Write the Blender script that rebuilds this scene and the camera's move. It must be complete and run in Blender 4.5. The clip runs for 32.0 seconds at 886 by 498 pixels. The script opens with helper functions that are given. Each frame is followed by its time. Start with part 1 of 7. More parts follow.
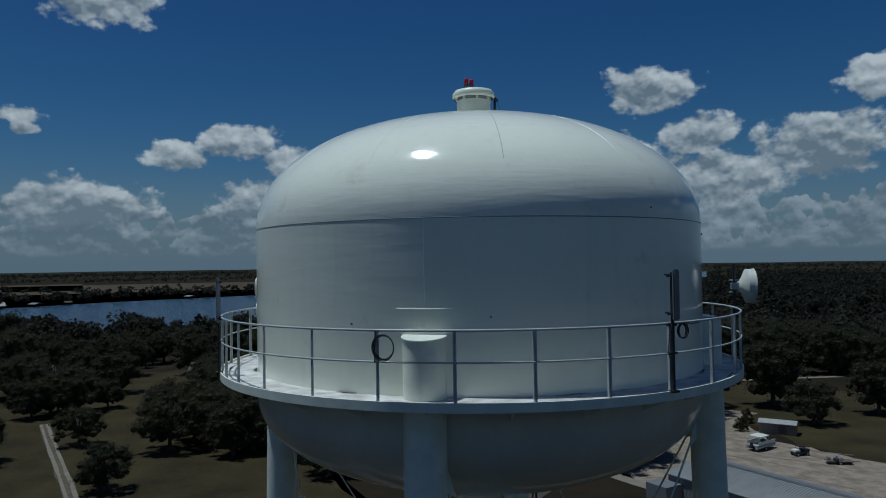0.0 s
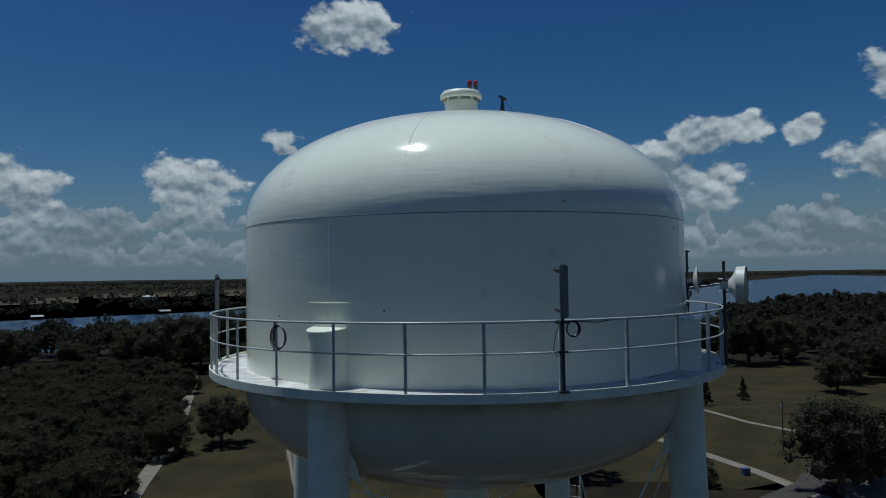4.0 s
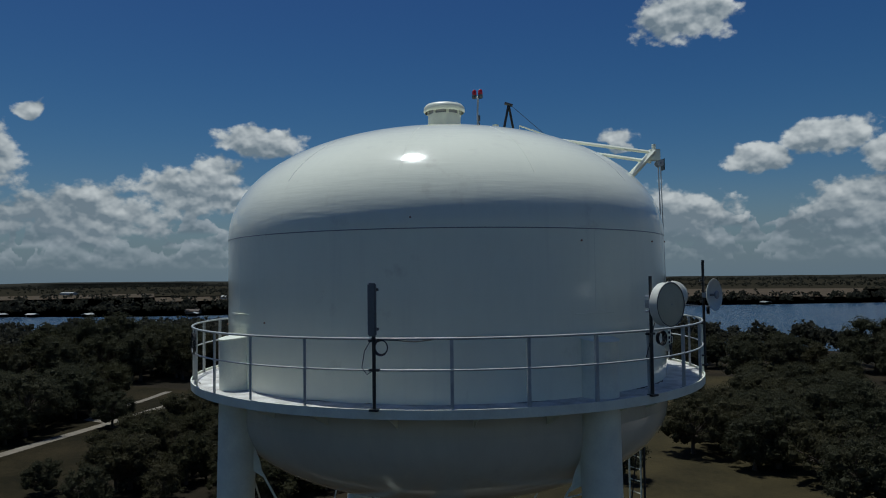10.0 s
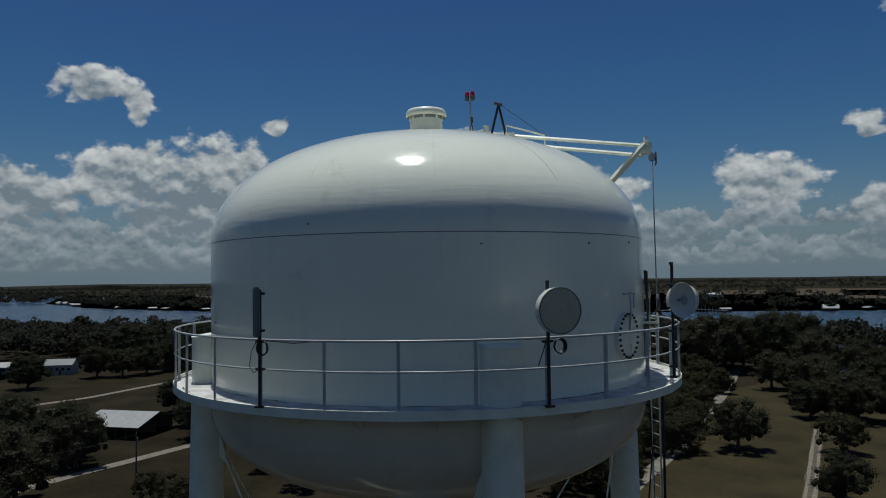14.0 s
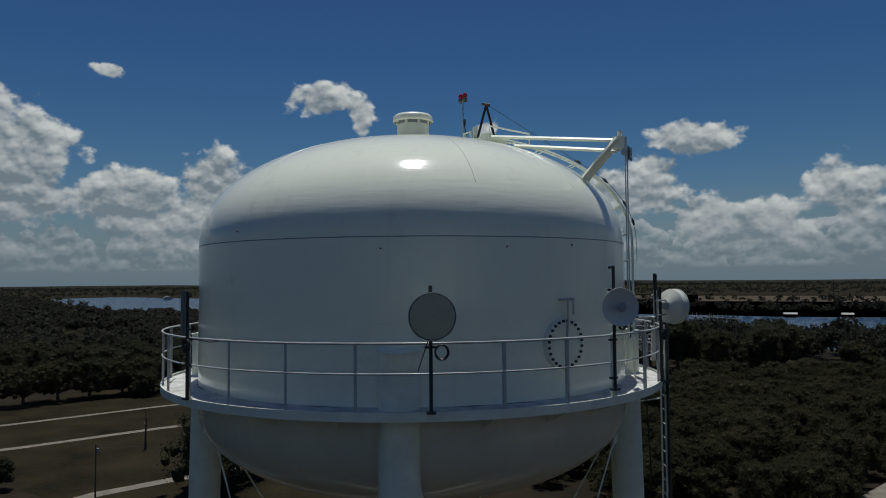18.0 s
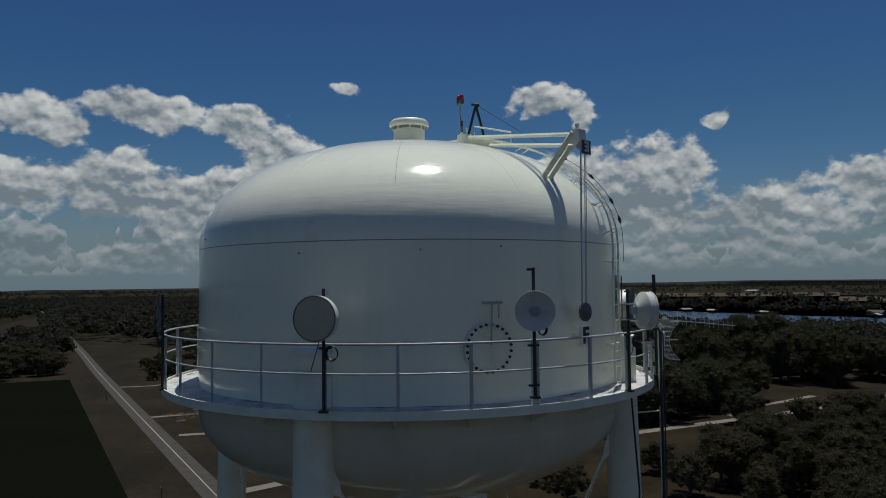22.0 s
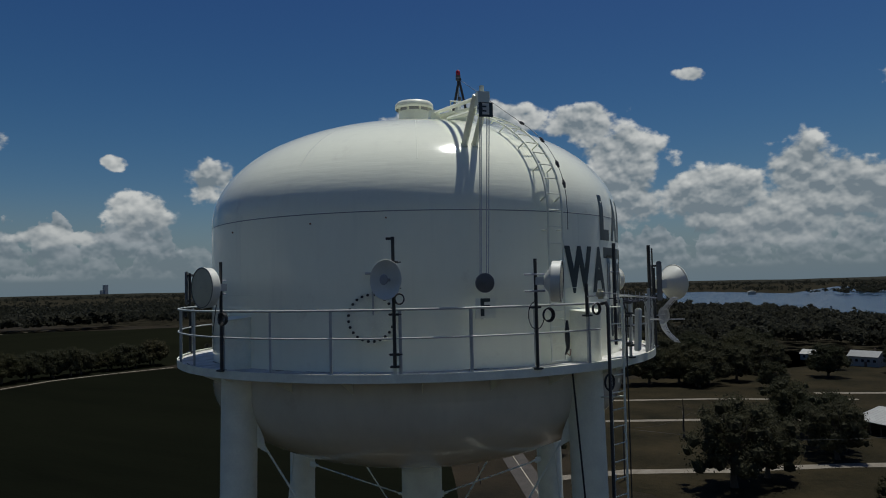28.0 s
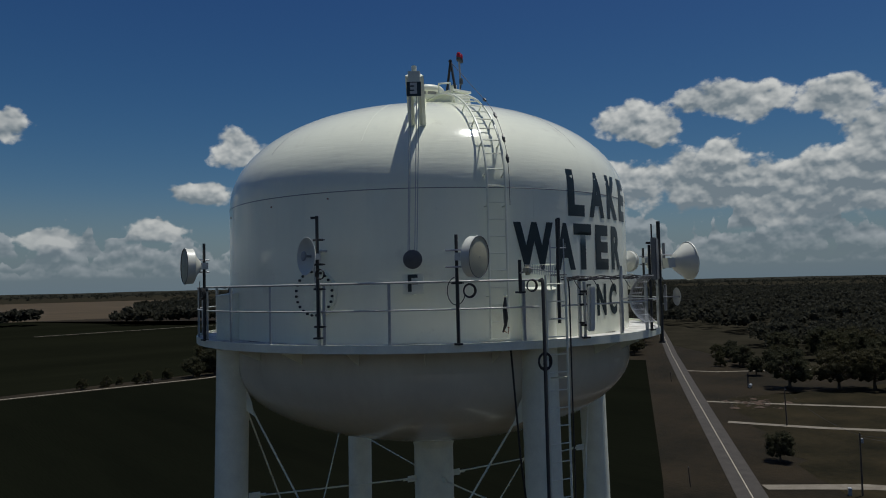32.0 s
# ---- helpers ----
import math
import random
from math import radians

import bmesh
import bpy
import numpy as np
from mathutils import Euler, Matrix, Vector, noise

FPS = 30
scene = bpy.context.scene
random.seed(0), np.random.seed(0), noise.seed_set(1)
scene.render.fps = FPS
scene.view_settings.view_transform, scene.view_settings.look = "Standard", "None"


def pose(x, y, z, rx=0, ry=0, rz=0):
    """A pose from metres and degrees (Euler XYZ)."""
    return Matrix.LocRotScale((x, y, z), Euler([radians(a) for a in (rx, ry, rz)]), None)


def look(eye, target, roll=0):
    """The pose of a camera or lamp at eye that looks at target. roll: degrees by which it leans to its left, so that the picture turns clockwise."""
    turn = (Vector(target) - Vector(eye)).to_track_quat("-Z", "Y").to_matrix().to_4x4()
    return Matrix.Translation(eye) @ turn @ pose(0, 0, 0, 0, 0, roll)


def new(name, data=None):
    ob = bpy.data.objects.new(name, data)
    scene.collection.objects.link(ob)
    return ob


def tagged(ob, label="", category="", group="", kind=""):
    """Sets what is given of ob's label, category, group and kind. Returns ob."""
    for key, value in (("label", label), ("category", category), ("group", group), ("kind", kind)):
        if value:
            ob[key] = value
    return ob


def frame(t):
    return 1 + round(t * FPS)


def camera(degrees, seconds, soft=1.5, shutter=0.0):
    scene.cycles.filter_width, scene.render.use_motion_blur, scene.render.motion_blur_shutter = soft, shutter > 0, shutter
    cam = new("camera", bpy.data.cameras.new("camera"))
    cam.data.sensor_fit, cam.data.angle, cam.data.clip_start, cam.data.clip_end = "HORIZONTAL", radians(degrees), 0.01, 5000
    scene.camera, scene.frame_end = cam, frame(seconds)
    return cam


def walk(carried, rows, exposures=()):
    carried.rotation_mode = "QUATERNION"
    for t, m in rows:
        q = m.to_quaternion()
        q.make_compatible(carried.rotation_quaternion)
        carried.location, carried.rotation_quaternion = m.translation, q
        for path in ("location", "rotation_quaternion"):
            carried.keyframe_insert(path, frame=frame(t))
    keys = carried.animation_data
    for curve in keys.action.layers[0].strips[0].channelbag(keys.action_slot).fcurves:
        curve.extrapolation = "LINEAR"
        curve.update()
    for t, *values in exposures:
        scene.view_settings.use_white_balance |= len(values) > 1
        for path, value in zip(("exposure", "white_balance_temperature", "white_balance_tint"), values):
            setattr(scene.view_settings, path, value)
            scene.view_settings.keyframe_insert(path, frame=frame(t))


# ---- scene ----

ZB = 34.5           # height of the balcony floor above the ground
cam = camera(62.65, 32.0, soft=1.0)
# seconds, bearing of the tower's axis, distance, eye above the balcony, yaw off the axis, pitch, roll
ORBIT = [
    (0.0, -2.17, 15.66, 2.02, 2.60, 1.24, 0.82), (0.5, 0.03, 15.67, 1.99, 2.35, 1.34, 0.89), (1.0, 2.33, 15.71, 1.97, 2.33, 1.44, 0.93),
    (1.5, 4.67, 15.80, 1.93, 2.16, 1.51, 0.93), (2.0, 7.01, 15.88, 1.89, 2.09, 1.60, 0.91), (2.5, 9.26, 15.91, 1.86, 2.02, 1.70, 0.88),
    (3.0, 11.67, 15.90, 1.83, 1.77, 1.80, 0.86), (3.5, 14.06, 15.86, 1.81, 1.69, 1.90, 0.85), (5.5, 23.63, 15.80, 1.76, 1.37, 1.90, 0.85),
    (6.0, 25.95, 15.77, 1.76, 1.32, 1.91, 0.80), (6.5, 28.25, 15.81, 1.79, 1.42, 1.94, 0.76), (7.0, 30.51, 15.84, 1.84, 1.26, 2.00, 0.73),
    (7.5, 32.73, 15.86, 1.89, 1.07, 2.06, 0.71), (8.0, 34.95, 15.86, 1.94, 0.91, 2.09, 0.68), (8.5, 37.18, 15.86, 1.98, 0.73, 2.12, 0.67),
    (9.0, 39.38, 15.86, 2.00, 0.71, 2.15, 0.66), (9.5, 41.70, 15.89, 1.99, 0.53, 2.19, 0.67), (10.0, 43.95, 15.92, 1.97, 0.26, 2.23, 0.71),
    (10.5, 46.24, 15.94, 1.95, -0.03, 2.26, 0.73), (11.0, 48.49, 15.95, 1.95, -0.21, 2.27, 0.74), (11.5, 50.70, 15.97, 1.95, -0.30, 2.25, 0.72),
    (12.0, 53.02, 16.00, 1.94, -0.46, 2.25, 0.68), (12.5, 55.28, 16.01, 1.93, -0.57, 2.30, 0.67), (13.0, 57.58, 16.02, 1.93, -0.69, 2.35, 0.67),
    (13.5, 59.88, 16.04, 1.96, -0.93, 2.35, 0.71), (14.0, 62.25, 16.09, 1.99, -1.17, 2.37, 0.73), (14.5, 64.57, 16.13, 2.01, -1.25, 2.39, 0.76),
    (15.0, 66.81, 16.19, 2.02, -1.25, 2.33, 0.84), (15.5, 69.00, 16.25, 2.04, -1.24, 2.24, 0.91), (17.5, 77.65, 16.29, 2.05, -1.98, 2.42, 0.55),
    (18.0, 79.76, 16.31, 2.02, -2.27, 2.50, 0.50), (18.5, 81.83, 16.34, 2.01, -2.39, 2.59, 0.48), (19.0, 84.03, 16.42, 2.02, -2.50, 2.64, 0.50),
    (19.5, 86.22, 16.41, 2.04, -2.50, 2.63, 0.50), (20.0, 88.43, 16.43, 2.04, -2.52, 2.61, 0.51), (20.5, 90.62, 16.46, 2.05, -2.52, 2.62, 0.53),
    (21.0, 92.85, 16.49, 2.04, -2.55, 2.63, 0.56), (21.5, 95.10, 16.55, 2.03, -2.53, 2.65, 0.62), (22.0, 97.35, 16.60, 2.01, -2.55, 2.71, 0.67),
    (22.5, 99.58, 16.64, 2.00, -2.44, 2.76, 0.70), (23.0, 101.82, 16.68, 1.98, -2.36, 2.79, 0.75), (23.5, 104.07, 16.73, 1.93, -2.29, 2.89, 0.82),
    (24.0, 106.28, 16.79, 1.84, -2.23, 3.01, 0.88), (24.5, 108.24, 16.80, 1.75, -2.30, 3.10, 0.91), (25.0, 110.16, 16.80, 1.67, -2.48, 3.14, 0.92),
    (25.5, 112.21, 16.77, 1.61, -2.87, 3.16, 0.95), (27.5, 121.29, 16.92, 1.51, -2.01, 2.79, 1.24), (28.0, 123.53, 17.00, 1.46, -1.98, 2.81, 1.29),
    (28.5, 125.77, 17.09, 1.44, -1.90, 2.86, 1.38), (29.0, 127.89, 17.17, 1.42, -1.64, 2.90, 1.45), (29.5, 129.99, 17.23, 1.36, -1.39, 2.92, 1.55),
    (30.0, 132.08, 17.29, 1.27, -1.25, 2.97, 1.63), (30.5, 134.13, 17.33, 1.19, -1.08, 2.97, 1.66), (31.0, 136.24, 17.35, 1.12, -0.98, 2.93, 1.62),
    (31.5, 138.31, 17.36, 1.09, -1.00, 2.82, 1.49), (32.0, 140.40, 17.38, 1.06, -1.03, 2.66, 1.32)]
ROWS = []
for t, b, d, h, o, p, r in ORBIT:
    a = radians(b)
    ROWS.append((t, pose(d * math.sin(a), -d * math.cos(a), ZB + h, 90 + p, r, b + o)))
walk(cam, ROWS, exposures=[(0.0, -1.2, 5350, 3), (3.0, -1.04, 5480, 4), (6.0, -0.95, 5650, 4), (10.0, -0.89, 5850, 6), (13.0, -0.88, 6000, 7), (20.0, -0.87, 6150, 8), (32.0, -0.87, 6250, 9)])

# ---- world: deep blue summer sky with cumulus ----
SUN_AZ, SUN_EL = 169.0, 75.0
world = bpy.data.worlds.new("sky")
scene.world = world
world.use_nodes = True
nt = world.node_tree
nodes, links = nt.nodes, nt.links


def wmath(op, a, b=None, clamp=False):
    n = nodes.new("ShaderNodeMath")
    n.operation, n.use_clamp = op, clamp
    for i, v in enumerate((a, b)):
        if v is None:
            continue
        if isinstance(v, (int, float)):
            n.inputs[i].default_value = v
        else:
            links.new(v, n.inputs[i])
    return n.outputs[0]


def wramp(v, lo, hi, a=0.0, b=1.0):
    n = nodes.new("ShaderNodeMapRange")
    n.interpolation_type = 'SMOOTHSTEP'
    links.new(v, n.inputs[0])
    for i, k in enumerate((lo, hi, a, b)):
        n.inputs[i + 1].default_value = k
    return n.outputs[0]


def wmix(f, a, b):
    n = nodes.new("ShaderNodeMix")
    n.data_type = 'RGBA'
    links.new(f, n.inputs[0]) if not isinstance(f, float) else None
    for i, v in ((6, a), (7, b)):
        if isinstance(v, tuple):
            n.inputs[i].default_value = (*v, 1)
        else:
            links.new(v, n.inputs[i])
    return n.outputs[2]


sky = nodes.new("ShaderNodeTexSky")
sky.sky_type, sky.sun_disc = 'NISHITA', False
sky.sun_elevation, sky.sun_rotation = radians(SUN_EL), radians(90 - SUN_AZ)
sky.altitude, sky.air_density, sky.dust_density, sky.ozone_density = 200, 1.0, 0.6, 3.0
SKY_GAIN = 0.065
hue = nodes.new("ShaderNodeHueSaturation")
hue.inputs["Saturation"].default_value, hue.inputs["Value"].default_value = 1.36, SKY_GAIN
links.new(sky.outputs[0], hue.inputs["Color"])
tint = nodes.new("ShaderNodeMix")
tint.data_type, tint.blend_type = 'RGBA', 'MULTIPLY'
tint.inputs[0].default_value = 1.0
tint.inputs[7].default_value = (0.97, 1.0, 1.04, 1)
links.new(hue.outputs[0], tint.inputs[6])
hue_tint = tint.outputs[2]
violet = nodes.new("ShaderNodeMix")
violet.data_type, violet.blend_type = 'RGBA', 'MULTIPLY'
violet.inputs[0].default_value = 1.0
violet.inputs[7].default_value = (1.30, 0.88, 0.98, 1)
links.new(tint.outputs[2], violet.inputs[6])
geo = nodes.new("ShaderNodeTexCoord")
turn = nodes.new("ShaderNodeVectorRotate")
turn.rotation_type = 'Z_AXIS'
turn.inputs["Angle"].default_value = radians(-160)
links.new(geo.outputs["Generated"], turn.inputs["Vector"])
sep = nodes.new("ShaderNodeSeparateXYZ")
links.new(turn.outputs[0], sep.inputs[0])
az_deg = wmath('MULTIPLY', wmath('ARCTAN2', sep.outputs[1], sep.outputs[0]), 57.2958)
el_deg = wmath('MULTIPLY', wmath('ARCSINE', sep.outputs[2]), 57.2958)
comb = nodes.new("ShaderNodeCombineXYZ")
links.new(az_deg, comb.inputs[0])
links.new(el_deg, comb.inputs[1])
P2 = comb.outputs[0]
hue_tint = wmix(wramp(el_deg, 9.0, 30.0), hue_tint, violet.outputs[2])
# azimuth, elevation, half width, half height of each heap of cloud, in degrees
HEAPS_A = [(74.6, 12.9, 4.6, 2.3), (105.7, 9.7, 3.8, 1.9), (110.6, 8.5, 2.6, 1.3), (115.3, 18.9, 5.8, 2.6), (71.0, 9.6, 4.2, 1.9),
           (62.9, 7.8, 5.5, 2.6), (69.0, 6.2, 6.0, 2.2), (120.6, 10.6, 2.0, 1.0), (59.5, 12.2, 4.0, 1.8), (127.3, 6.8, 4.0, 2.4),
           (85.7, 10.1, 3.2, 1.5), (81.6, 9.9, 1.8, 1.3), (76.0, 7.4, 4.5, 2.2), (117.0, 4.6, 6.0, 2.2), (138.2, 6.0, 3.0, 2.8), (92.0, 8.5, 3.0, 1.6)]
HEAPS_B = [(148.6, 10.5, 4.4, 1.7), (153.4, 6.6, 5.5, 2.6), (160.0, 4.6, 7.0, 2.4), (145.5, 3.9, 6.5, 2.4), (106.9, 9.7, 3.8, 1.6),
           (101.5, 8.0, 3.4, 1.6), (98.8, 8.0, 3.0, 1.3), (88.0, 9.9, 3.6, 1.8), (90.0, 6.0, 6.0, 2.4), (177.0, 14.0, 3.6, 1.9),
           (173.9, 12.9, 1.5, 2.0), (164.0, 11.8, 1.4, 1.0), (174.6, 7.9, 5.0, 3.0), (168.2, 8.2, 5.0, 3.3), (127.9, 6.9, 3.2, 2.4), (103.0, 5.0, 6.0, 1.8)]
HEAPS_C = [(200.4, 12.0, 4.5, 2.2), (197.0, 9.4, 4.5, 2.9), (199.6, 6.4, 6.0, 2.8), (190.4, 6.0, 5.0, 2.8), (151.8, 7.0, 3.2, 2.6),
           (148.1, 10.7, 4.6, 1.5), (192.2, 14.9, 1.6, 0.9), (207.7, 12.7, 6.0, 1.9), (214.0, 11.8, 4.2, 2.2), (201.0, 12.1, 3.6, 2.0),
           (216.0, 7.0, 5.0, 2.6), (208.0, 6.8, 5.5, 2.6), (182.0, 6.0, 5.5, 2.6), (160.3, 4.8, 6.0, 2.4), (185.0, 8.2, 3.0, 2.4), (120.5, 9.9, 1.4, 0.9)]
HEAPS_D = [(206.5, 12.6, 4.2, 1.9), (212.4, 11.0, 3.0, 1.9), (209.2, 7.6, 4.5, 2.8), (229.0, 8.2, 2.6, 1.7), (234.0, 5.8, 2.8, 1.6),
           (239.5, 3.8, 3.0, 1.1), (236.0, 9.1, 1.3, 0.7), (245.0, 10.4, 3.0, 1.7), (247.6, 7.1, 2.6, 1.2), (260.4, 11.3, 2.6, 1.5),
           (223.0, 5.0, 5.0, 2.2), (251.0, 4.4, 2.4, 1.0), (257.5, 3.6, 2.6, 0.9), (203.6, 5.6, 5.0, 2.6), (186.0, 4.4, 7.0, 2.8), (170.0, 4.6, 7.0, 2.8)]
# unseen heaps outside the view, added to brighten the tank's shaded side
HEAPS_UNSEEN = [(272.0, 8.0, 8.0, 3.4), (283.0, 14.0, 7.0, 3.0), (292.0, 7.0, 9.0, 3.6), (304.0, 12.0, 8.0, 3.6), (315.0, 7.5, 9.0, 3.6), (322.0, 18.0, 8.0, 3.4),
           (332.0, 9.0, 9.0, 4.0), (343.0, 14.0, 7.0, 3.2), (352.0, 7.0, 9.0, 3.6), (2.0, 12.0, 8.0, 3.4), (12.0, 7.5, 9.0, 3.6), (24.0, 13.0, 7.0, 3.0), (34.0, 8.0, 8.0, 3.4), (46.0, 7.0, 7.0, 3.0)]
warp = nodes.new("ShaderNodeTexNoise")
warp.inputs["Scale"].default_value, warp.inputs["Detail"].default_value = 0.33, 3.0
links.new(P2, warp.inputs["Vector"])
shift = nodes.new("ShaderNodeVectorMath")
shift.operation = 'MULTIPLY_ADD'
links.new(warp.outputs["Color"], shift.inputs[0])
shift.inputs[1].default_value = (2.4, 1.5, 0)
links.new(P2, shift.inputs[2])
centre = nodes.new("ShaderNodeVectorMath")
centre.operation = 'SUBTRACT'
links.new(shift.outputs[0], centre.inputs[0])
centre.inputs[1].default_value = (1.2, 0.75, 0)
PW = centre.outputs[0]


def heap_at(vec, dy):
    """How deep a direction lies in the nearest heap of cloud, looked up dy degrees above it."""
    field = None
    for az, el, w, h in HEAPS_A + HEAPS_B + HEAPS_C + HEAPS_D + HEAPS_UNSEEN:
        az = (az - 160 + 180) % 360 - 180
        if el < 9:
            w, h = w * 1.12, h * 1.15
        n = nodes.new("ShaderNodeVectorMath")
        n.operation = 'MULTIPLY_ADD'
        links.new(vec, n.inputs[0])
        n.inputs[1].default_value = (1 / w, 1 / h, 0)
        n.inputs[2].default_value = (-az / w, (dy - el) / h, 0)
        ln = nodes.new("ShaderNodeVectorMath")
        ln.operation = 'LENGTH'
        links.new(n.outputs[0], ln.inputs[0])
        field = ln.outputs["Value"] if field is None else wmath('MINIMUM', field, ln.outputs["Value"])
    return wmath('MULTIPLY', wmath('SUBTRACT', 1.0, field), 1.15)


heap = heap_at(PW, 0.0)
heap_above = heap_at(PW, 1.3)


def cloud_noise(dx, dy, scale, detail):
    m = nodes.new("ShaderNodeMapping")
    m.inputs["Location"].default_value = (dx, dy, 3.7)
    m.inputs["Scale"].default_value = (1.0, 1.35, 1.0)
    links.new(P2, m.inputs["Vector"])
    n = nodes.new("ShaderNodeTexNoise")
    n.inputs["Scale"].default_value, n.inputs["Detail"].default_value = scale, detail
    n.inputs["Roughness"].default_value = 0.58
    links.new(m.outputs[0], n.inputs["Vector"])
    return n.outputs["Fac"]


def lumps(dx, dy, scale):
    """Rounded cauliflower lumps."""
    m = nodes.new("ShaderNodeMapping")
    m.inputs["Location"].default_value = (dx, dy, 0)
    m.inputs["Scale"].default_value = (1.0, 1.25, 1.0)
    links.new(PL, m.inputs["Vector"])
    n = nodes.new("ShaderNodeTexVoronoi")
    n.feature, n.voronoi_dimensions = 'SMOOTH_F1', '2D'
    n.inputs["Scale"].default_value = scale
    n.inputs["Smoothness"].default_value = 0.35
    n.inputs["Detail"].default_value, n.inputs["Roughness"].default_value = 2.0, 0.5
    links.new(m.outputs[0], n.inputs["Vector"])
    return n.outputs["Distance"]


ripple = nodes.new("ShaderNodeTexNoise")
ripple.inputs["Scale"].default_value, ripple.inputs["Detail"].default_value = 1.3, 4.0
links.new(P2, ripple.inputs["Vector"])
rip = nodes.new("ShaderNodeVectorMath")
rip.operation = 'MULTIPLY_ADD'
links.new(ripple.outputs["Color"], rip.inputs[0])
rip.inputs[1].default_value = (0.55, 0.5, 0)
links.new(P2, rip.inputs[2])
PL = rip.outputs[0]
billow = wmath('SUBTRACT', 0.5, lumps(0, 0, 0.5))
billow_up = wmath('SUBTRACT', 0.5, lumps(-0.1, 0.5, 0.5))
puff = wmath('ADD', cloud_noise(0, 0, 0.40, 8.0), wmath('MULTIPLY', billow, 0.20))
soft = wmath('ADD', cloud_noise(0, 0, 0.40, 3.0), wmath('MULTIPLY', billow, 0.26))
soft_up = wmath('ADD', cloud_noise(-0.15, 0.75, 0.40, 3.0), wmath('MULTIPLY', billow_up, 0.26))
fine_relief = wmath('MULTIPLY', wmath('SUBTRACT', puff, wmath('ADD', cloud_noise(-0.08, 0.3, 0.40, 8.0), wmath('MULTIPLY', billow_up, 0.20))), 0.45)
relief = wmath('ADD', wmath('MULTIPLY', wmath('SUBTRACT', soft, soft_up), 1.9), fine_relief)
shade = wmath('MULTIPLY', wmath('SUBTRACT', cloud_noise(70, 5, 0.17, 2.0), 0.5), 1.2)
relief = wmath('ADD', relief, shade)
DARK, PALE = (0.29, 0.35, 0.39), (1.04, 1.03, 0.97)
haze_col = wmix(wramp(el_deg, -1.0, 8.0, 0.95, 0.0), hue_tint, (0.215, 0.29, 0.345))
sky_col = haze_col
seps = nodes.new("ShaderNodeSeparateXYZ")
links.new(PL, seps.inputs[0])
# rows of far, flat-based cumulus, one behind the other down to the horizon
for base, rise, scale, lo, fade, seed in ((0.8, 1.3, 0.50, 0.22, 0.42, 11), (1.4, 2.3, 0.34, 0.24, 0.58, 23), (2.3, 3.2, 0.25, 0.30, 0.75, 37), (3.4, 3.9, 0.19, 0.40, 0.9, 51)):
    m = nodes.new("ShaderNodeMapping")
    m.inputs["Location"].default_value = (seed * 7.3, seed, seed)
    m.inputs["Scale"].default_value = (1.0, 0.25, 1.0)
    links.new(PL, m.inputs["Vector"])
    n = nodes.new("ShaderNodeTexNoise")
    n.inputs["Scale"].default_value, n.inputs["Detail"].default_value, n.inputs["Roughness"].default_value = scale, 4.0, 0.55
    links.new(m.outputs[0], n.inputs["Vector"])
    high = wmath('MULTIPLY', wramp(n.outputs["Fac"], lo, lo + 0.36), rise)
    up = wmath('SUBTRACT', wmath('ADD', el_deg, wmath('MULTIPLY', wmath('SUBTRACT', puff, 0.55), -rise * 0.9)), base)
    row_mask = wmath('MULTIPLY', wramp(wmath('SUBTRACT', high, up), 0.0, 0.3), wramp(wmath('SUBTRACT', el_deg, base), -0.1, 0.35))
    share = wmath('DIVIDE', up, wmath('MAXIMUM', high, 0.25))
    row_lit = wmath('ADD', wramp(share, -0.1, 1.0, 0.12, 0.62), wmath('MULTIPLY', relief, 1.5), True)
    sky_col = wmix(wmath('MULTIPLY', row_mask, fade), sky_col, wmix(row_lit, (0.235, 0.295, 0.335), (0.56, 0.60, 0.62)))
cover = wmath('ADD', heap, wmath('MULTIPLY', wmath('SUBTRACT', puff, 0.53), 1.35))
mask = wmath('MULTIPLY', wramp(cover, 0.12, 0.40), wramp(el_deg, 0.8, 3.2))
tops = wramp(heap_above, 0.8, -0.15, 0.16, 0.66)
lit = wmath('MULTIPLY', wmath('ADD', tops, relief, True), wramp(el_deg, 1.0, 8.0, 0.52, 1.0))
sky_col = wmix(wmath('MULTIPLY', mask, wramp(el_deg, 0.5, 5.0, 0.7, 0.97)), sky_col, wmix(lit, DARK, PALE))
links.new(sky_col, nodes["Background"].inputs[0])
nodes["Background"].inputs[1].default_value = 1.0

sun = new("sun", bpy.data.lights.new("sun", "SUN"))
sun.data.energy, sun.data.angle, sun.data.color = 5.6, radians(0.5), (1.0, 0.975, 0.90)
sun.matrix_world = look((math.cos(radians(SUN_AZ)) * math.cos(radians(SUN_EL)), math.sin(radians(SUN_AZ)) * math.cos(radians(SUN_EL)), math.sin(radians(SUN_EL))), (0, 0, 0))

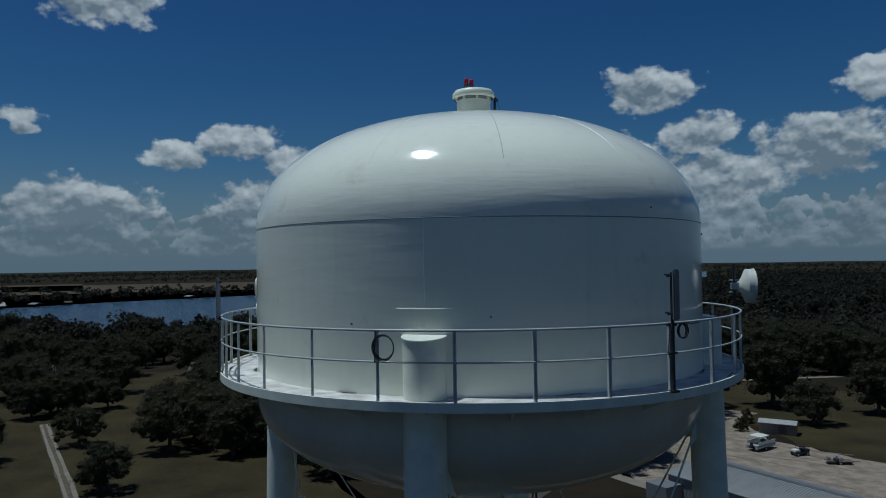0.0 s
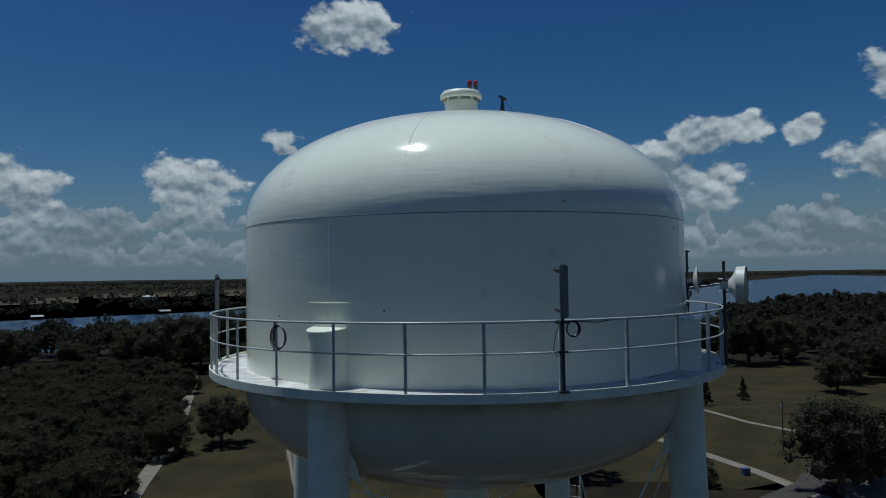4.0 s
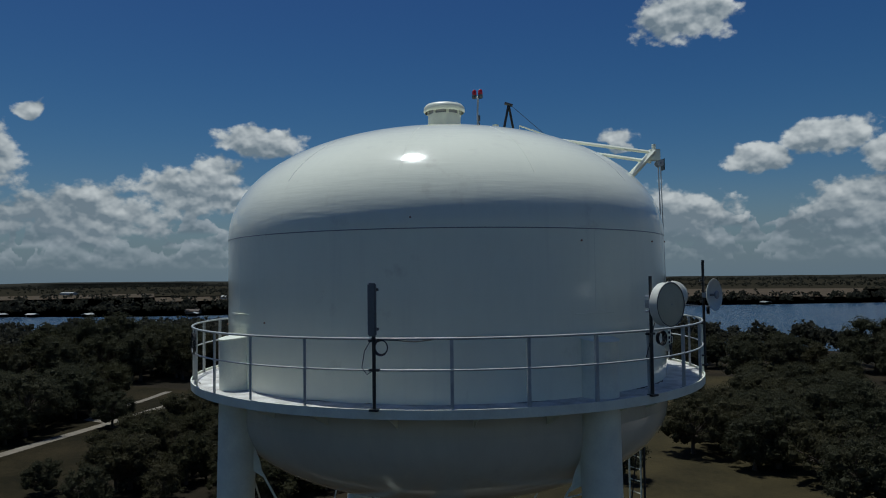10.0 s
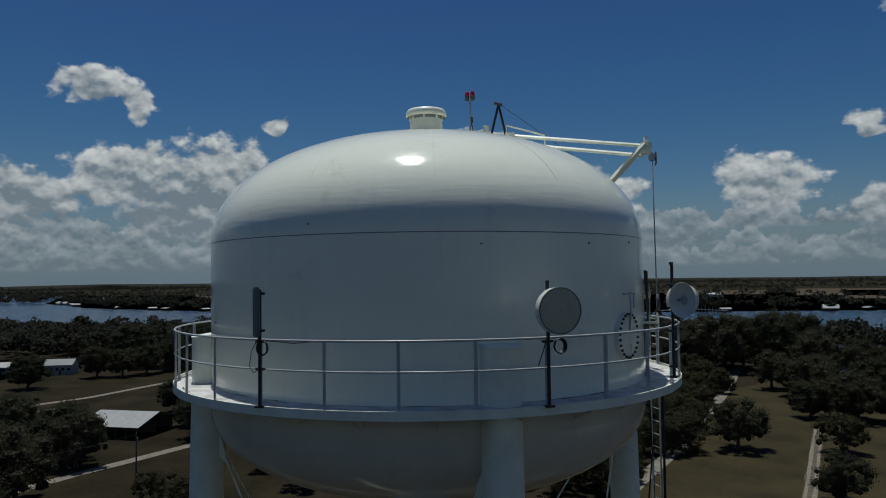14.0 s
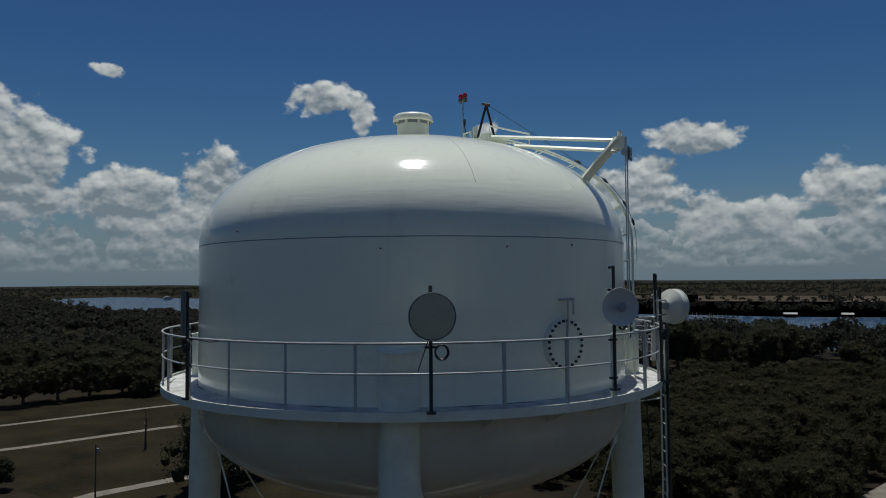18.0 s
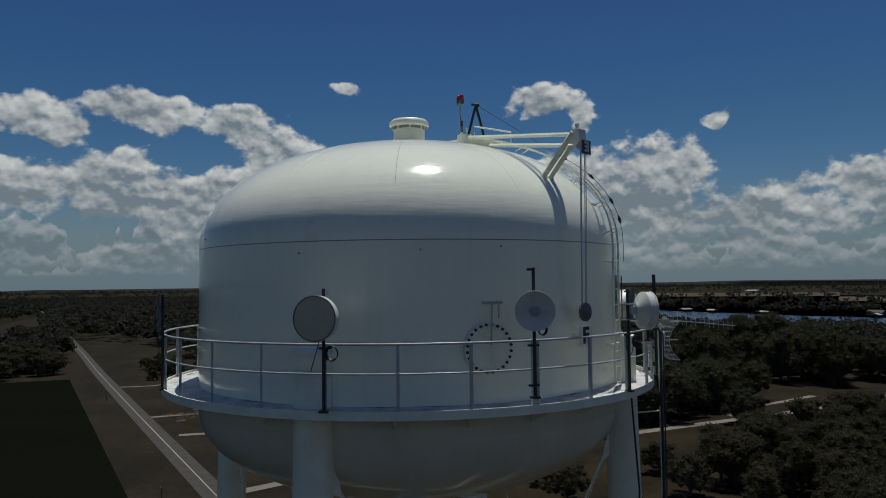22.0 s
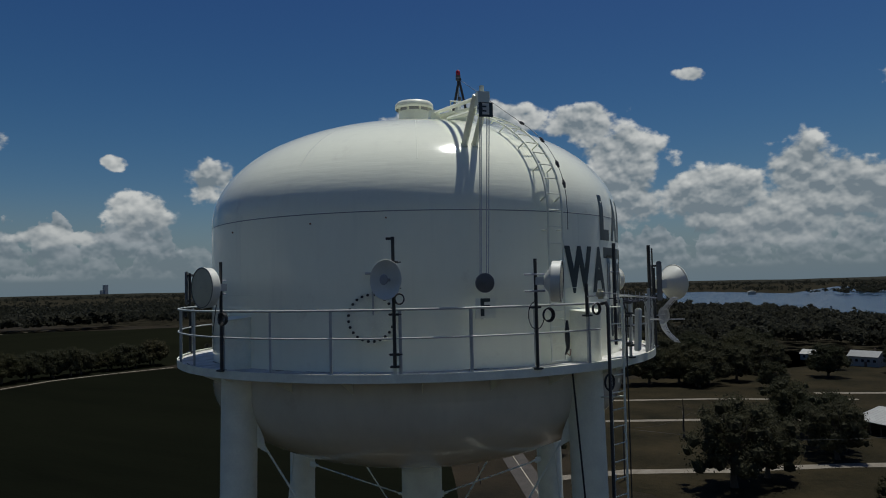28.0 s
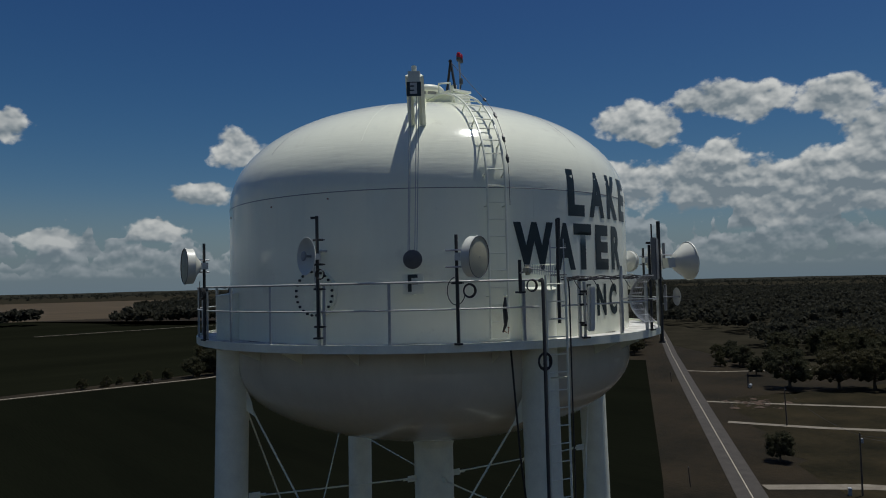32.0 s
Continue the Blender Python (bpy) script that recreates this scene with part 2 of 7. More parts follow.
# ---- materials ----
def mat(name, col, rough=0.5, metal=0.0, vary=0.12, scale=2.0, bump=0.0, bump_scale=30.0, detail=5.0, col2=None, stretch=(1, 1, 1), random=0.0, coat=0.0, spec=0.5):
    m = bpy.data.materials.new(name)
    m.use_nodes = True
    t = m.node_tree
    b = t.nodes["Principled BSDF"]
    b.inputs["Roughness"].default_value, b.inputs["Metallic"].default_value = rough, metal
    b.inputs["Specular IOR Level"].default_value = spec
    b.inputs["Coat Weight"].default_value = coat
    tc = t.nodes.new("ShaderNodeTexCoord")
    mp = t.nodes.new("ShaderNodeMapping")
    mp.inputs["Scale"].default_value = stretch
    t.links.new(tc.outputs["Object"], mp.inputs["Vector"])
    n1 = t.nodes.new("ShaderNodeTexNoise")
    n1.inputs["Scale"].default_value, n1.inputs["Detail"].default_value = scale, detail
    n2 = t.nodes.new("ShaderNodeTexNoise")
    n2.inputs["Scale"].default_value, n2.inputs["Detail"].default_value = scale * 9, 3.0
    t.links.new(mp.outputs[0], n1.inputs["Vector"])
    t.links.new(mp.outputs[0], n2.inputs["Vector"])
    add = t.nodes.new("ShaderNodeMath")
    add.operation = 'MULTIPLY_ADD'
    t.links.new(n2.outputs["Fac"], add.inputs[0])
    add.inputs[1].default_value = 0.4
    t.links.new(n1.outputs["Fac"], add.inputs[2])
    rng = t.nodes.new("ShaderNodeMapRange")
    t.links.new(add.outputs[0], rng.inputs[0])
    rng.inputs[1].default_value, rng.inputs[2].default_value = 0.45, 0.95
    mix = t.nodes.new("ShaderNodeMix")
    mix.data_type = 'RGBA'
    t.links.new(rng.outputs[0], mix.inputs[0])
    lo = col2 if col2 else tuple(c * (1 - vary) for c in col)
    hi = col if col2 else tuple(c * (1 + vary) for c in col)
    mix.inputs[6].default_value, mix.inputs[7].default_value = (*lo, 1), (*hi, 1)
    out = mix.outputs[2]
    if random:
        oi = t.nodes.new("ShaderNodeObjectInfo")
        hs = t.nodes.new("ShaderNodeHueSaturation")
        r1 = t.nodes.new("ShaderNodeMapRange")
        t.links.new(oi.outputs["Random"], r1.inputs[0])
        r1.inputs[3].default_value, r1.inputs[4].default_value = 1 - random, 1 + random
        t.links.new(r1.outputs[0], hs.inputs["Value"])
        r2 = t.nodes.new("ShaderNodeMapRange")
        t.links.new(oi.outputs["Random"], r2.inputs[0])
        r2.inputs[3].default_value, r2.inputs[4].default_value = 0.515, 0.485
        t.links.new(r2.outputs[0], hs.inputs["Hue"])
        t.links.new(out, hs.inputs["Color"])
        out = hs.outputs[0]
    t.links.new(out, b.inputs["Base Color"])
    if bump:
        nb = t.nodes.new("ShaderNodeTexNoise")
        nb.inputs["Scale"].default_value, nb.inputs["Detail"].default_value = bump_scale, 4.0
        t.links.new(mp.outputs[0], nb.inputs["Vector"])
        bp = t.nodes.new("ShaderNodeBump")
        bp.inputs["Strength"].default_value, bp.inputs["Distance"].default_value = 1.0, bump
        t.links.new(nb.outputs["Fac"], bp.inputs["Height"])
        t.links.new(bp.outputs[0], b.inputs["Normal"])
    return m


def leaf_mat(name, col, col2):
    m = mat(name, col, 0.62, vary=0.3, scale=0.6, col2=col2, random=0.16, spec=0.06)
    t = m.node_tree
    b = t.nodes["Principled BSDF"]
    src = b.inputs["Base Color"].links[0].from_socket
    geo_i = t.nodes.new("ShaderNodeNewGeometry")
    hs = t.nodes.new("ShaderNodeHueSaturation")
    mr = t.nodes.new("ShaderNodeMapRange")
    t.links.new(geo_i.outputs["Random Per Island"], mr.inputs[0])
    mr.inputs[3].default_value, mr.inputs[4].default_value = 0.82, 1.2
    t.links.new(mr.outputs[0], hs.inputs["Value"])
    t.links.new(src, hs.inputs["Color"])
    t.links.new(hs.outputs[0], b.inputs["Base Color"])
    thru = t.nodes.new("ShaderNodeBsdfTranslucent")
    t.links.new(hs.outputs[0], thru.inputs["Color"])
    both = t.nodes.new("ShaderNodeMixShader")
    both.inputs[0].default_value = 0.5
    t.links.new(b.outputs[0], both.inputs[1])
    t.links.new(thru.outputs[0], both.inputs[2])
    t.links.new(both.outputs[0], t.nodes["Material Output"].inputs["Surface"])
    return m


def tank_mat(name, col=(0.93, 0.945, 0.785), col2=(0.87, 0.885, 0.735), rolled=0.0006):
    """White gloss paint on plates that are slightly dished, with faint dirt runs and scuffs."""
    m = mat(name, col, 0.2, vary=0.05, scale=0.7, stretch=(1, 1, 0.35), col2=col2)
    t = m.node_tree
    b = t.nodes["Principled BSDF"]
    tc = t.nodes.new("ShaderNodeTexCoord")
    src = b.inputs["Base Color"].links[0].from_socket
    runs = t.nodes.new("ShaderNodeTexNoise")
    mp = t.nodes.new("ShaderNodeMapping")
    mp.inputs["Scale"].default_value = (4.0, 4.0, 0.22)
    t.links.new(tc.outputs["Object"], mp.inputs["Vector"])
    t.links.new(mp.outputs[0], runs.inputs["Vector"])
    runs.inputs["Scale"].default_value, runs.inputs["Detail"].default_value = 1.0, 6.0
    mr = t.nodes.new("ShaderNodeMapRange")
    mr.inputs[1].default_value, mr.inputs[2].default_value, mr.inputs[4].default_value = 0.58, 0.85, 0.20
    t.links.new(runs.outputs["Fac"], mr.inputs[0])
    mix = t.nodes.new("ShaderNodeMix")
    mix.data_type = 'RGBA'
    t.links.new(mr.outputs[0], mix.inputs[0])
    t.links.new(src, mix.inputs[6])
    mix.inputs[7].default_value = (0.52, 0.51, 0.46, 1)
    t.links.new(mix.outputs[2], b.inputs["Base Color"])
    blot = t.nodes.new("ShaderNodeTexNoise")
    blot.inputs["Scale"].default_value, blot.inputs["Detail"].default_value, blot.inputs["Roughness"].default_value = 1.15, 9.0, 0.68
    t.links.new(tc.outputs["Object"], blot.inputs["Vector"])
    mb = t.nodes.new("ShaderNodeMapRange")
    mb.inputs[1].default_value, mb.inputs[2].default_value, mb.inputs[4].default_value = 0.60, 0.80, 0.42
    t.links.new(blot.outputs["Fac"], mb.inputs[0])
    mixb = t.nodes.new("ShaderNodeMix")
    mixb.data_type = 'RGBA'
    t.links.new(mb.outputs[0], mixb.inputs[0])
    t.links.new(mix.outputs[2], mixb.inputs[6])
    mixb.inputs[7].default_value = (0.36, 0.30, 0.22, 1)
    t.links.new(mixb.outputs[2], b.inputs["Base Color"])
    dents = t.nodes.new("ShaderNodeTexNoise")
    md = t.nodes.new("ShaderNodeMapping")
    md.inputs["Scale"].default_value = (0.7, 0.7, 2.6)
    t.links.new(tc.outputs["Object"], md.inputs["Vector"])
    t.links.new(md.outputs[0], dents.inputs["Vector"])
    dents.inputs["Scale"].default_value, dents.inputs["Detail"].default_value = 1.3, 3.0
    fine = t.nodes.new("ShaderNodeTexNoise")
    t.links.new(tc.outputs["Object"], fine.inputs["Vector"])
    fine.inputs["Scale"].default_value, fine.inputs["Detail"].default_value = 55.0, 2.0
    b1 = t.nodes.new("ShaderNodeBump")
    b1.inputs["Distance"].default_value, b1.inputs["Strength"].default_value = 0.006, 1.0
    t.links.new(dents.outputs["Fac"], b1.inputs["Height"])
    b2 = t.nodes.new("ShaderNodeBump")
    b2.inputs["Distance"].default_value, b2.inputs["Strength"].default_value = 0.0006, 1.0
    t.links.new(fine.outputs["Fac"], b2.inputs["Height"])
    roll = t.nodes.new("ShaderNodeTexNoise")
    mroll = t.nodes.new("ShaderNodeMapping")
    mroll.inputs["Scale"].default_value = (1.1, 1.1, 9.0)
    t.links.new(tc.outputs["Object"], mroll.inputs["Vector"])
    t.links.new(mroll.outputs[0], roll.inputs["Vector"])
    roll.inputs["Scale"].default_value, roll.inputs["Detail"].default_value = 1.6, 2.0
    b3 = t.nodes.new("ShaderNodeBump")
    b3.inputs["Distance"].default_value, b3.inputs["Strength"].default_value = rolled, 1.0
    t.links.new(roll.outputs["Fac"], b3.inputs["Height"])
    t.links.new(b1.outputs[0], b3.inputs["Normal"])
    t.links.new(b3.outputs[0], b2.inputs["Normal"])
    t.links.new(b2.outputs[0], b.inputs["Normal"])
    rr = t.nodes.new("ShaderNodeMapRange")
    t.links.new(runs.outputs["Fac"], rr.inputs[0])
    rr.inputs[3].default_value, rr.inputs[4].default_value = 0.06, 0.15
    t.links.new(rr.outputs[0], b.inputs["Roughness"])
    return m


WHITE = tank_mat("white_tank_paint")
WHITE_ROOF = tank_mat("white_roof_paint", rolled=0.003)
# darker copy of the tank paint: the underside's shade put into the colour
WHITE_SHADED = tank_mat("underside_shaded_white_paint", (0.66, 0.64, 0.54), (0.56, 0.54, 0.46))
STEEL_WHITE = mat("white_painted_steel", (0.80, 0.82, 0.69), 0.4, vary=0.1, scale=3.0, bump=0.001)
FLOOR_WHITE = mat("worn_white_deck_paint", (0.80, 0.79, 0.75), 0.55, scale=3.2, col2=(0.36, 0.34, 0.30), bump=0.003, bump_scale=40)
GRIME = mat("dark_grime", (0.10, 0.095, 0.085), 0.9, scale=9.0, col2=(0.03, 0.028, 0.026), spec=0.1)
# white rail paint, greyed so the colour holds its backlit shade
RAIL = mat("backlit_grey_white_paint", (0.52, 0.54, 0.52), 0.3, scale=5.0, col2=(0.36, 0.37, 0.36), bump=0.001)
SEAM = mat("weld_seam", (0.22, 0.23, 0.23), 0.6, scale=8.0)
RUST = mat("rust_stain", (0.25, 0.13, 0.07), 0.8, scale=6.0)
GALV = mat("galvanised_steel", (0.45, 0.46, 0.47), 0.42, 0.75, scale=9.0)
BLACK = mat("black_painted_steel", (0.022, 0.023, 0.025), 0.45, scale=6.0, vary=0.25)
RUBBER = mat("black_cable", (0.014, 0.014, 0.015), 0.5, scale=12.0)
GAUGE_GREY = mat("dull_grey_disc", (0.11, 0.115, 0.12), 0.5, 0.3, scale=5.0, vary=0.2)
RADOME = mat("beige_radome", (0.54, 0.51, 0.36), 0.65, scale=4.0, vary=0.08)
DISH_WHITE = mat("white_dish", (0.66, 0.66, 0.59), 0.38, scale=4.0, vary=0.07)
PANEL = mat("dull_grey_radome", (0.17, 0.175, 0.175), 0.5, scale=5.0, vary=0.15)
GREY = mat("grey_plastic", (0.32, 0.33, 0.34), 0.5, scale=5.0)
DARKGREY = mat("dark_grey_plastic", (0.07, 0.075, 0.08), 0.5, scale=5.0)
LETTER = mat("dark_green_lettering", (0.018, 0.032, 0.036), 0.4, scale=6.0, vary=0.25)
RED = mat("red_lamp_glass", (0.40, 0.012, 0.014), 0.18, scale=5.0, vary=0.1, coat=0.5)
BARK = mat("bark", (0.075, 0.058, 0.042), 0.9, scale=5.0, vary=0.3, bump=0.03, bump_scale=9, stretch=(1, 1, 0.3))
LEAF = leaf_mat("dark_leaves", (0.070, 0.070, 0.040), (0.050, 0.051, 0.030))
LEAF_OLIVE = leaf_mat("olive_leaves", (0.072, 0.068, 0.035), (0.050, 0.049, 0.026))
# far leaf colour lifted to stand in for distance haze
FARLEAF = leaf_mat("hazed_far_woods_leaves", (0.050, 0.050, 0.036), (0.038, 0.039, 0.029))
LITTER = mat("leaf_litter", (0.034, 0.030, 0.021), 0.95, scale=0.05, col2=(0.018, 0.017, 0.012), detail=9.0, spec=0.0)
GRASS = mat("dry_grass", (0.030, 0.022, 0.0125), 0.95, scale=0.05, col2=(0.0095, 0.0085, 0.005), detail=9.0, bump=0.15, bump_scale=2.0, spec=0.1)
LAWN_DRY = mat("dry_mown_grass", (0.033, 0.026, 0.0135), 0.95, scale=0.08, col2=(0.010, 0.0095, 0.005), detail=9.0, bump=0.1, bump_scale=3.0, spec=0.05)
LAWN = mat("mown_grass", (0.053, 0.042, 0.0185), 0.95, scale=0.09, col2=(0.022, 0.019, 0.009), detail=9.0, bump=0.1, bump_scale=3.0, spec=0.1)
CROP = mat("dark_green_crop", (0.0075, 0.0086, 0.0052), 0.9, scale=0.02, col2=(0.0045, 0.0053, 0.0035), detail=9.0, bump=0.25, bump_scale=1.6, stretch=(1, 0.15, 1), spec=0.0)
CROP_FAR = mat("green_crop", (0.0098, 0.0108, 0.0064), 0.9, scale=0.02, col2=(0.0060, 0.0068, 0.0042), detail=9.0, bump=0.25, bump_scale=1.6, stretch=(0.2, 1, 1), spec=0.0)
TAN = mat("tan_stubble", (0.085, 0.062, 0.038), 0.95, scale=0.012, col2=(0.05, 0.039, 0.025), detail=7.0, spec=0.1)
SAND = mat("pale_gravel", (0.23, 0.205, 0.165), 0.95, scale=0.5, col2=(0.15, 0.13, 0.10), detail=8.0, bump=0.05, bump_scale=6, spec=0.15)
RUT = mat("damp_sand_rut", (0.20, 0.16, 0.115), 0.95, scale=0.8, col2=(0.11, 0.088, 0.06), detail=8.0, bump=0.04, bump_scale=6, spec=0.1)
TRACK_MIX = mat("sandy_grass", (0.15, 0.125, 0.09), 0.95, scale=0.9, col2=(0.05, 0.042, 0.026), detail=9.0, bump=0.06, bump_scale=6, spec=0.1)
YARD = mat("sandy_yard", (0.31, 0.26, 0.20), 0.95, scale=0.45, col2=(0.15, 0.12, 0.088), detail=9.0, bump=0.08, bump_scale=4, spec=0.1)
ASPHALT = mat("worn_asphalt", (0.068, 0.060, 0.052), 0.9, scale=0.4, col2=(0.042, 0.037, 0.032), detail=7.0, bump=0.01, bump_scale=20, spec=0.25)
PAINT = mat("worn_road_paint", (0.55, 0.50, 0.38), 0.8, scale=1.2, col2=(0.30, 0.27, 0.2))
WATER = mat("lake_water", (0.013, 0.032, 0.058), 0.22, scale=0.02, vary=0.25, bump=0.9, bump_scale=0.30, stretch=(1, 1.6, 1))
ROOF_METAL = mat("pale_metal_roof", (0.33, 0.33, 0.31), 0.5, 0.1, scale=0.8, vary=0.12)
ROOF_GREY = mat("grey_corrugated_roof", (0.185, 0.19, 0.185), 0.6, 0.0, scale=0.6, vary=0.12)
WALL_GREY = mat("grey_ribbed_siding", (0.14, 0.15, 0.16), 0.6, scale=0.8, vary=0.12)
ROOF_BROWN = mat("brown_shingle_roof", (0.085, 0.068, 0.055), 0.9, scale=2.0, vary=0.25)
WALL_WHITE = mat("white_siding", (0.38, 0.38, 0.35), 0.7, scale=1.0, vary=0.08)
WALL_BROWN = mat("brown_siding", (0.16, 0.11, 0.075), 0.8, scale=1.5, vary=0.2)
WALL_TAN = mat("tan_siding", (0.24, 0.20, 0.15), 0.8, scale=1.0, vary=0.12)
GLASS = mat("dark_window_glass", (0.02, 0.024, 0.03), 0.08, scale=1.0)
WOOD = mat("weathered_pole_wood", (0.11, 0.085, 0.062), 0.9, scale=3.0, vary=0.25, stretch=(1, 1, 0.15))
BLUE = mat("blue_plastic", (0.03, 0.05, 0.16), 0.5, scale=3.0)
CARPAINT = mat("silver_car_paint", (0.50, 0.52, 0.54), 0.25, 0.5, scale=1.0, vary=0.04, coat=0.6)
BRUSH = mat("burnt_brush_heap", (0.10, 0.062, 0.040), 0.95, scale=0.5, col2=(0.045, 0.032, 0.022), bump=0.2, bump_scale=2)

# ---- mesh helpers ----
def finish(name, bm, material, smooth=None):
    me = bpy.data.meshes.new(name)
    bm.normal_update()
    bm.to_mesh(me)
    bm.free()
    if smooth is not None:
        me.shade_smooth()
        me.set_sharp_from_angle(angle=radians(smooth))
    me.materials.append(material)
    return me


def part(name, bm, material, parent, label="", smooth=None):
    """Links a bmesh as one mesh object under a thing or under a part."""
    ob = new(name, finish(name, bm, material, smooth))
    ob.parent = parent
    return tagged(ob, label) if label else ob


def thing(name, m, label, category, group="", kind=""):
    ob = new(name)
    ob.empty_display_size = 0.2
    ob.matrix_basis = m
    return tagged(ob, label, category, group, kind)


def solo(name, bm, material, label="", category="", group="", kind="", m=None, smooth=None):
    ob = new(name, finish(name, bm, material, smooth))
    if m is not None:
        ob.matrix_basis = m
    return tagged(ob, label, category, group, kind)


def box(bm, c, s, m=None):
    """A box of centre c and size s, turned by m."""
    vs = []
    for x in (-0.5, 0.5):
        for y in (-0.5, 0.5):
            for z in (-0.5, 0.5):
                v = Vector((c[0] + x * s[0], c[1] + y * s[1], c[2] + z * s[2]))
                vs.append(bm.verts.new(m @ v if m else v))
    for f in ((0, 1, 3, 2), (4, 6, 7, 5), (0, 4, 5, 1), (2, 3, 7, 6), (0, 2, 6, 4), (1, 5, 7, 3)):
        bm.faces.new([vs[i] for i in f])
    return bm


def tube(bm, pts, r, n=8, closed=False, caps=True):
    """A round bar along pts; r is one radius or one for each point."""
    pts = [Vector(p) for p in pts]
    k = len(pts)
    rad = r if isinstance(r, (list, tuple)) else [r] * k
    rings, up = [], None
    for i, p in enumerate(pts):
        a, b = pts[i - 1] if (i or closed) else p, pts[(i + 1) % k] if (i < k - 1 or closed) else p
        d = (b - a).normalized()
        if up is None:
            up = Vector((0, 0, 1)) if abs(d.z) < 0.9 else Vector((1, 0, 0))
        u = d.cross(up).normalized()
        w = u.cross(d).normalized()
        up = w
        rings.append([bm.verts.new(p + (u * math.cos(2 * math.pi * j / n) + w * math.sin(2 * math.pi * j / n)) * rad[i]) for j in range(n)])
    for i in range(k if closed else k - 1):
        a, b = rings[i], rings[(i + 1) % k]
        for j in range(n):
            bm.faces.new((a[j], a[(j + 1) % n], b[(j + 1) % n], b[j]))
    if caps and not closed:
        bm.faces.new(rings[0][::-1])
        bm.faces.new(rings[-1])
    return bm


def lathe(bm, prof, n=96, a0=0.0, a1=360.0, m=None):
    full = abs(a1 - a0) >= 359.9
    cols = n if full else n + 1
    rings = []
    for r, z in prof:
        ring = []
        for i in range(cols):
            a = radians(a0 + (a1 - a0) * i / n)
            v = Vector((r * math.cos(a), r * math.sin(a), z))
            ring.append(bm.verts.new(m @ v if m else v))
        rings.append(ring)
    for a, b in zip(rings, rings[1:]):
        for i in range(cols if full else cols - 1):
            bm.faces.new((a[i], a[(i + 1) % cols], b[(i + 1) % cols], b[i]))
    return bm


def bmn():
    return bmesh.new()


def arc(r, z, a0, a1, n):
    return [(r * math.cos(radians(a0 + (a1 - a0) * i / n)), r * math.sin(radians(a0 + (a1 - a0) * i / n)), z) for i in range(n + 1)]


def polar(r, a, z):
    return Vector((r * math.cos(radians(a)), r * math.sin(radians(a)), z))


# ---- the tower ----
R, SEAM_Z, DOME_H, DOME_N, BOWL_Z, BOWL_H, RAIL_R = 4.57, 2.75, 2.375, 2.12, -0.54, 1.90, 5.25


def dome_point(u, off=0.0):
    """Radius and height on the roof for an angle u from the seam (0) to the crown (90), moved out by off."""
    c, s = math.cos(radians(u)), math.sin(radians(u))
    n = Vector((c ** (2 - 2 / DOME_N) / R, s ** (2 - 2 / DOME_N) / DOME_H)).normalized()
    return R * c ** (2 / DOME_N) + n.x * off, SEAM_Z + DOME_H * s ** (2 / DOME_N) + n.y * off


def shell_radius(z):
    if z <= SEAM_Z:
        return R
    return R * max(0.0, 1 - ((z - SEAM_Z) / DOME_H) ** DOME_N) ** (1 / DOME_N)


def roof_z(r):
    return SEAM_Z + DOME_H * max(0.0, 1 - (r / R) ** DOME_N) ** (1 / DOME_N)


TOP = pose(0, 0, ZB)
tower = thing("water_tower", pose(0, 0, 0), "white painted steel water tower on four round legs", "water tower")
body = new("tank")
body.parent, body.matrix_basis = tower, TOP
tagged(body, "glossy white welded steel tank")


def tpart(name, bm, material, label="", smooth=None, parent=None):
    return part(name, bm, material, parent or body, label, smooth)


tpart("roof_dome", lathe(bmn(), [dome_point(u) for u in [0.0, 0.4] + [90 * i / 44 for i in range(1, 44)]] + [(0.02, SEAM_Z + DOME_H)], 144), WHITE_ROOF, "white domed tank roof", 60)
tpart("lower_ring", lathe(bmn(), [(R - 0.003, BOWL_Z), (R - 0.003, -0.3), (R - 0.003, -0.03)], 144), WHITE_SHADED, "white tank ring under the walkway, darkened as shade", 60)
tpart("shell", lathe(bmn(), [(R, -0.028), (R, 0.4), (R, 1.2), (R, 2.0), (R, SEAM_Z)], 144), WHITE, "white cylindrical tank wall", 60)
tpart("bowl", lathe(bmn(), [(0.3, BOWL_Z - BOWL_H * 0.998)] + [(R * math.sin(radians(a)), BOWL_Z - BOWL_H * math.cos(radians(a))) for a in range(6, 91, 3)], 144), WHITE_SHADED, "white rounded tank bottom, darkened as shade", 60)
tpart("weld_seam", lathe(bmn(), [(R - 0.002, SEAM_Z - 0.012), (R + 0.004, SEAM_Z - 0.008), (R + 0.004, SEAM_Z + 0.002), (R - 0.004, SEAM_Z + 0.008)], 144), SEAM, "grey weld line round the tank")
LEG_AZ_SEAM = (-102.3, -13.4, 75.3, 165.0)
for k in range(12):
    a = -86 + 30 * k
    bm = bmn()
    tube(bm, [polar(*((lambda q: (q[0], a, q[1]))(dome_point(u, -0.002)))) for u in range(22, 62, 4)], 0.006, 4)
    tpart("roof_seam", bm, SEAM if k % 3 == 0 else STEEL_WHITE)
for a in LEG_AZ_SEAM:
    tpart("wall_seam", tube(bmn(), [polar(R + 0.0, a, 1.4), polar(R, a, SEAM_Z)], 0.0025, 4), STEEL_WHITE)
    tpart("drip_bar", tube(bmn(), arc(R + 0.004, 1.35, a - 5.5, a + 5.5, 8), 0.006, 5), WHITE)
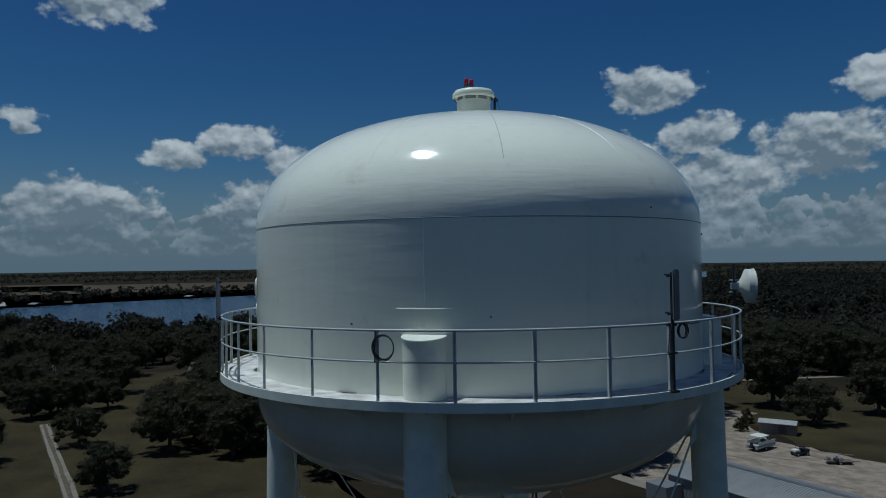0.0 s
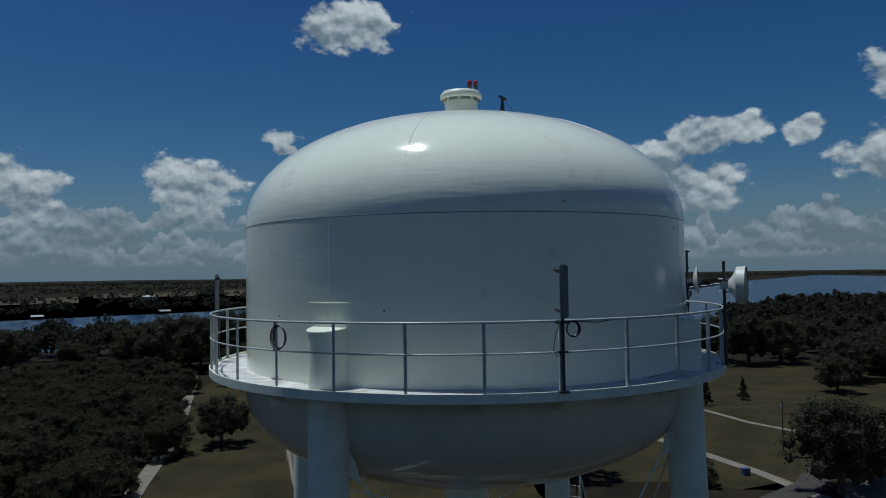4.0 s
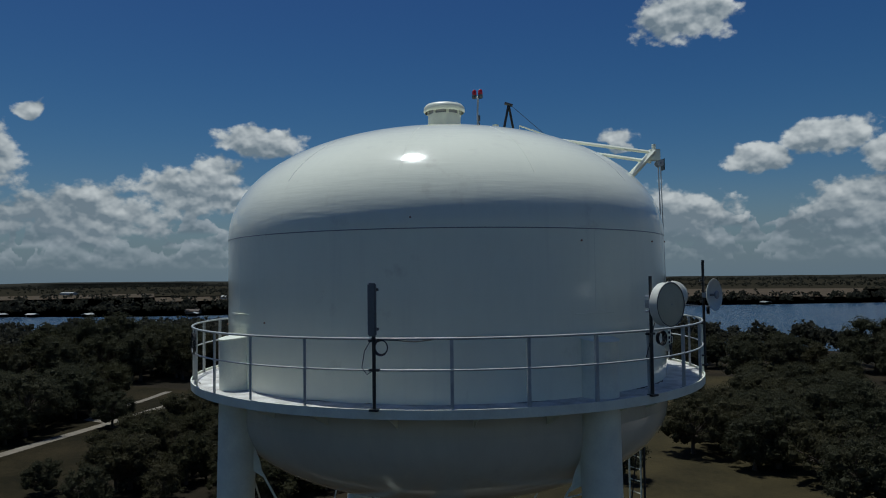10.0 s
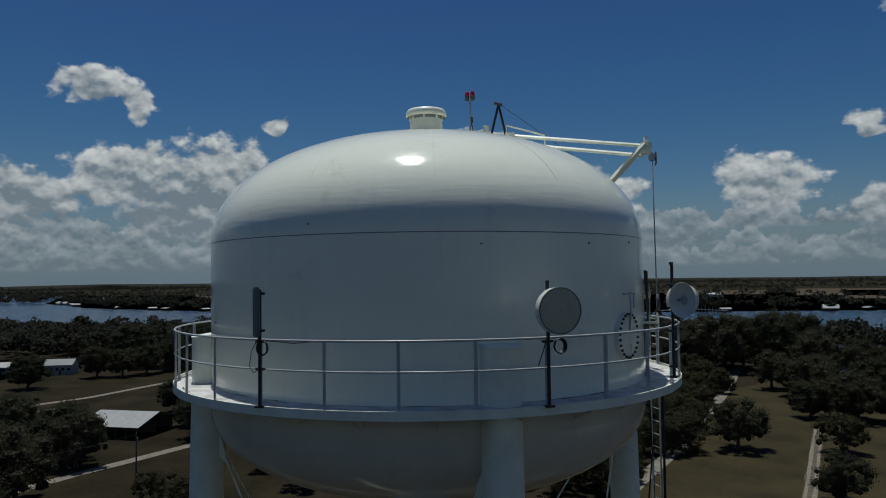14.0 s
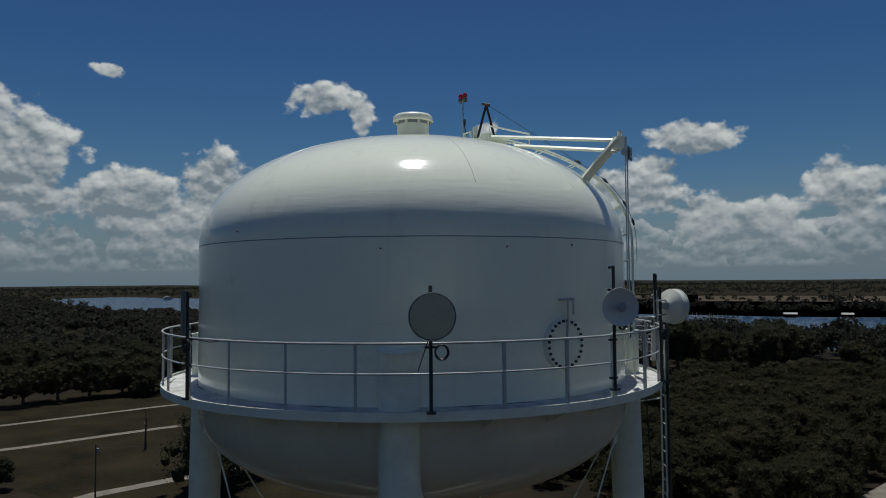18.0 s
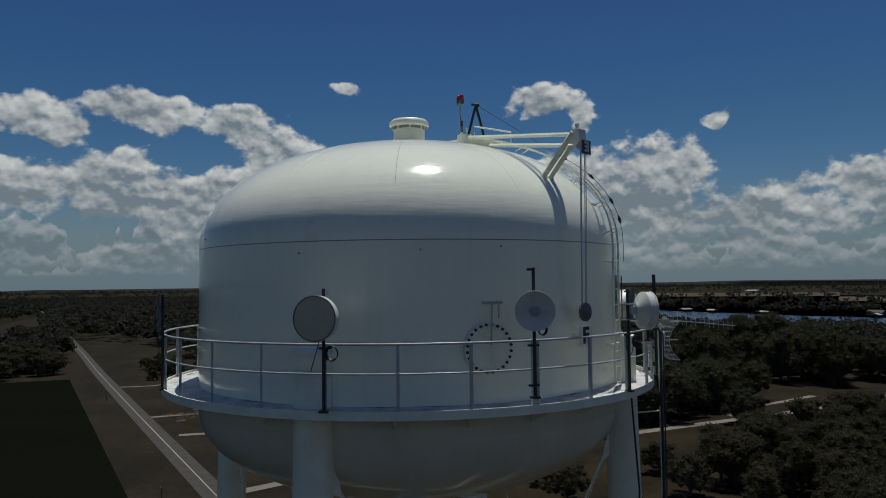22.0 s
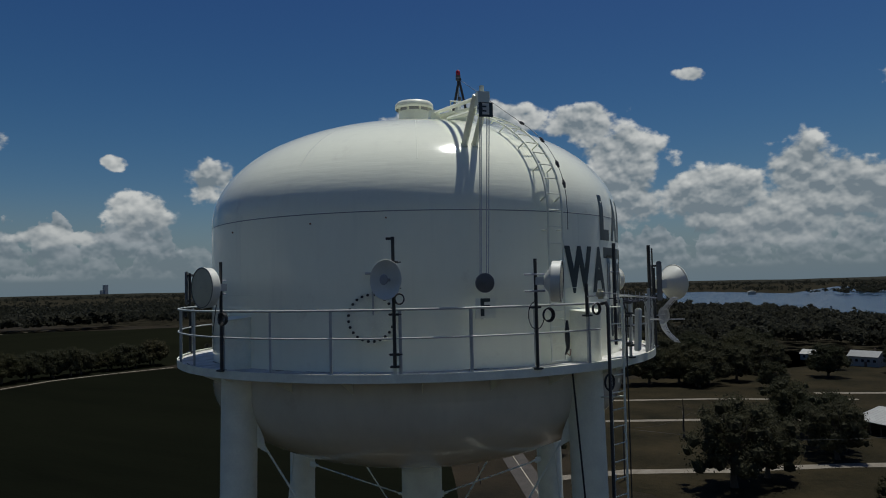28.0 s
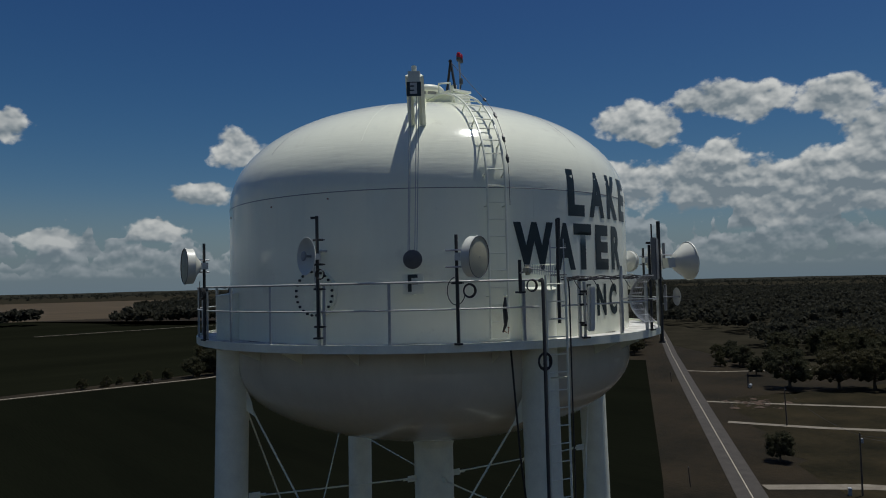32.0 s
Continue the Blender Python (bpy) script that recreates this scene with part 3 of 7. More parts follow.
for a, z in ((-89.5, 1.22), (-53, 2.92), (-17, 2.55), (9.5, 2.58), (27, 2.63), (-118, 1.1)):
    tpart("plug", tube(bmn(), [polar(R, a, z), polar(R + 0.02, a, z)], 0.016, 8), RUST)

# legs, caps and braces
LEG_AZ = (-102.3, -13.4, 75.3, 165.0)
LEAN = 0.022


def leg_at(a, z):
    return polar(4.6 + LEAN * max(0.0, -z), a, z)


for a in LEG_AZ:
    bm = bmn()
    tube(bm, [leg_at(a, -ZB), leg_at(a, -20), leg_at(a, -8), leg_at(a, 0)], 0.335, 28)
    leg = tpart("leg", bm, STEEL_WHITE, "white round steel leg", 40)
    bm = bmn()
    lo, hi = [], []
    for i in range(28):
        w = 2 * math.pi * i / 28
        p = pose(0, 0, 0, 0, 0, a) @ Vector((4.6 + 0.335 * math.cos(w), 0.335 * math.sin(w), 0))
        lo.append(bm.verts.new((p.x, p.y, 0)))
        hi.append(bm.verts.new((p.x, p.y, 0.97 - 0.09 * (1 + math.cos(w)) * 0.5)))
    for i in range(28):
        bm.faces.new((lo[i], lo[(i + 1) % 28], hi[(i + 1) % 28], hi[i]))
    bm.faces.new(hi)
    cap = tpart("leg_cap", bm, STEEL_WHITE, "white leg head with a sloping lid", 40)
    bm = bmn()
    lid_m = pose(0, 0, 0, 0, 0, a) @ Matrix.Translation((4.6, 0, 0.935)) @ pose(0, 0, 0, 0, 7.6, 0)
    lathe(bm, [(0.001, -0.006), (0.352, -0.006), (0.358, 0.0), (0.352, 0.012), (0.001, 0.016)], 28, m=lid_m)
    part("lid", bm, STEEL_WHITE, cap, "", 40)
    tpart("foundation", tube(bmn(), [leg_at(a, -ZB - 0.4), leg_at(a, -ZB + 0.5)], 0.8, 16), YARD, "concrete footing")
    for s in (-1, 1):
        g = leg_at(a, -1.22)
        d = (leg_at(a + s * 89.5, -9.5) - g).normalized()
        side = (leg_at(a + s * 89.5, -1.22) - g).normalized()
        bm = bmn()
        n = d.cross(Vector((0, 0, 1))).cross(d).normalized()
        c0 = g + side * 0.3
        quad = [c0 + Vector((0, 0, 0.28)), c0 + side * 0.15 + Vector((0, 0, -0.08)), c0 + side * 0.21 + Vector((0, 0, -0.36)), c0 + Vector((0, 0, -0.24))]
        th = Vector((-side.y, side.x, 0)) * 0.012
        f = [bm.verts.new(q + th) for q in quad] + [bm.verts.new(q - th) for q in quad]
        bm.faces.new(f[:4])
        bm.faces.new(f[:3:-1])
        for i in range(4):
            bm.faces.new((f[i], f[4 + i], f[4 + (i + 1) % 4], f[(i + 1) % 4]))
        tpart("gusset", bm, STEEL_WHITE)
        tpart("brace_rod", tube(bmn(), [c0 + side * 0.17 + Vector((0, 0, -0.25)), leg_at(a + s * 89.5, -11.5)], 0.02, 6), STEEL_WHITE)
for i, a in enumerate(LEG_AZ):
    b = LEG_AZ[(i + 1) % 4]
    tpart("strut", tube(bmn(), [leg_at(a, -11.6), leg_at(b, -11.6)], 0.11, 10), STEEL_WHITE)
    tpart("riser_rod", tube(bmn(), [polar(4.3, a, -3.3), polar(0.5, a, -3.46)], 0.017, 6), STEEL_WHITE)
    for r, z, rad in ((4.2, -3.3, 1), (0.56, -3.46, -1)):
        tpart("rod_plate", box(bmn(), (r, 0, z), (0.24, 0.02, 0.14), pose(0, 0, 0, 0, 0, a)), STEEL_WHITE)
        tpart("rod_clevis", tube(bmn(), [polar(r - 0.1 * rad, a, z), polar(r - 0.24 * rad, a, z)], 0.032, 6), STEEL_WHITE)
tpart("riser_pipe", tube(bmn(), [(0, 0, -ZB), (0, 0, -2.35)], 0.46, 32), STEEL_WHITE, "white central riser pipe", 40)
tpart("riser_collar", lathe(bmn(), [(0.461, -2.75), (0.50, -2.58), (0.64, -2.46), (0.80, -2.40)], 32), STEEL_WHITE, "", 60)

# balcony
balcony = new("balcony")
balcony.parent, balcony.matrix_basis = tower, TOP
tagged(balcony, "white steel walkway with a pipe railing")
tpart("walkway_floor", lathe(bmn(), [(R - 0.01, 0.0), (5.1, -0.012), (RAIL_R + 0.005, 0.0), (RAIL_R + 0.005, -0.02), (R - 0.01, -0.025)], 144), FLOOR_WHITE, "worn white steel walkway floor", 40, balcony)
tpart("fascia", lathe(bmn(), [(RAIL_R + 0.006, 0.045), (RAIL_R + 0.03, 0.045), (RAIL_R + 0.03, -0.1), (RAIL_R - 0.06, -0.1), (RAIL_R - 0.06, -0.088), (RAIL_R + 0.018, -0.088), (RAIL_R + 0.018, 0.03), (RAIL_R + 0.006, 0.03), (RAIL_R + 0.006, 0.045)], 144), STEEL_WHITE, "white channel edge of the walkway", 30, balcony)
POST_AZ = [-57.9 + 12.6 * k for k in range(-6, 13)] + [105.2, 117.6, 130.5, 143.4, 156.3, 169.2, 182.1, 195.0, 207.0, 216.0]
GATE = (71.2, 76.2)
tpart("top_rail", tube(bmn(), arc(RAIL_R, 1.075, GATE[1], GATE[0] + 360, 150), 0.019, 8), RAIL, "", 60, balcony)
tpart("mid_rail", tube(bmn(), arc(RAIL_R, 0.615, GATE[1], GATE[0] + 360, 150), 0.015, 8), RAIL, "", 60, balcony)
for a in POST_AZ:
    bm = bmn()
    m = pose(0, 0, 0, 0, 0, a)
    box(bm, (RAIL_R, 0.0, 0.53), (0.008, 0.045, 1.06), m)
    box(bm, (RAIL_R - 0.022, -0.024, 0.53), (0.042, 0.008, 1.06), m)
    tpart("post", bm, RAIL, "", None, balcony)
for k in range(24):
    a = 15 * k + 4
    bm = bmn()
    m = pose(0, 0, 0, 0, 0, a)
    vs = [bm.verts.new(m @ Vector(p)) for p in ((R, 0.006, -0.03), (5.2, 0.006, -0.03), (5.2, 0.006, -0.09), (R, 0.006, -0.38), (R, -0.006, -0.03), (5.2, -0.006, -0.03), (5.2, -0.006, -0.09), (R, -0.006, -0.38))]
    for f in ((0, 1, 2, 3), (7, 6, 5, 4), (0, 4, 5, 1), (1, 5, 6, 2), (2, 6, 7, 3)):
        bm.faces.new([vs[i] for i in f])
    tpart("floor_bracket", bm, STEEL_WHITE, "", None, balcony)

# grime washed against the wall and the walkway's lip
grime_rng = random.Random(17)
for k in range(46):
    a0, span = grime_rng.uniform(-180, 180), grime_rng.uniform(1.5, 8.0)
    r0 = grime_rng.choice([4.575, 4.575, 4.60, 5.10, 5.15])
    n = 10
    bm, rows = bmn(), []
    for i in range(n + 1):
        w = grime_rng.uniform(0.015, 0.07) * math.sin(math.pi * (i + 0.15) / (n + 0.3))
        rows.append((bm.verts.new(polar(r0, a0 + span * i / n, 0.006 - 0.014 * max(0.0, r0 - 4.6) / 0.5)), bm.verts.new(polar(r0 + w, a0 + span * i / n, 0.006 - 0.014 * max(0.0, r0 + w - 4.6) / 0.5))))
    for (p, q), (u, v) in zip(rows, rows[1:]):
        bm.faces.new((p, q, v, u))
    tpart("grime_patch", bm, GRIME, "", None, balcony)

# roof vent
vent = new("roof_vent")
vent.parent, vent.matrix_basis = tower, TOP
tagged(vent, "white mushroom roof vent")
vz = 5.36
tpart("vent_neck", lathe(bmn(), [(0.36, vz - 0.31), (0.36, vz + 0.17), (0.34, vz + 0.17), (0.34, vz + 0.29)], 40), STEEL_WHITE, "", 40, vent)
tpart("vent_screen", lathe(bmn(), [(0.347, vz + 0.17), (0.347, vz + 0.29)], 40), GREY, "grey wire screen", 40, vent)
tpart("vent_cap", lathe(bmn(), [(0.43, vz + 0.22), (0.455, vz + 0.25), (0.45, vz + 0.33), (0.4, vz + 0.39), (0.25, vz + 0.425), (0.01, vz + 0.435)], 40), STEEL_WHITE, "", 50, vent)
for k in range(8):
    m = pose(0, 0, 0, 0, 0, 45 * k + 10)
    tpart("vent_bar", box(bmn(), (0.365, 0, vz + 0.23), (0.03, 0.05, 0.14), m), STEEL_WHITE, "", None, vent)

# manway with its ring of bolts
HATCH_AZ, HATCH_Z = 23.6, 0.92
hatch = new("manway")
hatch.parent = tower
hatch.matrix_basis = TOP @ pose(0, 0, 0, 0, 0, HATCH_AZ) @ Matrix.Translation((R, 0, HATCH_Z)) @ pose(0, 0, 0, 0, 90, 0)
tagged(hatch, "round bolted manway cover")
tpart("neck", lathe(bmn(), [(0.44, -0.12), (0.44, 0.045), (0.40, 0.045)], 48), STEEL_WHITE, "", 40, hatch)
tpart("cover", lathe(bmn(), [(0.435, 0.048), (0.435, 0.072), (0.0, 0.074)], 48), STEEL_WHITE, "white round cover plate", 40, hatch)
for k in range(24):
    a = 2 * math.pi * (k + 0.5) / 24
    c = Vector((0.395 * math.cos(a), 0.395 * math.sin(a), 0))
    tpart("bolt", tube(bmn(), [c + Vector((0, 0, 0.07)), c + Vector((0, 0, 0.10))], 0.026, 6), BLACK, "", None, hatch)
bm = bmn()
tube(bm, [(-0.05, 0.04, 0.07), (-0.42, 0.04, 0.11), (-0.72, 0.05, 0.10), (-0.78, 0.16, 0.06)], 0.018, 6)
tube(bm, [(-0.76, 0.16, -0.05), (-0.76, 0.16, 0.12), (-0.50, 0.16, 0.12)], 0.018, 6)
tube(bm, [(-0.76, -0.1, 0.04), (-0.76, 0.26, 0.04)], 0.022, 6)
# takes the greyed rail paint to stand out from the white wall
tpart("davit", bm, RAIL, "white hinge arm of the cover", None, hatch)
tpart("handle", tube(bmn(), [(0.16, 0.02, 0.07), (0.16, 0.02, 0.12), (0.28, 0.02, 0.12), (0.28, 0.02, 0.07)], 0.008, 6), STEEL_WHITE, "", None, hatch)


# ---- lettering on the wall ----
def letter(ch, a0, a1, z0, z1):
    cu = bpy.data.curves.new("letter", 'FONT')
    cu.body, cu.offset, cu.fill_mode = ch, 0.052, 'FRONT'
    ob = new("letter", cu)
    me = bpy.data.meshes.new_from_object(ob.evaluated_get(bpy.context.evaluated_depsgraph_get()))
    bpy.data.objects.remove(ob)
    bm = bmn()
    bm.from_mesh(me)
    bpy.data.meshes.remove(me)
    bmesh.ops.triangulate(bm, faces=bm.faces)
    bmesh.ops.subdivide_edges(bm, edges=bm.edges, cuts=2, use_grid_fill=True)
    x0, x1 = min(v.co.x for v in bm.verts), max(v.co.x for v in bm.verts)
    y0, y1 = min(v.co.y for v in bm.verts), max(v.co.y for v in bm.verts)
    for v in bm.verts:
        a, z = a0 + (a1 - a0) * (v.co.x - x0) / (x1 - x0), z0 + (z1 - z0) * (v.co.y - y0) / (y1 - y0)
        v.co = polar(shell_radius(z) + 0.007, a, z)
    return tpart("letter", bm, LETTER, "", None, words)


words = new("lettering")
words.parent, words.matrix_basis = tower, TOP
tagged(words, "dark green painted words LAKE WATER INC.")
for ch, a0, a1 in (("L", 85.6, 91.6), ("A", 93.6, 100.6), ("K", 102.4, 109.2), ("E", 111.2, 117.2)):
    letter(ch, a0, a1, 2.27, 3.17)
for ch, a0, a1 in (("W", 69.8, 80.6), ("A", 80.9, 87.6), ("T", 87.2, 94.0), ("E", 95.7, 102.2), ("R", 104.2, 110.9)):
    letter(ch, a0, a1, 1.25, 2.13)
for ch, a0, a1, z1 in (("I", 91.4, 93.2, 0.97), ("N", 95.6, 100.2, 0.97), ("C", 102.0, 106.8, 0.97), (".", 108.6, 109.9, 0.46)):
    letter(ch, a0, a1, 0.35, z1)

# ---- ladders ----
wall_ladder = new("wall_ladder")
wall_ladder.parent, wall_ladder.matrix_basis = tower, TOP
tagged(wall_ladder, "white steel ladder curving over the roof")
LAD = (63.5, 66.9)


def along(a, off):
    pts = [polar(R + off, a, z) for z in (0.06, 0.8, 1.6, 2.4, SEAM_Z)]
    pts += [polar(*(lambda q: (q[0], a, q[1]))(dome_point(u, off))) for u in range(5, 71, 4)]
    return pts


def narrow(a_side, p):
    """Keeps the rails parallel, 0.4 m apart, about the middle line of the ladder."""
    mid = radians(sum(LAD) / 2)
    rad = p.x * math.cos(mid) + p.y * math.sin(mid)
    s = 0.17 * a_side
    return Vector((rad * math.cos(mid) - s * math.sin(mid), rad * math.sin(mid) + s * math.cos(mid), p.z))


mid_line = along(sum(LAD) / 2, 0.17)
for s in (-1, 1):
    bm = bmn()
    tube(bm, [narrow(s, p) for p in mid_line], 0.021, 6)
    tpart("side_rail", bm, STEEL_WHITE, "", None, wall_ladder)
dist = 0.0
for p, q in zip(mid_line, mid_line[1:]):
    seg = (q - p).length
    while dist < seg:
        c = p.lerp(q, dist / seg)
        tpart("rung", tube(bmn(), [narrow(-1, c), narrow(1, c)], 0.012, 6), STEEL_WHITE, "", None, wall_ladder)
        dist += 0.3
    dist -= seg
for i in (1, 3, 5, 8, 11, 14, 17):
    c = mid_line[i]
    foot = Vector((c.x * (1 - 0.17 / c.xy.length), c.y * (1 - 0.17 / c.xy.length), c.z - (0.0 if i < 5 else 0.08)))
    for s in (-1, 1):
        tpart("standoff", tube(bmn(), [narrow(s, c), narrow(s, foot)], 0.014, 5), STEEL_WHITE, "", None, wall_ladder)
outer = along(sum(LAD) / 2, 0.27)
tpart("cable", tube(bmn(), [narrow(1.25, p) for p in outer[3:15]] + [Vector((0.60, 1.58, 5.92))], 0.0055, 5), RUBBER, "black safety cable", None, wall_ladder)
for i in (6, 8, 11, 14):
    c, d = narrow(1.25, outer[i]), (outer[i + 1] - outer[i - 1]).normalized()
    tpart("cable_clamp", tube(bmn(), [c - d * 0.07, c + d * 0.02, c + d * 0.09], [0.02, 0.034, 0.012], 6), BLACK, "black cable clamp", None, wall_ladder)
tpart("grab_bar", tube(bmn(), [narrow(-1.0, mid_line[-1]), narrow(-1.0, mid_line[-1]) + Vector((0, 0, 0.24)), narrow(-1.0, mid_line[-4]) + Vector((0, 0, 0.24)), narrow(-1.0, mid_line[-4])], 0.018, 6), STEEL_WHITE, "", None, wall_ladder)

leg_ladder = new("leg_ladder")
leg_ladder.parent, leg_ladder.matrix_basis = tower, TOP
tagged(leg_ladder, "steel access ladder up to the walkway")
gm = pose(0, 0, 0, 0, 0, 73.7)
for s in (-1, 1):
    tpart("side_rail", tube(bmn(), [gm @ Vector((5.42, s * 0.2, 1.15)), gm @ Vector((5.42, s * 0.2, -8)), gm @ Vector((5.75, s * 0.2, -ZB + 2.5))], 0.022, 6), STEEL_WHITE, "", None, leg_ladder)
for k in range(100):
    z = 1.0 - 0.3 * k
    x = 5.42 + (0.33 * (-8 - z) / 24 if z < -8 else 0)
    tpart("rung", tube(bmn(), [gm @ Vector((x, -0.2, z)), gm @ Vector((x, 0.2, z))], 0.011, 5), STEEL_WHITE, "", None, leg_ladder)
for k in range(8):
    z = -0.6 - 3.5 * k
    tpart("standoff", tube(bmn(), [gm @ Vector((5.42 + max(0.0, (-8 - z) * 0.0137), 0.2, z)), leg_at(75.3, z - 0.1)], 0.016, 5), STEEL_WHITE, "", None, leg_ladder)
bm = bmn()
tube(bm, [gm @ Vector(p) for p in ((5.3, -0.24, 1.06), (5.42, -0.27, 1.08), (5.46, -0.28, 1.0), (5.46, -0.28, -8), (5.8, -0.28, -ZB + 1))], 0.03, 8)
tpart("cable", bm, RUBBER, "thick black bundle of cables", 40, leg_ladder)
bm = bmn()
tube(bm, [gm @ Vector(p) for p in ((5.25, 0.6, 1.1), (5.3, 0.32, 1.1), (5.44, 0.24, 1.06), (5.47, 0.24, 0.9), (5.47, 0.24, -8), (5.8, 0.24, -ZB + 1))], 0.013, 8)
tpart("cable", bm, RUBBER, "black cable", 40, leg_ladder)
bm = bmn()
for j in range(3):
    c = polar(5.42, 70.9, -0.3)
    u = Vector((-math.sin(radians(70.9)), math.cos(radians(70.9)), 0))
    tube(bm, [c + u * (0.1 + 0.012 * j) * math.cos(w * 0.4) + Vector((0, 0, (0.12 + 0.012 * j) * math.sin(w * 0.4))) + polar(0.015 * j, 70.9, 0) for w in range(16)], 0.016, 6, closed=True)
tpart("cable_coil", bm, RUBBER, "black coil of spare cable", 40, leg_ladder)
bm = bmn()
tube(bm, [polar(4.95, 66.5, -0.1), polar(5.05, 67.5, -2), polar(4.98, 70, -3.6), polar(5.0, 73.5, -8)], 0.018, 6)
tpart("loose_cable", bm, RUBBER, "thin black hanging cable", None, leg_ladder)

# ---- antennas and gear on the railing; local x points outwards ----
def at_rail(a, r=RAIL_R):
    return TOP @ pose(0, 0, 0, 0, 0, a) @ Matrix.Translation((r, 0, 0))


def coil(parent, c, r, turns, axis=0):
    bm = bmn()
    for j in range(turns):
        rr = r * (1 + 0.06 * j)
        m = Matrix.Translation(c) @ pose(0, 0, 0, 0, 0, axis)
        tube(bm, [m @ Vector((0.02 * j, rr * math.cos(w * 0.35), rr * 1.1 * math.sin(w * 0.35))) for w in range(18)], 0.009, 6, closed=True)
    return part("cable_coil", bm, RUBBER, parent, "black coil of cable")


def clamp(parent, z, y=0.0):
    bm = bmn()
    box(bm, (0.02, y, z), (0.07, 0.16, 0.035))
    tube(bm, [(0.0, y - 0.1, z), (0.0, y + 0.12, z)], 0.01, 5)
    part("clamp", bm, BLACK, parent, "black bolted clamp")


def mast(parent, z0, z1, material=None, r=0.028, y=0.0, x=0.04):
    part("mast", tube(bmn(), [(x, y, z0), (x, y, z1)], r, 10), material or BLACK, parent, "round antenna mast", 40)
    bm = bmn()
    box(bm, (x, y, z0 + 0.02), (0.12, 0.14, 0.03))
    part("foot_plate", bm, BLACK, parent)


def drum_dish(parent, m, r, depth, face, cone=0.2, back=None):
    """A dish with a shroud: m's z axis is the way that it looks."""
    back = back or DISH_WHITE
    bm = lathe(bmn(), [(0.05, -cone - depth), (0.10, -cone - depth), (r * 0.55, -depth - cone * 0.45), (r * 0.97, -depth), (r, -depth + 0.01), (r, -0.02), (r + 0.012, -0.02), (r + 0.012, 0.0), (r - 0.01, 0.0)], 40, m=m)
    part("shroud", bm, back, parent, "white metal shroud", 35)
    bm = lathe(bmn(), [(r - 0.008, -0.006), (r * 0.7, 0.004), (r * 0.3, 0.012), (0.001, 0.014)], 40, m=m)
    part("radome", bm, face, parent, "", 60)
    part("gasket", tube(bmn(), [m @ Vector(((r - 0.004) * math.cos(w * 0.15708), (r - 0.004) * math.sin(w * 0.15708), 0.002)) for w in range(40)], 0.007, 5, closed=True), DARKGREY, parent, "dark rim gasket")
    bm = tube(bmn(), [m @ Vector((0, 0, 0.012)), m @ Vector((0, 0, 0.02))], 0.012, 8)
    part("radome_stud", bm, GREY, parent)
    bm = bmn()
    box(bm, (0, 0, -cone - depth - 0.07), (0.13, 0.16, 0.14), m)
    part("mount_box", bm, GALV, parent, "galvanised mounting box")


def facing(c, a, tilt=0.0):
    """A pose at c whose z axis looks level towards the local azimuth a."""
    return Matrix.Translation(c) @ pose(0, 0, 0, 0, 90 - tilt, a)


def panel_antenna(name, a, label, z0, z1, mast_top, off, wide=0.15, deep=0.09, tilt=0.0, colour=None, side=0.0, group="panel antennas"):
    t = thing(name, at_rail(a), label, "antenna", group)
    mast(t, 0.02, mast_top, RAIL if mast_top < 1.1 else None)
    m = Matrix.Translation((off, side, 0)) @ pose(0, 0, 0, 0, tilt, 0)
    bm = bmn()
    box(bm, (0, 0, (z0 + z1) / 2), (deep, wide, z1 - z0), m)
    bmesh.ops.bevel(bm, geom=bm.edges[:], offset=0.02, segments=2, affect='EDGES')
    part("panel", bm, colour or GREY, t, "", 40)
    for z in (z0 + 0.1, z1 - 0.1):
        bm = bmn()
        tube(bm, [(0.04, 0, z), m @ Vector((0, 0, z))], 0.018, 6)
        box(bm, (0.04, 0, z), (0.09, 0.13, 0.04))
        part("bracket", bm, BLACK, t, "black mounting bracket")
    clamp(t, 1.05)
    clamp(t, 0.62)
    return t


ant = panel_antenna("panel_antenna", -57.8, "grey panel antenna on a black mast at the railing", 1.12, 1.90, 1.86, 0.115, wide=0.13, deep=0.06, colour=PANEL)
coil(ant, Vector((0.1, 0.13, 0.96)), 0.095, 3)
for z in (1.82, 1.24):
    part("stub_arm", tube(bmn(), [(0.04, 0.0, z), (-0.02, -0.10, z)], 0.014, 6), BLACK, ant)
part("cable", tube(bmn(), [(0.05, -0.02, 1.1), (0.09, -0.13, 0.9), (0.09, -0.17, 0.66), (0.07, -0.1, 0.56), (0.05, -0.01, 0.62)], 0.007, 5), RUBBER, ant, "thin black cable loop")
part("rail_cable", tube(bmn(), [(0.03, 0.04, 1.07), (-0.07, 0.6, 1.03), (-0.2, 1.2, 1.09), (-0.45, 1.9, 1.085)], 0.008, 5), RUBBER, ant, "black cable along the top rail")
ant = panel_antenna("panel_antenna", -160.0, "pale panel antenna on a black mast by the railing", 0.98, 1.85, 1.82, 0.06, wide=0.13, deep=0.07, colour=GREY)
part("cable", tube(bmn(), [(0.1, 0.0, 1.0), (0.18, 0.1, 0.75), (0.14, 0.14, 0.5), (0.05, 0.03, 0.45)], 0.007, 5), RUBBER, ant)


hang = thing("hanging_cable_coil", at_rail(-108.7), "large black cable coil hung on the railing", "cable coil")
coil(hang, Vector((0.03, 0.15, 0.83)), 0.155, 3)
part("tie", tube(bmn(), [(0.0, 0.0, 1.07), (0.02, 0.0, 0.6)], 0.012, 6), RUBBER, hang, "black cable down the post")

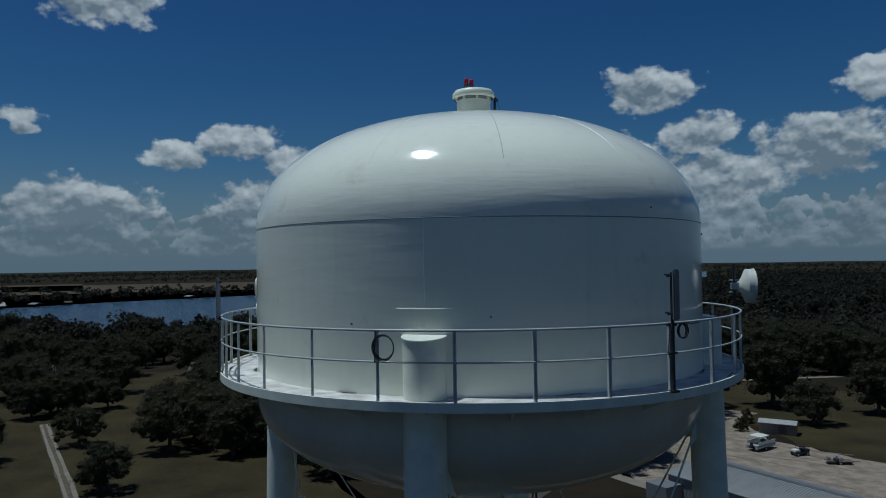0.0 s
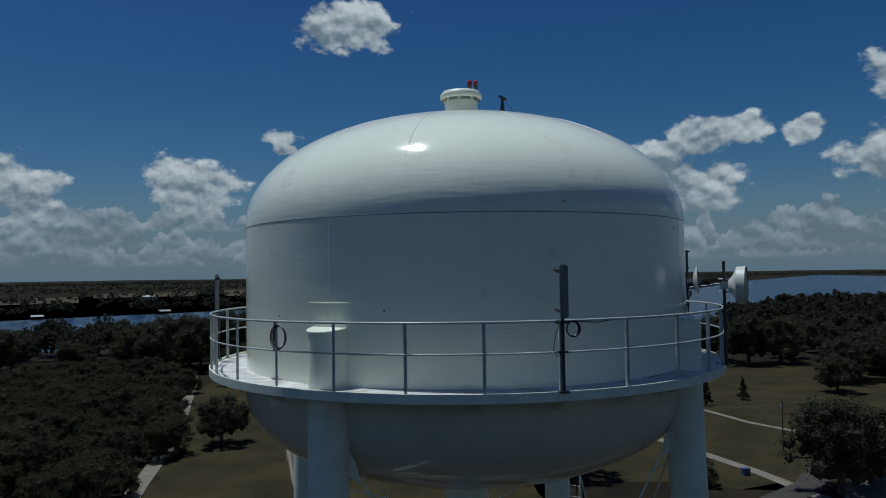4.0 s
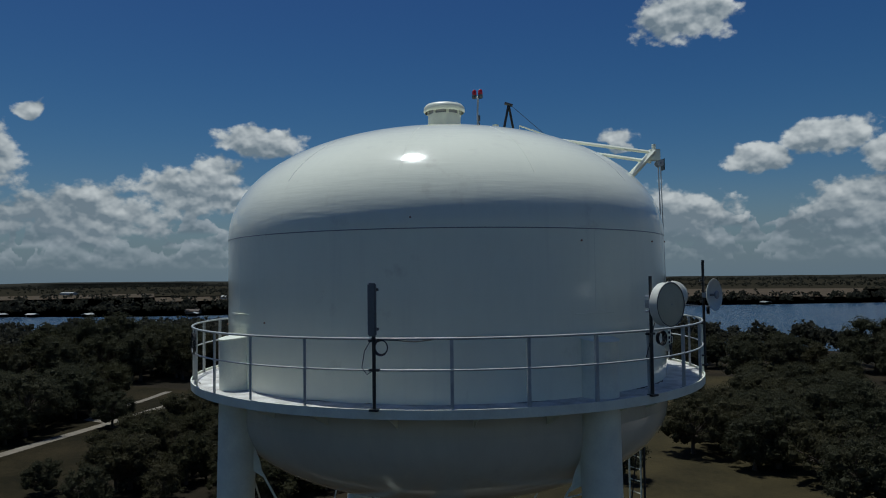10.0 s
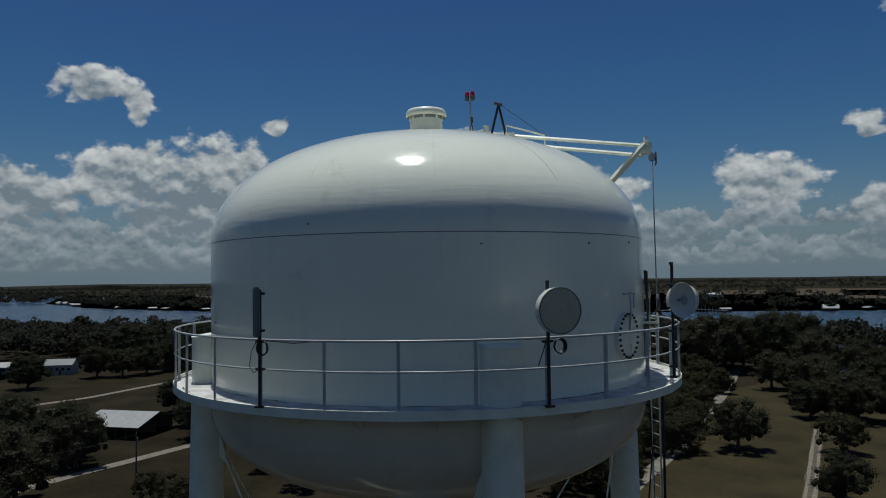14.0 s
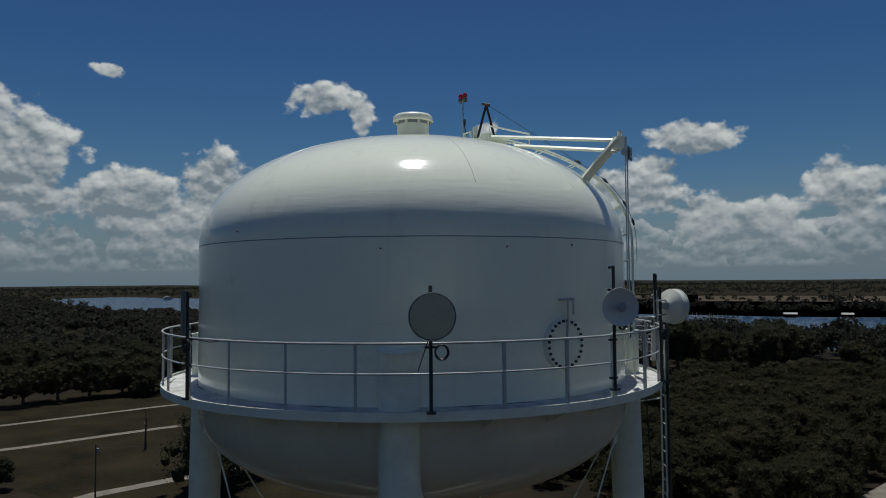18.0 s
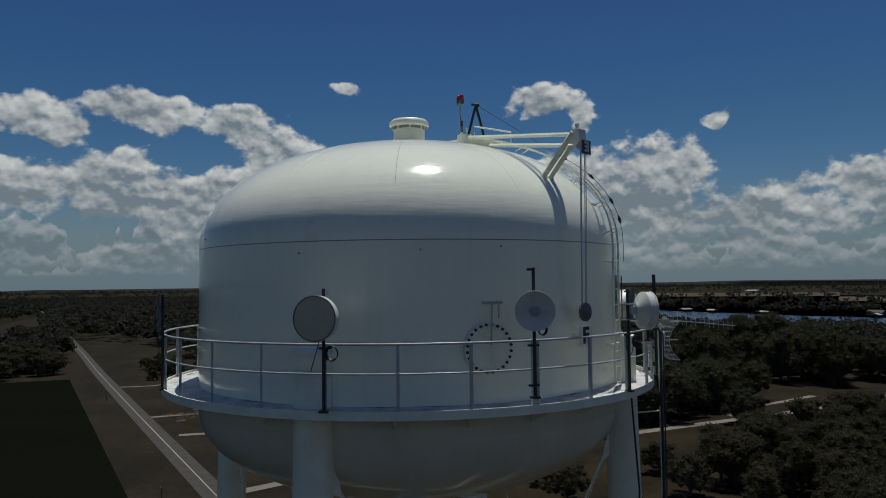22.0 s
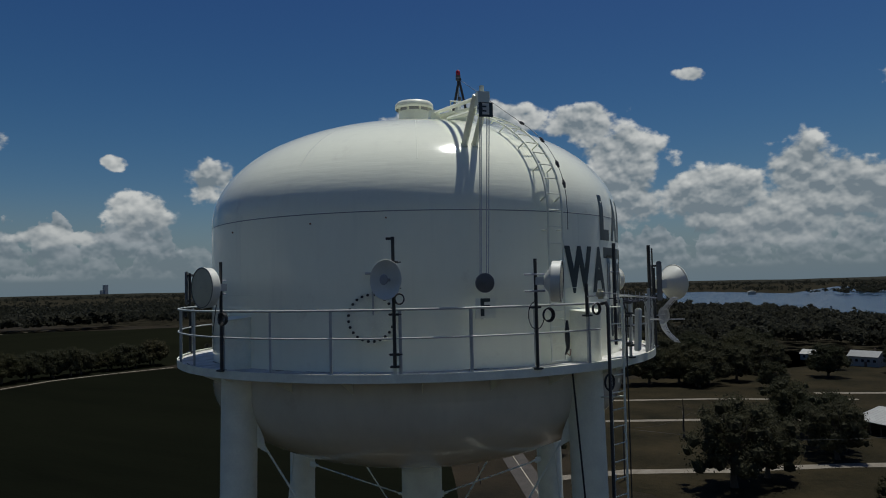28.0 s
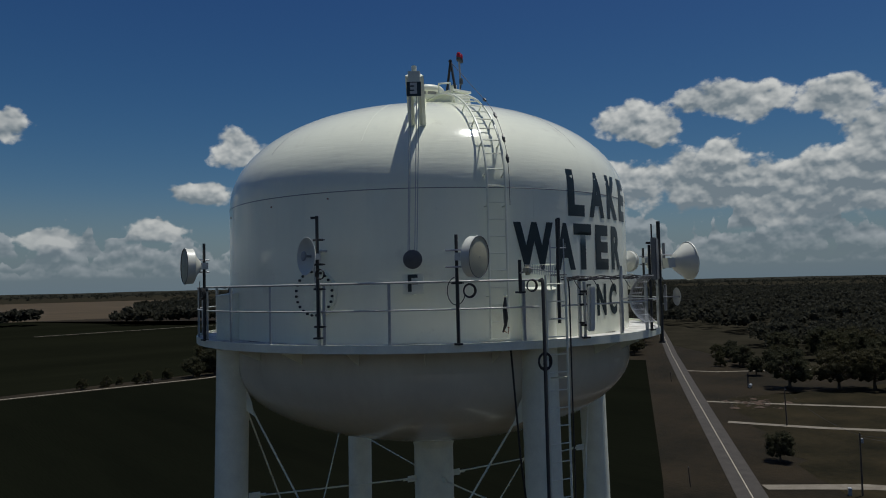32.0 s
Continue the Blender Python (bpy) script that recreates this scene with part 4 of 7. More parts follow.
# solid dishes
dish = thing("dish_antenna", at_rail(-7.6), "round dish antenna with a beige cover on a mast", "dish antenna", "dish antennas")
mast(dish, 0.02, 1.95)
drum_dish(dish, facing((0.42, 0.0, 1.50), -2, 0), 0.345, 0.16, RADOME, 0.14)
clamp(dish, 1.02)
for z in (1.62, 1.38):
    part("bracket", tube(bmn(), [(-0.06, 0.0, z), (0.14, 0.0, z)], 0.018, 6), GALV, dish, "galvanised bracket arm")
coil(dish, Vector((0.08, 0.16, 0.95)), 0.09, 4)
part("cable", tube(bmn(), [(0.12, -0.02, 1.2), (0.1, -0.12, 0.9), (0.08, -0.2, 0.66)], 0.008, 5), RUBBER, dish)

dish = thing("dish_antenna", at_rail(29.3), "thin white dish antenna on a tall black mast", "dish antenna", "dish antennas")
mast(dish, 0.15, 2.25, x=0.05)
part("mast_arm", box(bmn(), (0.05, -0.06, 2.22), (0.045, 0.10, 0.04)), BLACK, dish)
fm = facing((0.25, -0.10, 1.56), -32, 2)
part("reflector", lathe(bmn(), [(0.04, -0.10), (0.16, -0.085), (0.26, -0.045), (0.315, 0.0), (0.322, 0.004), (0.316, 0.008), (0.255, -0.035), (0.15, -0.075), (0.03, -0.088)], 40, m=fm), DISH_WHITE, dish, "thin white reflector", 50)
part("feed", lathe(bmn(), [(0.02, -0.09), (0.022, 0.02), (0.075, 0.03), (0.085, 0.05), (0.07, 0.065), (0.001, 0.07)], 20, m=fm), GREY, dish, "grey feed at the centre", 40)
part("bracket", box(bmn(), (0, 0, -0.16), (0.1, 0.14, 0.14), fm), GALV, dish)
for z in (1.84, 1.42, 1.0, 0.36):
    clamp(dish, z)
part("rail_bar", box(bmn(), (0.0, 0, 0.55), (0.05, 0.06, 1.1)), STEEL_WHITE, dish)
coil(dish, Vector((0.12, 0.1, 1.25)), 0.07, 3)

dish = thing("dish_antenna", at_rail(55.3), "white drum dish antenna turned along the railing", "dish antenna", "dish antennas")
mast(dish, 0.02, 1.86)
drum_dish(dish, facing((0.30, 0.34, 1.47), 52, -3), 0.34, 0.16, RADOME, 0.12)
for z in (1.60, 1.32):
    part("bracket", tube(bmn(), [(-0.02, -0.18, z), (0.06, 0.0, z), (0.14, 0.12, z)], 0.018, 6), GALV, dish, "galvanised bracket arm")
clamp(dish, 1.05)
coil(dish, Vector((0.06, 0.2, 0.92)), 0.09, 4)
part("cable", tube(bmn(), [(0.07, -0.02 + 0.15 * math.cos(radians(a)), 0.92 + 0.23 * math.sin(radians(a))) for a in range(100, 345, 15)], 0.008, 5), RUBBER, dish, "thin black cable loop")

dish = thing("dish_antenna", at_rail(116.5), "large white conical dish antenna on a black mast", "dish antenna", "dish antennas")
mast(dish, -0.3, 2.25, r=0.04)
hm = facing((0.60, 0.10, 1.40), 36, 4)
part("horn", lathe(bmn(), [(0.07, -0.36), (0.12, -0.35), (0.20, -0.27), (0.36, -0.05), (0.385, 0.0), (0.402, 0.0), (0.404, 0.02), (0.38, 0.025)], 40, m=hm), DISH_WHITE, dish, "white conical reflector", 40)
part("radome", lathe(bmn(), [(0.382, 0.02), (0.2, 0.03), (0.001, 0.036)], 40, m=hm), RADOME, dish, "pale front cover", 50)
part("radio_box", box(bmn(), (0, 0, -0.43), (0.2, 0.22, 0.16), hm), DISH_WHITE, dish, "white radio housing")
for z in (1.55, 1.3):
    part("bracket", tube(bmn(), [(0.04, 0, z), (0.3, 0.0, z - 0.02)], 0.02, 6), GALV, dish)
small = facing((0.36, 0.10, 0.66), -150, 0)
part("small_dish", lathe(bmn(), [(0.03, -0.06), (0.12, -0.04), (0.185, 0.0), (0.19, 0.005), (0.12, -0.03), (0.02, -0.05)], 28, m=small), GREY, dish, "small grey mesh dish", 50)
part("small_arm", tube(bmn(), [(0.04, 0, 0.66), (0.40, 0.11, 0.66)], 0.014, 6), GALV, dish)
clamp(dish, 1.05)
for y, z0, z1, w in ((0.16, 1.25, 1.80, 0.09), (0.14, 0.36, 0.92, 0.11)):
    bm = box(bmn(), (0.12, y, (z0 + z1) / 2), (0.06, w, z1 - z0))
    bmesh.ops.bevel(bm, geom=bm.edges[:], offset=0.015, segments=2, affect='EDGES')
    part("side_panel", bm, GREY, dish, "slim grey side panel", 40)
    part("side_bracket", tube(bmn(), [(0.04, 0, z0 + 0.15), (0.12, y, z0 + 0.15)], 0.014, 6), GALV, dish)
part("jumper_cable", tube(bmn(), [(0.06, 0.02, 1.1), (0.14, 0.05, 0.95), (0.10, -0.05, 0.75), (0.05, 0.0, 0.4)], 0.009, 5), RUBBER, dish)

dish = thing("dish_antenna", at_rail(145.4), "white drum dish antenna beyond the lettering", "dish antenna", "dish antennas")
mast(dish, 0.02, 1.80)
drum_dish(dish, facing((0.39, 0.0, 1.50), 10, 0), 0.31, 0.14, DISH_WHITE, 0.10)
for z in (1.60, 1.40):
    part("bracket", tube(bmn(), [(-0.06, 0.0, z), (0.14, 0.0, z)], 0.018, 6), GALV, dish, "galvanised bracket arm")
clamp(dish, 1.05)

pan = panel_antenna("panel_antenna", 106.3, "tall grey panel antenna on the railing", 1.02, 1.86, 1.72, 0.15, wide=0.19, deep=0.11, colour=PANEL)
part("whip", tube(bmn(), [(0.02, 0.25, 0.9), (0.02, 0.25, 2.15)], 0.016, 8), BLACK, pan, "black whip mast")
pan = panel_antenna("panel_antenna", 81.4, "white panel antenna tilted on a railing post", 0.16, 0.95, 1.02, 0.17, wide=0.13, deep=0.1, tilt=3, colour=DISH_WHITE)
for z in (0.3, 0.8):
    clamp(pan, z)

yagi = thing("yagi_antenna", at_rail(67.2), "long yagi antenna with a beige box on the railing", "antenna")
mast(yagi, 0.85, 1.42, r=0.03)
box_m = Matrix.Translation((0.36, 0.0, 1.24))
bm = box(bmn(), (0, 0, 0), (0.16, 0.15, 0.17), box_m)
bmesh.ops.bevel(bm, geom=bm.edges[:], offset=0.045, segments=3, affect='EDGES')
part("junction_box", bm, RADOME, yagi, "beige box with rounded lid", 50)
part("arm", tube(bmn(), [(0.04, 0, 1.2), (0.3, 0.0, 1.22)], 0.016, 6), GALV, yagi)
BOOM = (Vector((0.36, 0.0, 1.27)), Vector((1.63, -0.13, 1.18)))
part("boom", tube(bmn(), BOOM, 0.009, 6), GALV, yagi, "thin bright boom")
for k in range(15):
    p = BOOM[0].lerp(BOOM[1], (k + 1) / 15.5)
    part("element", tube(bmn(), [p + Vector((0, 0, -0.075)), p + Vector((0, 0, 0.075))], 0.004, 4), GALV, yagi)
coil(yagi, Vector((0.05, 0.2, 0.98)), 0.085, 3)

pole = thing("antenna_pole", at_rail(74.9, 5.34), "slender black pole with cross arms by the ladder", "antenna")
part("pole", tube(bmn(), [(0, 0, 0.32), (0, 0, 2.12)], [0.03, 0.024], 10), BLACK, pole, "", 40)
part("upper_sleeve", tube(bmn(), [(0, 0, 1.25), (-0.02, 0.05, 2.14)], 0.032, 10), BLACK, pole, "", 40)
for z in (1.62, 1.15, 0.4):
    part("cross_arm", tube(bmn(), [(0, -0.16, z), (0, 0.17, z)], 0.012, 6), GALV if z > 1.5 else BLACK, pole)
for s in (-0.14, 0.14):
    part("ladder_horn", tube(bmn(), [(-0.02, s, 0.9), (-0.02, s, 1.78)], 0.012, 6), GALV, pole)

grid = thing("grid_antenna", at_rail(92.0, 5.32), "curved wire grid antenna on a galvanised post", "antenna")
part("post", tube(bmn(), [(0, 0, 0.1), (0, 0, 1.3)], 0.03, 8), GALV, grid, "", 40)
gmx = Matrix.Translation((0.30, 0.0, 0.69)) @ pose(0, 0, 0, 0, 0, 15)
for k in range(13):
    y = -0.3 + 0.05 * k
    bm = bmn()
    tube(bm, [gmx @ Vector((0.25 * (z / 0.42) ** 2 + 0.2 * (y / 0.42) ** 2 - 0.1, y, z)) for z in [-0.42 + 0.07 * j for j in range(13)]], 0.0065, 4)
    part("grid_wire", bm, GALV, grid)
for z in (-0.42, -0.3, -0.2, -0.1, 0.0, 0.1, 0.2, 0.3, 0.42):
    bm = bmn()
    tube(bm, [gmx @ Vector((0.25 * (z / 0.42) ** 2 + 0.2 * (y / 0.42) ** 2 - 0.1, y, z)) for y in [-0.3 + 0.06 * j for j in range(11)]], 0.008, 4)
    part("grid_rib", bm, GALV, grid)
part("feed_arm", tube(bmn(), [gmx @ Vector((-0.1, 0, 0)), gmx @ Vector((0.38, 0, 0))], 0.012, 6), GALV, grid)
part("bracket", tube(bmn(), [(0, 0, 0.69), gmx @ Vector((-0.1, 0, 0))], 0.02, 6), GALV, grid)

for z, r in ((1.52, 0.27), (0.98, 0.2)):
    dish = thing("dish_antenna", at_rail(159.0), "white drum dish antenna on the far railing", "dish antenna", "dish antennas")
    mast(dish, 0.02, 1.85, y=0.1 if z > 1.2 else -0.1)
    drum_dish(dish, facing((0.35, 0.0, z), 20, 0), r, 0.12, DISH_WHITE, 0.12)

# loose cables on the rail near the ladder
tray = thing("rail_cables", at_rail(76.2), "bundle of black cables tied along the top rail", "cables")
for j in range(4):
    pts = [at_rail(76.2).inverted() @ TOP @ polar(RAIL_R + 0.02 + 0.012 * j, a, 1.10 + 0.012 * ((j * 7 + int(a)) % 3) - 0.015 * j) for a in range(76, 116, 2)]
    part("cable", tube(bmn(), pts, 0.011, 5), RUBBER, tray)
for k in range(7):
    p = at_rail(76.2).inverted() @ TOP @ polar(RAIL_R + 0.03, 79 + 5 * k, 1.06)
    part("tail", tube(bmn(), [p, p + Vector((0.02, 0.05, -0.1)), p + Vector((0.0, 0.12, -0.16 - 0.03 * (k % 3)))], 0.007, 5), RUBBER, tray)

# ---- gear on the roof ----
lamp_at = Vector((-0.06, 1.18, roof_z(1.18) + 0.05))
beacon = thing("beacon_light", TOP @ Matrix.Translation(lamp_at), "twin red aircraft warning lamps on a post", "beacon")
part("post", tube(bmn(), [(0.0, 0, -0.1), (0.0, 0, 0.75), (0.02, 0.0, 1.02)], 0.022, 8), GALV, beacon, "", 40)
part("cross_arm", tube(bmn(), [(-0.09, -0.05, 1.04), (0.10, 0.05, 1.04)], 0.02, 6), GALV, beacon)
for s in (-1, 1):
    c = Vector((0.062 * s, 0.035 * s, 1.06))
    lamp = part("lamp", lathe(bmn(), [(0.05, 0.0), (0.053, 0.05), (0.048, 0.1), (0.025, 0.13), (0.001, 0.137)], 18, m=Matrix.Translation(c + Vector((0, 0, 0.03)))), RED, beacon, "red glass lamp", 50)
    part("lamp_base", lathe(bmn(), [(0.04, -0.05), (0.055, -0.03), (0.057, 0.03), (0.04, 0.035)], 18, m=Matrix.Translation(c)), DARKGREY, beacon, "", 40)
part("conduit", tube(bmn(), [(0.0, 0.03, 0.5), (0.05, 0.05, 0.28), (0.03, 0.06, 0.1), (0.1, 0.05, -0.02)], 0.012, 6), RUBBER, beacon)
part("relay_box", box(bmn(), (0.0, 0.03, 0.55), (0.06, 0.06, 0.13)), DARKGREY, beacon)

hood = thing("roof_hatch", TOP @ Matrix.Translation((0.3, 1.25, roof_z(1.3))), "white roof hatch box with a pipe frame", "hatch")
part("curb", box(bmn(), (0.35, 0.1, 0.0), (0.75, 0.75, 0.26), pose(0, 0, 0, 8, 8, 20)), STEEL_WHITE, hood)
part("lid", box(bmn(), (0.36, 0.1, 0.15), (0.84, 0.84, 0.05), pose(0, 0, 0, 8, 8, 20)), STEEL_WHITE, hood)
part("pipe_frame", tube(bmn(), [(-0.12, -0.1, -0.1), (-0.12, -0.1, 0.3), (0.12, -0.02, 0.3), (0.12, -0.02, -0.05)], 0.03, 8), STEEL_WHITE, hood)
part("post", box(bmn(), (0.02, 0.12, 0.18), (0.1, 0.1, 0.5)), STEEL_WHITE, hood)

apex = Vector((0.56, 1.56, 5.93))
rig = thing("cable_trestle", TOP, "dark steel trestle holding the safety cable", "trestle")
for d in ((-0.035, -0.24), (0.035, 0.24)):
    f = Vector((apex.x + d[0], apex.y + d[1], 0))
    f.z = roof_z(f.xy.length)
    part("trestle_leg", tube(bmn(), [f, apex], 0.028, 8), BLACK, rig, "dark blue-black tube", 40)
part("head", tube(bmn(), [apex + Vector((-0.05, -0.08, 0.03)), apex + Vector((0.06, 0.06, -0.02))], 0.036, 8), BLACK, rig)

# ---- water level gauge ----
GA = 48.0
gauge = thing("level_gauge", TOP @ pose(0, 0, 0, 0, 0, GA), "white bracket and cables of a water level gauge", "level gauge")
tip = Vector((4.70, 0, 4.65))
for s, r0, y0, up in ((-1, 1.92, -0.06, 0.12), (1, 2.45, 0.08, 0.03)):
    f = Vector((r0, y0, roof_z(r0) + up))
    part("arm", tube(bmn(), [f, tip + Vector((-0.05, 0.05 * s, 0.05 if s < 0 else -0.14))], 0.040, 4), STEEL_WHITE, gauge, "white square tube")
part("arm_box", box(bmn(), (1.88, -0.06, roof_z(1.88) + 0.06), (0.2, 0.2, 0.22)), STEEL_WHITE, gauge)
for s in (-1, 1):
    f = Vector((3.98, 0.10 * s, roof_z(3.98)))
    part("strut", tube(bmn(), [f, tip + Vector((-0.02, 0.10 * s, 0.08))], 0.062, 4), STEEL_WHITE, gauge, "white slanting strut")
    part("foot", box(bmn(), (f.x, f.y, f.z), (0.14, 0.1, 0.04), Matrix.Translation(f) @ pose(0, 0, 0, 0, 40, 0) @ Matrix.Translation(-f)), STEEL_WHITE, gauge)
part("head_plate", box(bmn(), tip + Vector((0.0, 0, 0.0)), (0.22, 0.21, 0.24)), STEEL_WHITE, gauge)
part("head_pipe", tube(bmn(), [tip + Vector((0, 0, 0.1)), tip + Vector((0, 0, 0.24))], 0.045, 10), STEEL_WHITE, gauge, "", 40)
for s in (-1, 1):
    part("pulley", lathe(bmn(), [(0.02, -0.02), (0.075, -0.02), (0.06, 0.0), (0.075, 0.02), (0.02, 0.02)], 20, m=Matrix.Translation((4.82, 0.09 * s, 4.46)) @ pose(0, 0, 0, 90, 0, 0)), GALV, gauge, "grey pulley")
plate = part("letter_plate", box(bmn(), (4.89, 0.0, 4.43), (0.02, 0.25, 0.25)), LETTER, gauge, "dark plate with a pale letter E")


def flat_letter(ch, parent, c, size, material, mirrored=False):
    cu = bpy.data.curves.new("letter", 'FONT')
    cu.body, cu.extrude, cu.offset, cu.size = ch, 0.004, 0.012, size
    cu.align_x, cu.align_y = 'CENTER', 'CENTER'
    ob = new("letter", cu)
    me = bpy.data.meshes.new_from_object(ob.evaluated_get(bpy.context.evaluated_depsgraph_get()))
    bpy.data.objects.remove(ob)
    me.materials.clear()
    me.materials.append(material)
    ob = new("letter", me)
    ob.parent = parent
    ob.matrix_basis = Matrix.Translation(c) @ pose(0, 0, 0, 90, 0, 90) @ Matrix.Diagonal((-1 if mirrored else 1, 1, 1, 1))
    return ob


flat_letter("E", plate, (4.906, 0.0, 4.43), 0.25, DISH_WHITE, True)
for y in (-0.085, -0.06, 0.045, 0.085):
    part("gauge_wire", tube(bmn(), [(4.82, y, 4.38), (4.84, y * 0.9 - 0.085, 1.60)], 0.009, 5), GALV, gauge, "thin vertical steel cable")
tg = Matrix.Translation((4.86, -0.085, 1.475)) @ pose(0, 0, 0, 0, 90, 0)
part("target_disc", lathe(bmn(), [(0.001, -0.03), (0.16, -0.03), (0.165, -0.02), (0.165, 0.02), (0.15, 0.025), (0.001, 0.03)], 36, m=tg), GAUGE_GREY, gauge, "round grey target disc", 40)
part("guide_bracket", box(bmn(), (4.72, -0.085, 1.05), (0.3, 0.05, 0.05)), STEEL_WHITE, gauge)
fp = part("letter_plate", box(bmn(), (4.86, -0.085, 1.05), (0.02, 0.36, 0.34)), STEEL_WHITE, gauge, "white plate with a dark letter F")
flat_letter("F", fp, (4.873, -0.10, 1.05), 0.40, LETTER)
part("drip_cup", tube(bmn(), [(4.72, -0.085, 0.96), (4.72, -0.085, 0.86)], 0.04, 8), STEEL_WHITE, gauge)

# clutter on the walkway by the ladder
bag = thing("gear_hook", TOP @ pose(0, 0, 0, 0, 0, 65.5) @ Matrix.Translation((4.92, 0, 0)), "black climbing gear hanging on the ladder foot", "climbing gear")
part("strap", tube(bmn(), [(0, 0.02, 0.78), (0.02, 0.0, 0.62), (0.0, 0.02, 0.42), (0.03, 0.0, 0.30), (0.0, -0.04, 0.18)], [0.02, 0.04, 0.045, 0.03, 0.012], 8), BLACK, bag, "", 40)
part("carabiner", tube(bmn(), [(0.02, -0.02, 0.3), (0.04, 0.06, 0.26), (0.02, 0.05, 0.16), (0.02, -0.02, 0.2)], 0.01, 6, closed=True), RUST, bag)

# ---- land ----
def sheet(name, pts, z, material, label="", kind="structure", ragged=0.0):
    bm = bmn()
    if ragged:
        rng, fine = random.Random(int(abs(pts[0][0]) + abs(pts[1][1]))), []
        for (x0, y0), (x1, y1) in zip(pts, pts[1:] + pts[:1]):
            k = max(1, int(math.hypot(x1 - x0, y1 - y0) / (ragged * 2.2)))
            fine += [(x0 + (x1 - x0) * i / k + rng.uniform(-ragged, ragged), y0 + (y1 - y0) * i / k + rng.uniform(-ragged, ragged)) for i in range(k)]
        pts = fine
    f = bm.faces.new([bm.verts.new((x, y, z)) for x, y in pts])
    if f.normal.z < 0 or sum((b[0] - a[0]) * (b[1] + a[1]) for a, b in zip(pts, pts[1:] + pts[:1])) > 0:
        f.normal_flip()
    bmesh.ops.triangulate(bm, faces=bm.faces)
    ob = solo(name, bm, material, label, "ground", kind=kind)
    return ob


def strip(name, pts, width, z, material, label, wobble=0.0, kind="structure", category="road"):
    """A road or track along pts."""
    rng = random.Random(int(abs(pts[0][0]) * 7 + abs(pts[0][1])))
    fine = []
    for (x0, y0), (x1, y1) in zip(pts, pts[1:]):
        k = max(1, int(math.hypot(x1 - x0, y1 - y0) / 6))
        fine += [(x0 + (x1 - x0) * i / k, y0 + (y1 - y0) * i / k) for i in range(k)]
    fine.append(pts[-1])
    bm, rows = bmn(), []
    for i, (x, y) in enumerate(fine):
        a, b = Vector(fine[max(0, i - 1)]), Vector(fine[min(len(fine) - 1, i + 1)])
        d = (b - a).normalized()
        w1, w2 = width / 2 * (1 + rng.uniform(-wobble, wobble)), width / 2 * (1 + rng.uniform(-wobble, wobble))
        rows.append((bm.verts.new((x - d.y * w1, y + d.x * w1, z)), bm.verts.new((x + d.y * w2, y - d.x * w2, z))))
    for (a, b), (c, d) in zip(rows, rows[1:]):
        bm.faces.new((b, d, c, a))
    return solo(name, bm, material, label, category, kind=kind)


def sector(name, a0, a1, r0, r1, z, material, label):
    pts = [(r0 * math.cos(radians(a0 + (a1 - a0) * i / 8)), r0 * math.sin(radians(a0 + (a1 - a0) * i / 8))) for i in range(9)]
    pts += [(r1 * math.cos(radians(a1 - (a1 - a0) * i / 8)), r1 * math.sin(radians(a1 - (a1 - a0) * i / 8))) for i in range(9)]
    return sheet(name, pts, z, material, label)


bm = lathe(bmn(), [(0.01, 0), (60, 0), (300, 0), (1200, 0), (4800, 0)], 72)
solo("ground", bm, GRASS, "dry brownish grass land round the tower", "ground", kind="structure", smooth=30)
LAKE_NEAR = [(-1900, -560), (-1300, -330), (-1020, -235), (-800, -120), (-600, -20), (-470, 60), (-420, 140), (-380, 215), (-300, 270), (-225, 320),
             (-130, 345), (-75, 365), (-35, 420), (20, 560), (95, 760), (215, 830), (420, 1200), (900, 2500)]
LAKE_FAR = [(700, 4300), (160, 2300), (30, 1500), (-95, 1290), (-155, 1045), (-283, 900), (-375, 795), (-425, 705), (-520, 560), (-585, 452),
            (-650, 400), (-735, 300), (-885, 205), (-975, 150), (-1190, 50), (-1375, 40), (-1500, 0), (-2500, 60), (-2800, -150), (-1750, -180), (-2100, -430)]
sheet("lake", LAKE_NEAR + LAKE_FAR, 0.10, WATER, "dark blue rippled lake water", "structure")
sheet("crop_field", [(-85, -49), (-103, -61), (-262, -171), (-239, -216), (-210, -276), (-179, -282), (-158, -284), (-132, -277), (-107, -266), (-34, -266), (150, -240), (160, -60), (20, -10)], 0.05, CROP, "dark green crop field beside the road")
sheet("crop_field", [(-215, -287), (-132, -287), (-34, -277), (60, -277), (260, -700), (-170, -1000), (-260, -690), (-351, -703), (-409, -618), (-457, -590), (-614, -478), (-560, -420), (-400, -300), (-320, -268), (-262, -300)], 0.05, CROP_FAR, "green crop field behind the hedge")
sheet("meadow", [(-85, 20), (-118, -40), (-190, -95), (-330, -40), (-350, 60), (-200, 110), (-130, 40)], 0.03, LAWN_DRY, "mown brownish meadow between the drives", ragged=2.5)
sheet("meadow", [(-52, 40), (-72, 68), (-84, 88), (-103, 121), (-127, 157), (-150, 190), (-150, 225), (-60, 260), (-40, 200), (-25, 120), (0, 60)], 0.03, LAWN, "mown grass under scattered trees", ragged=2.5)
sheet("meadow", [(-40, 110), (-45, 230), (60, 300), (120, 220), (30, 120)], 0.035, LAWN, "mown grass by the lake houses", ragged=2.5)
sheet("meadow", [(63, 175), (68, 128), (77, 112), (112, 104), (135, 160), (112, 186), (96, 205), (70, 215)], 0.04, LAWN, "mown brownish grass behind the yard", ragged=1.5)
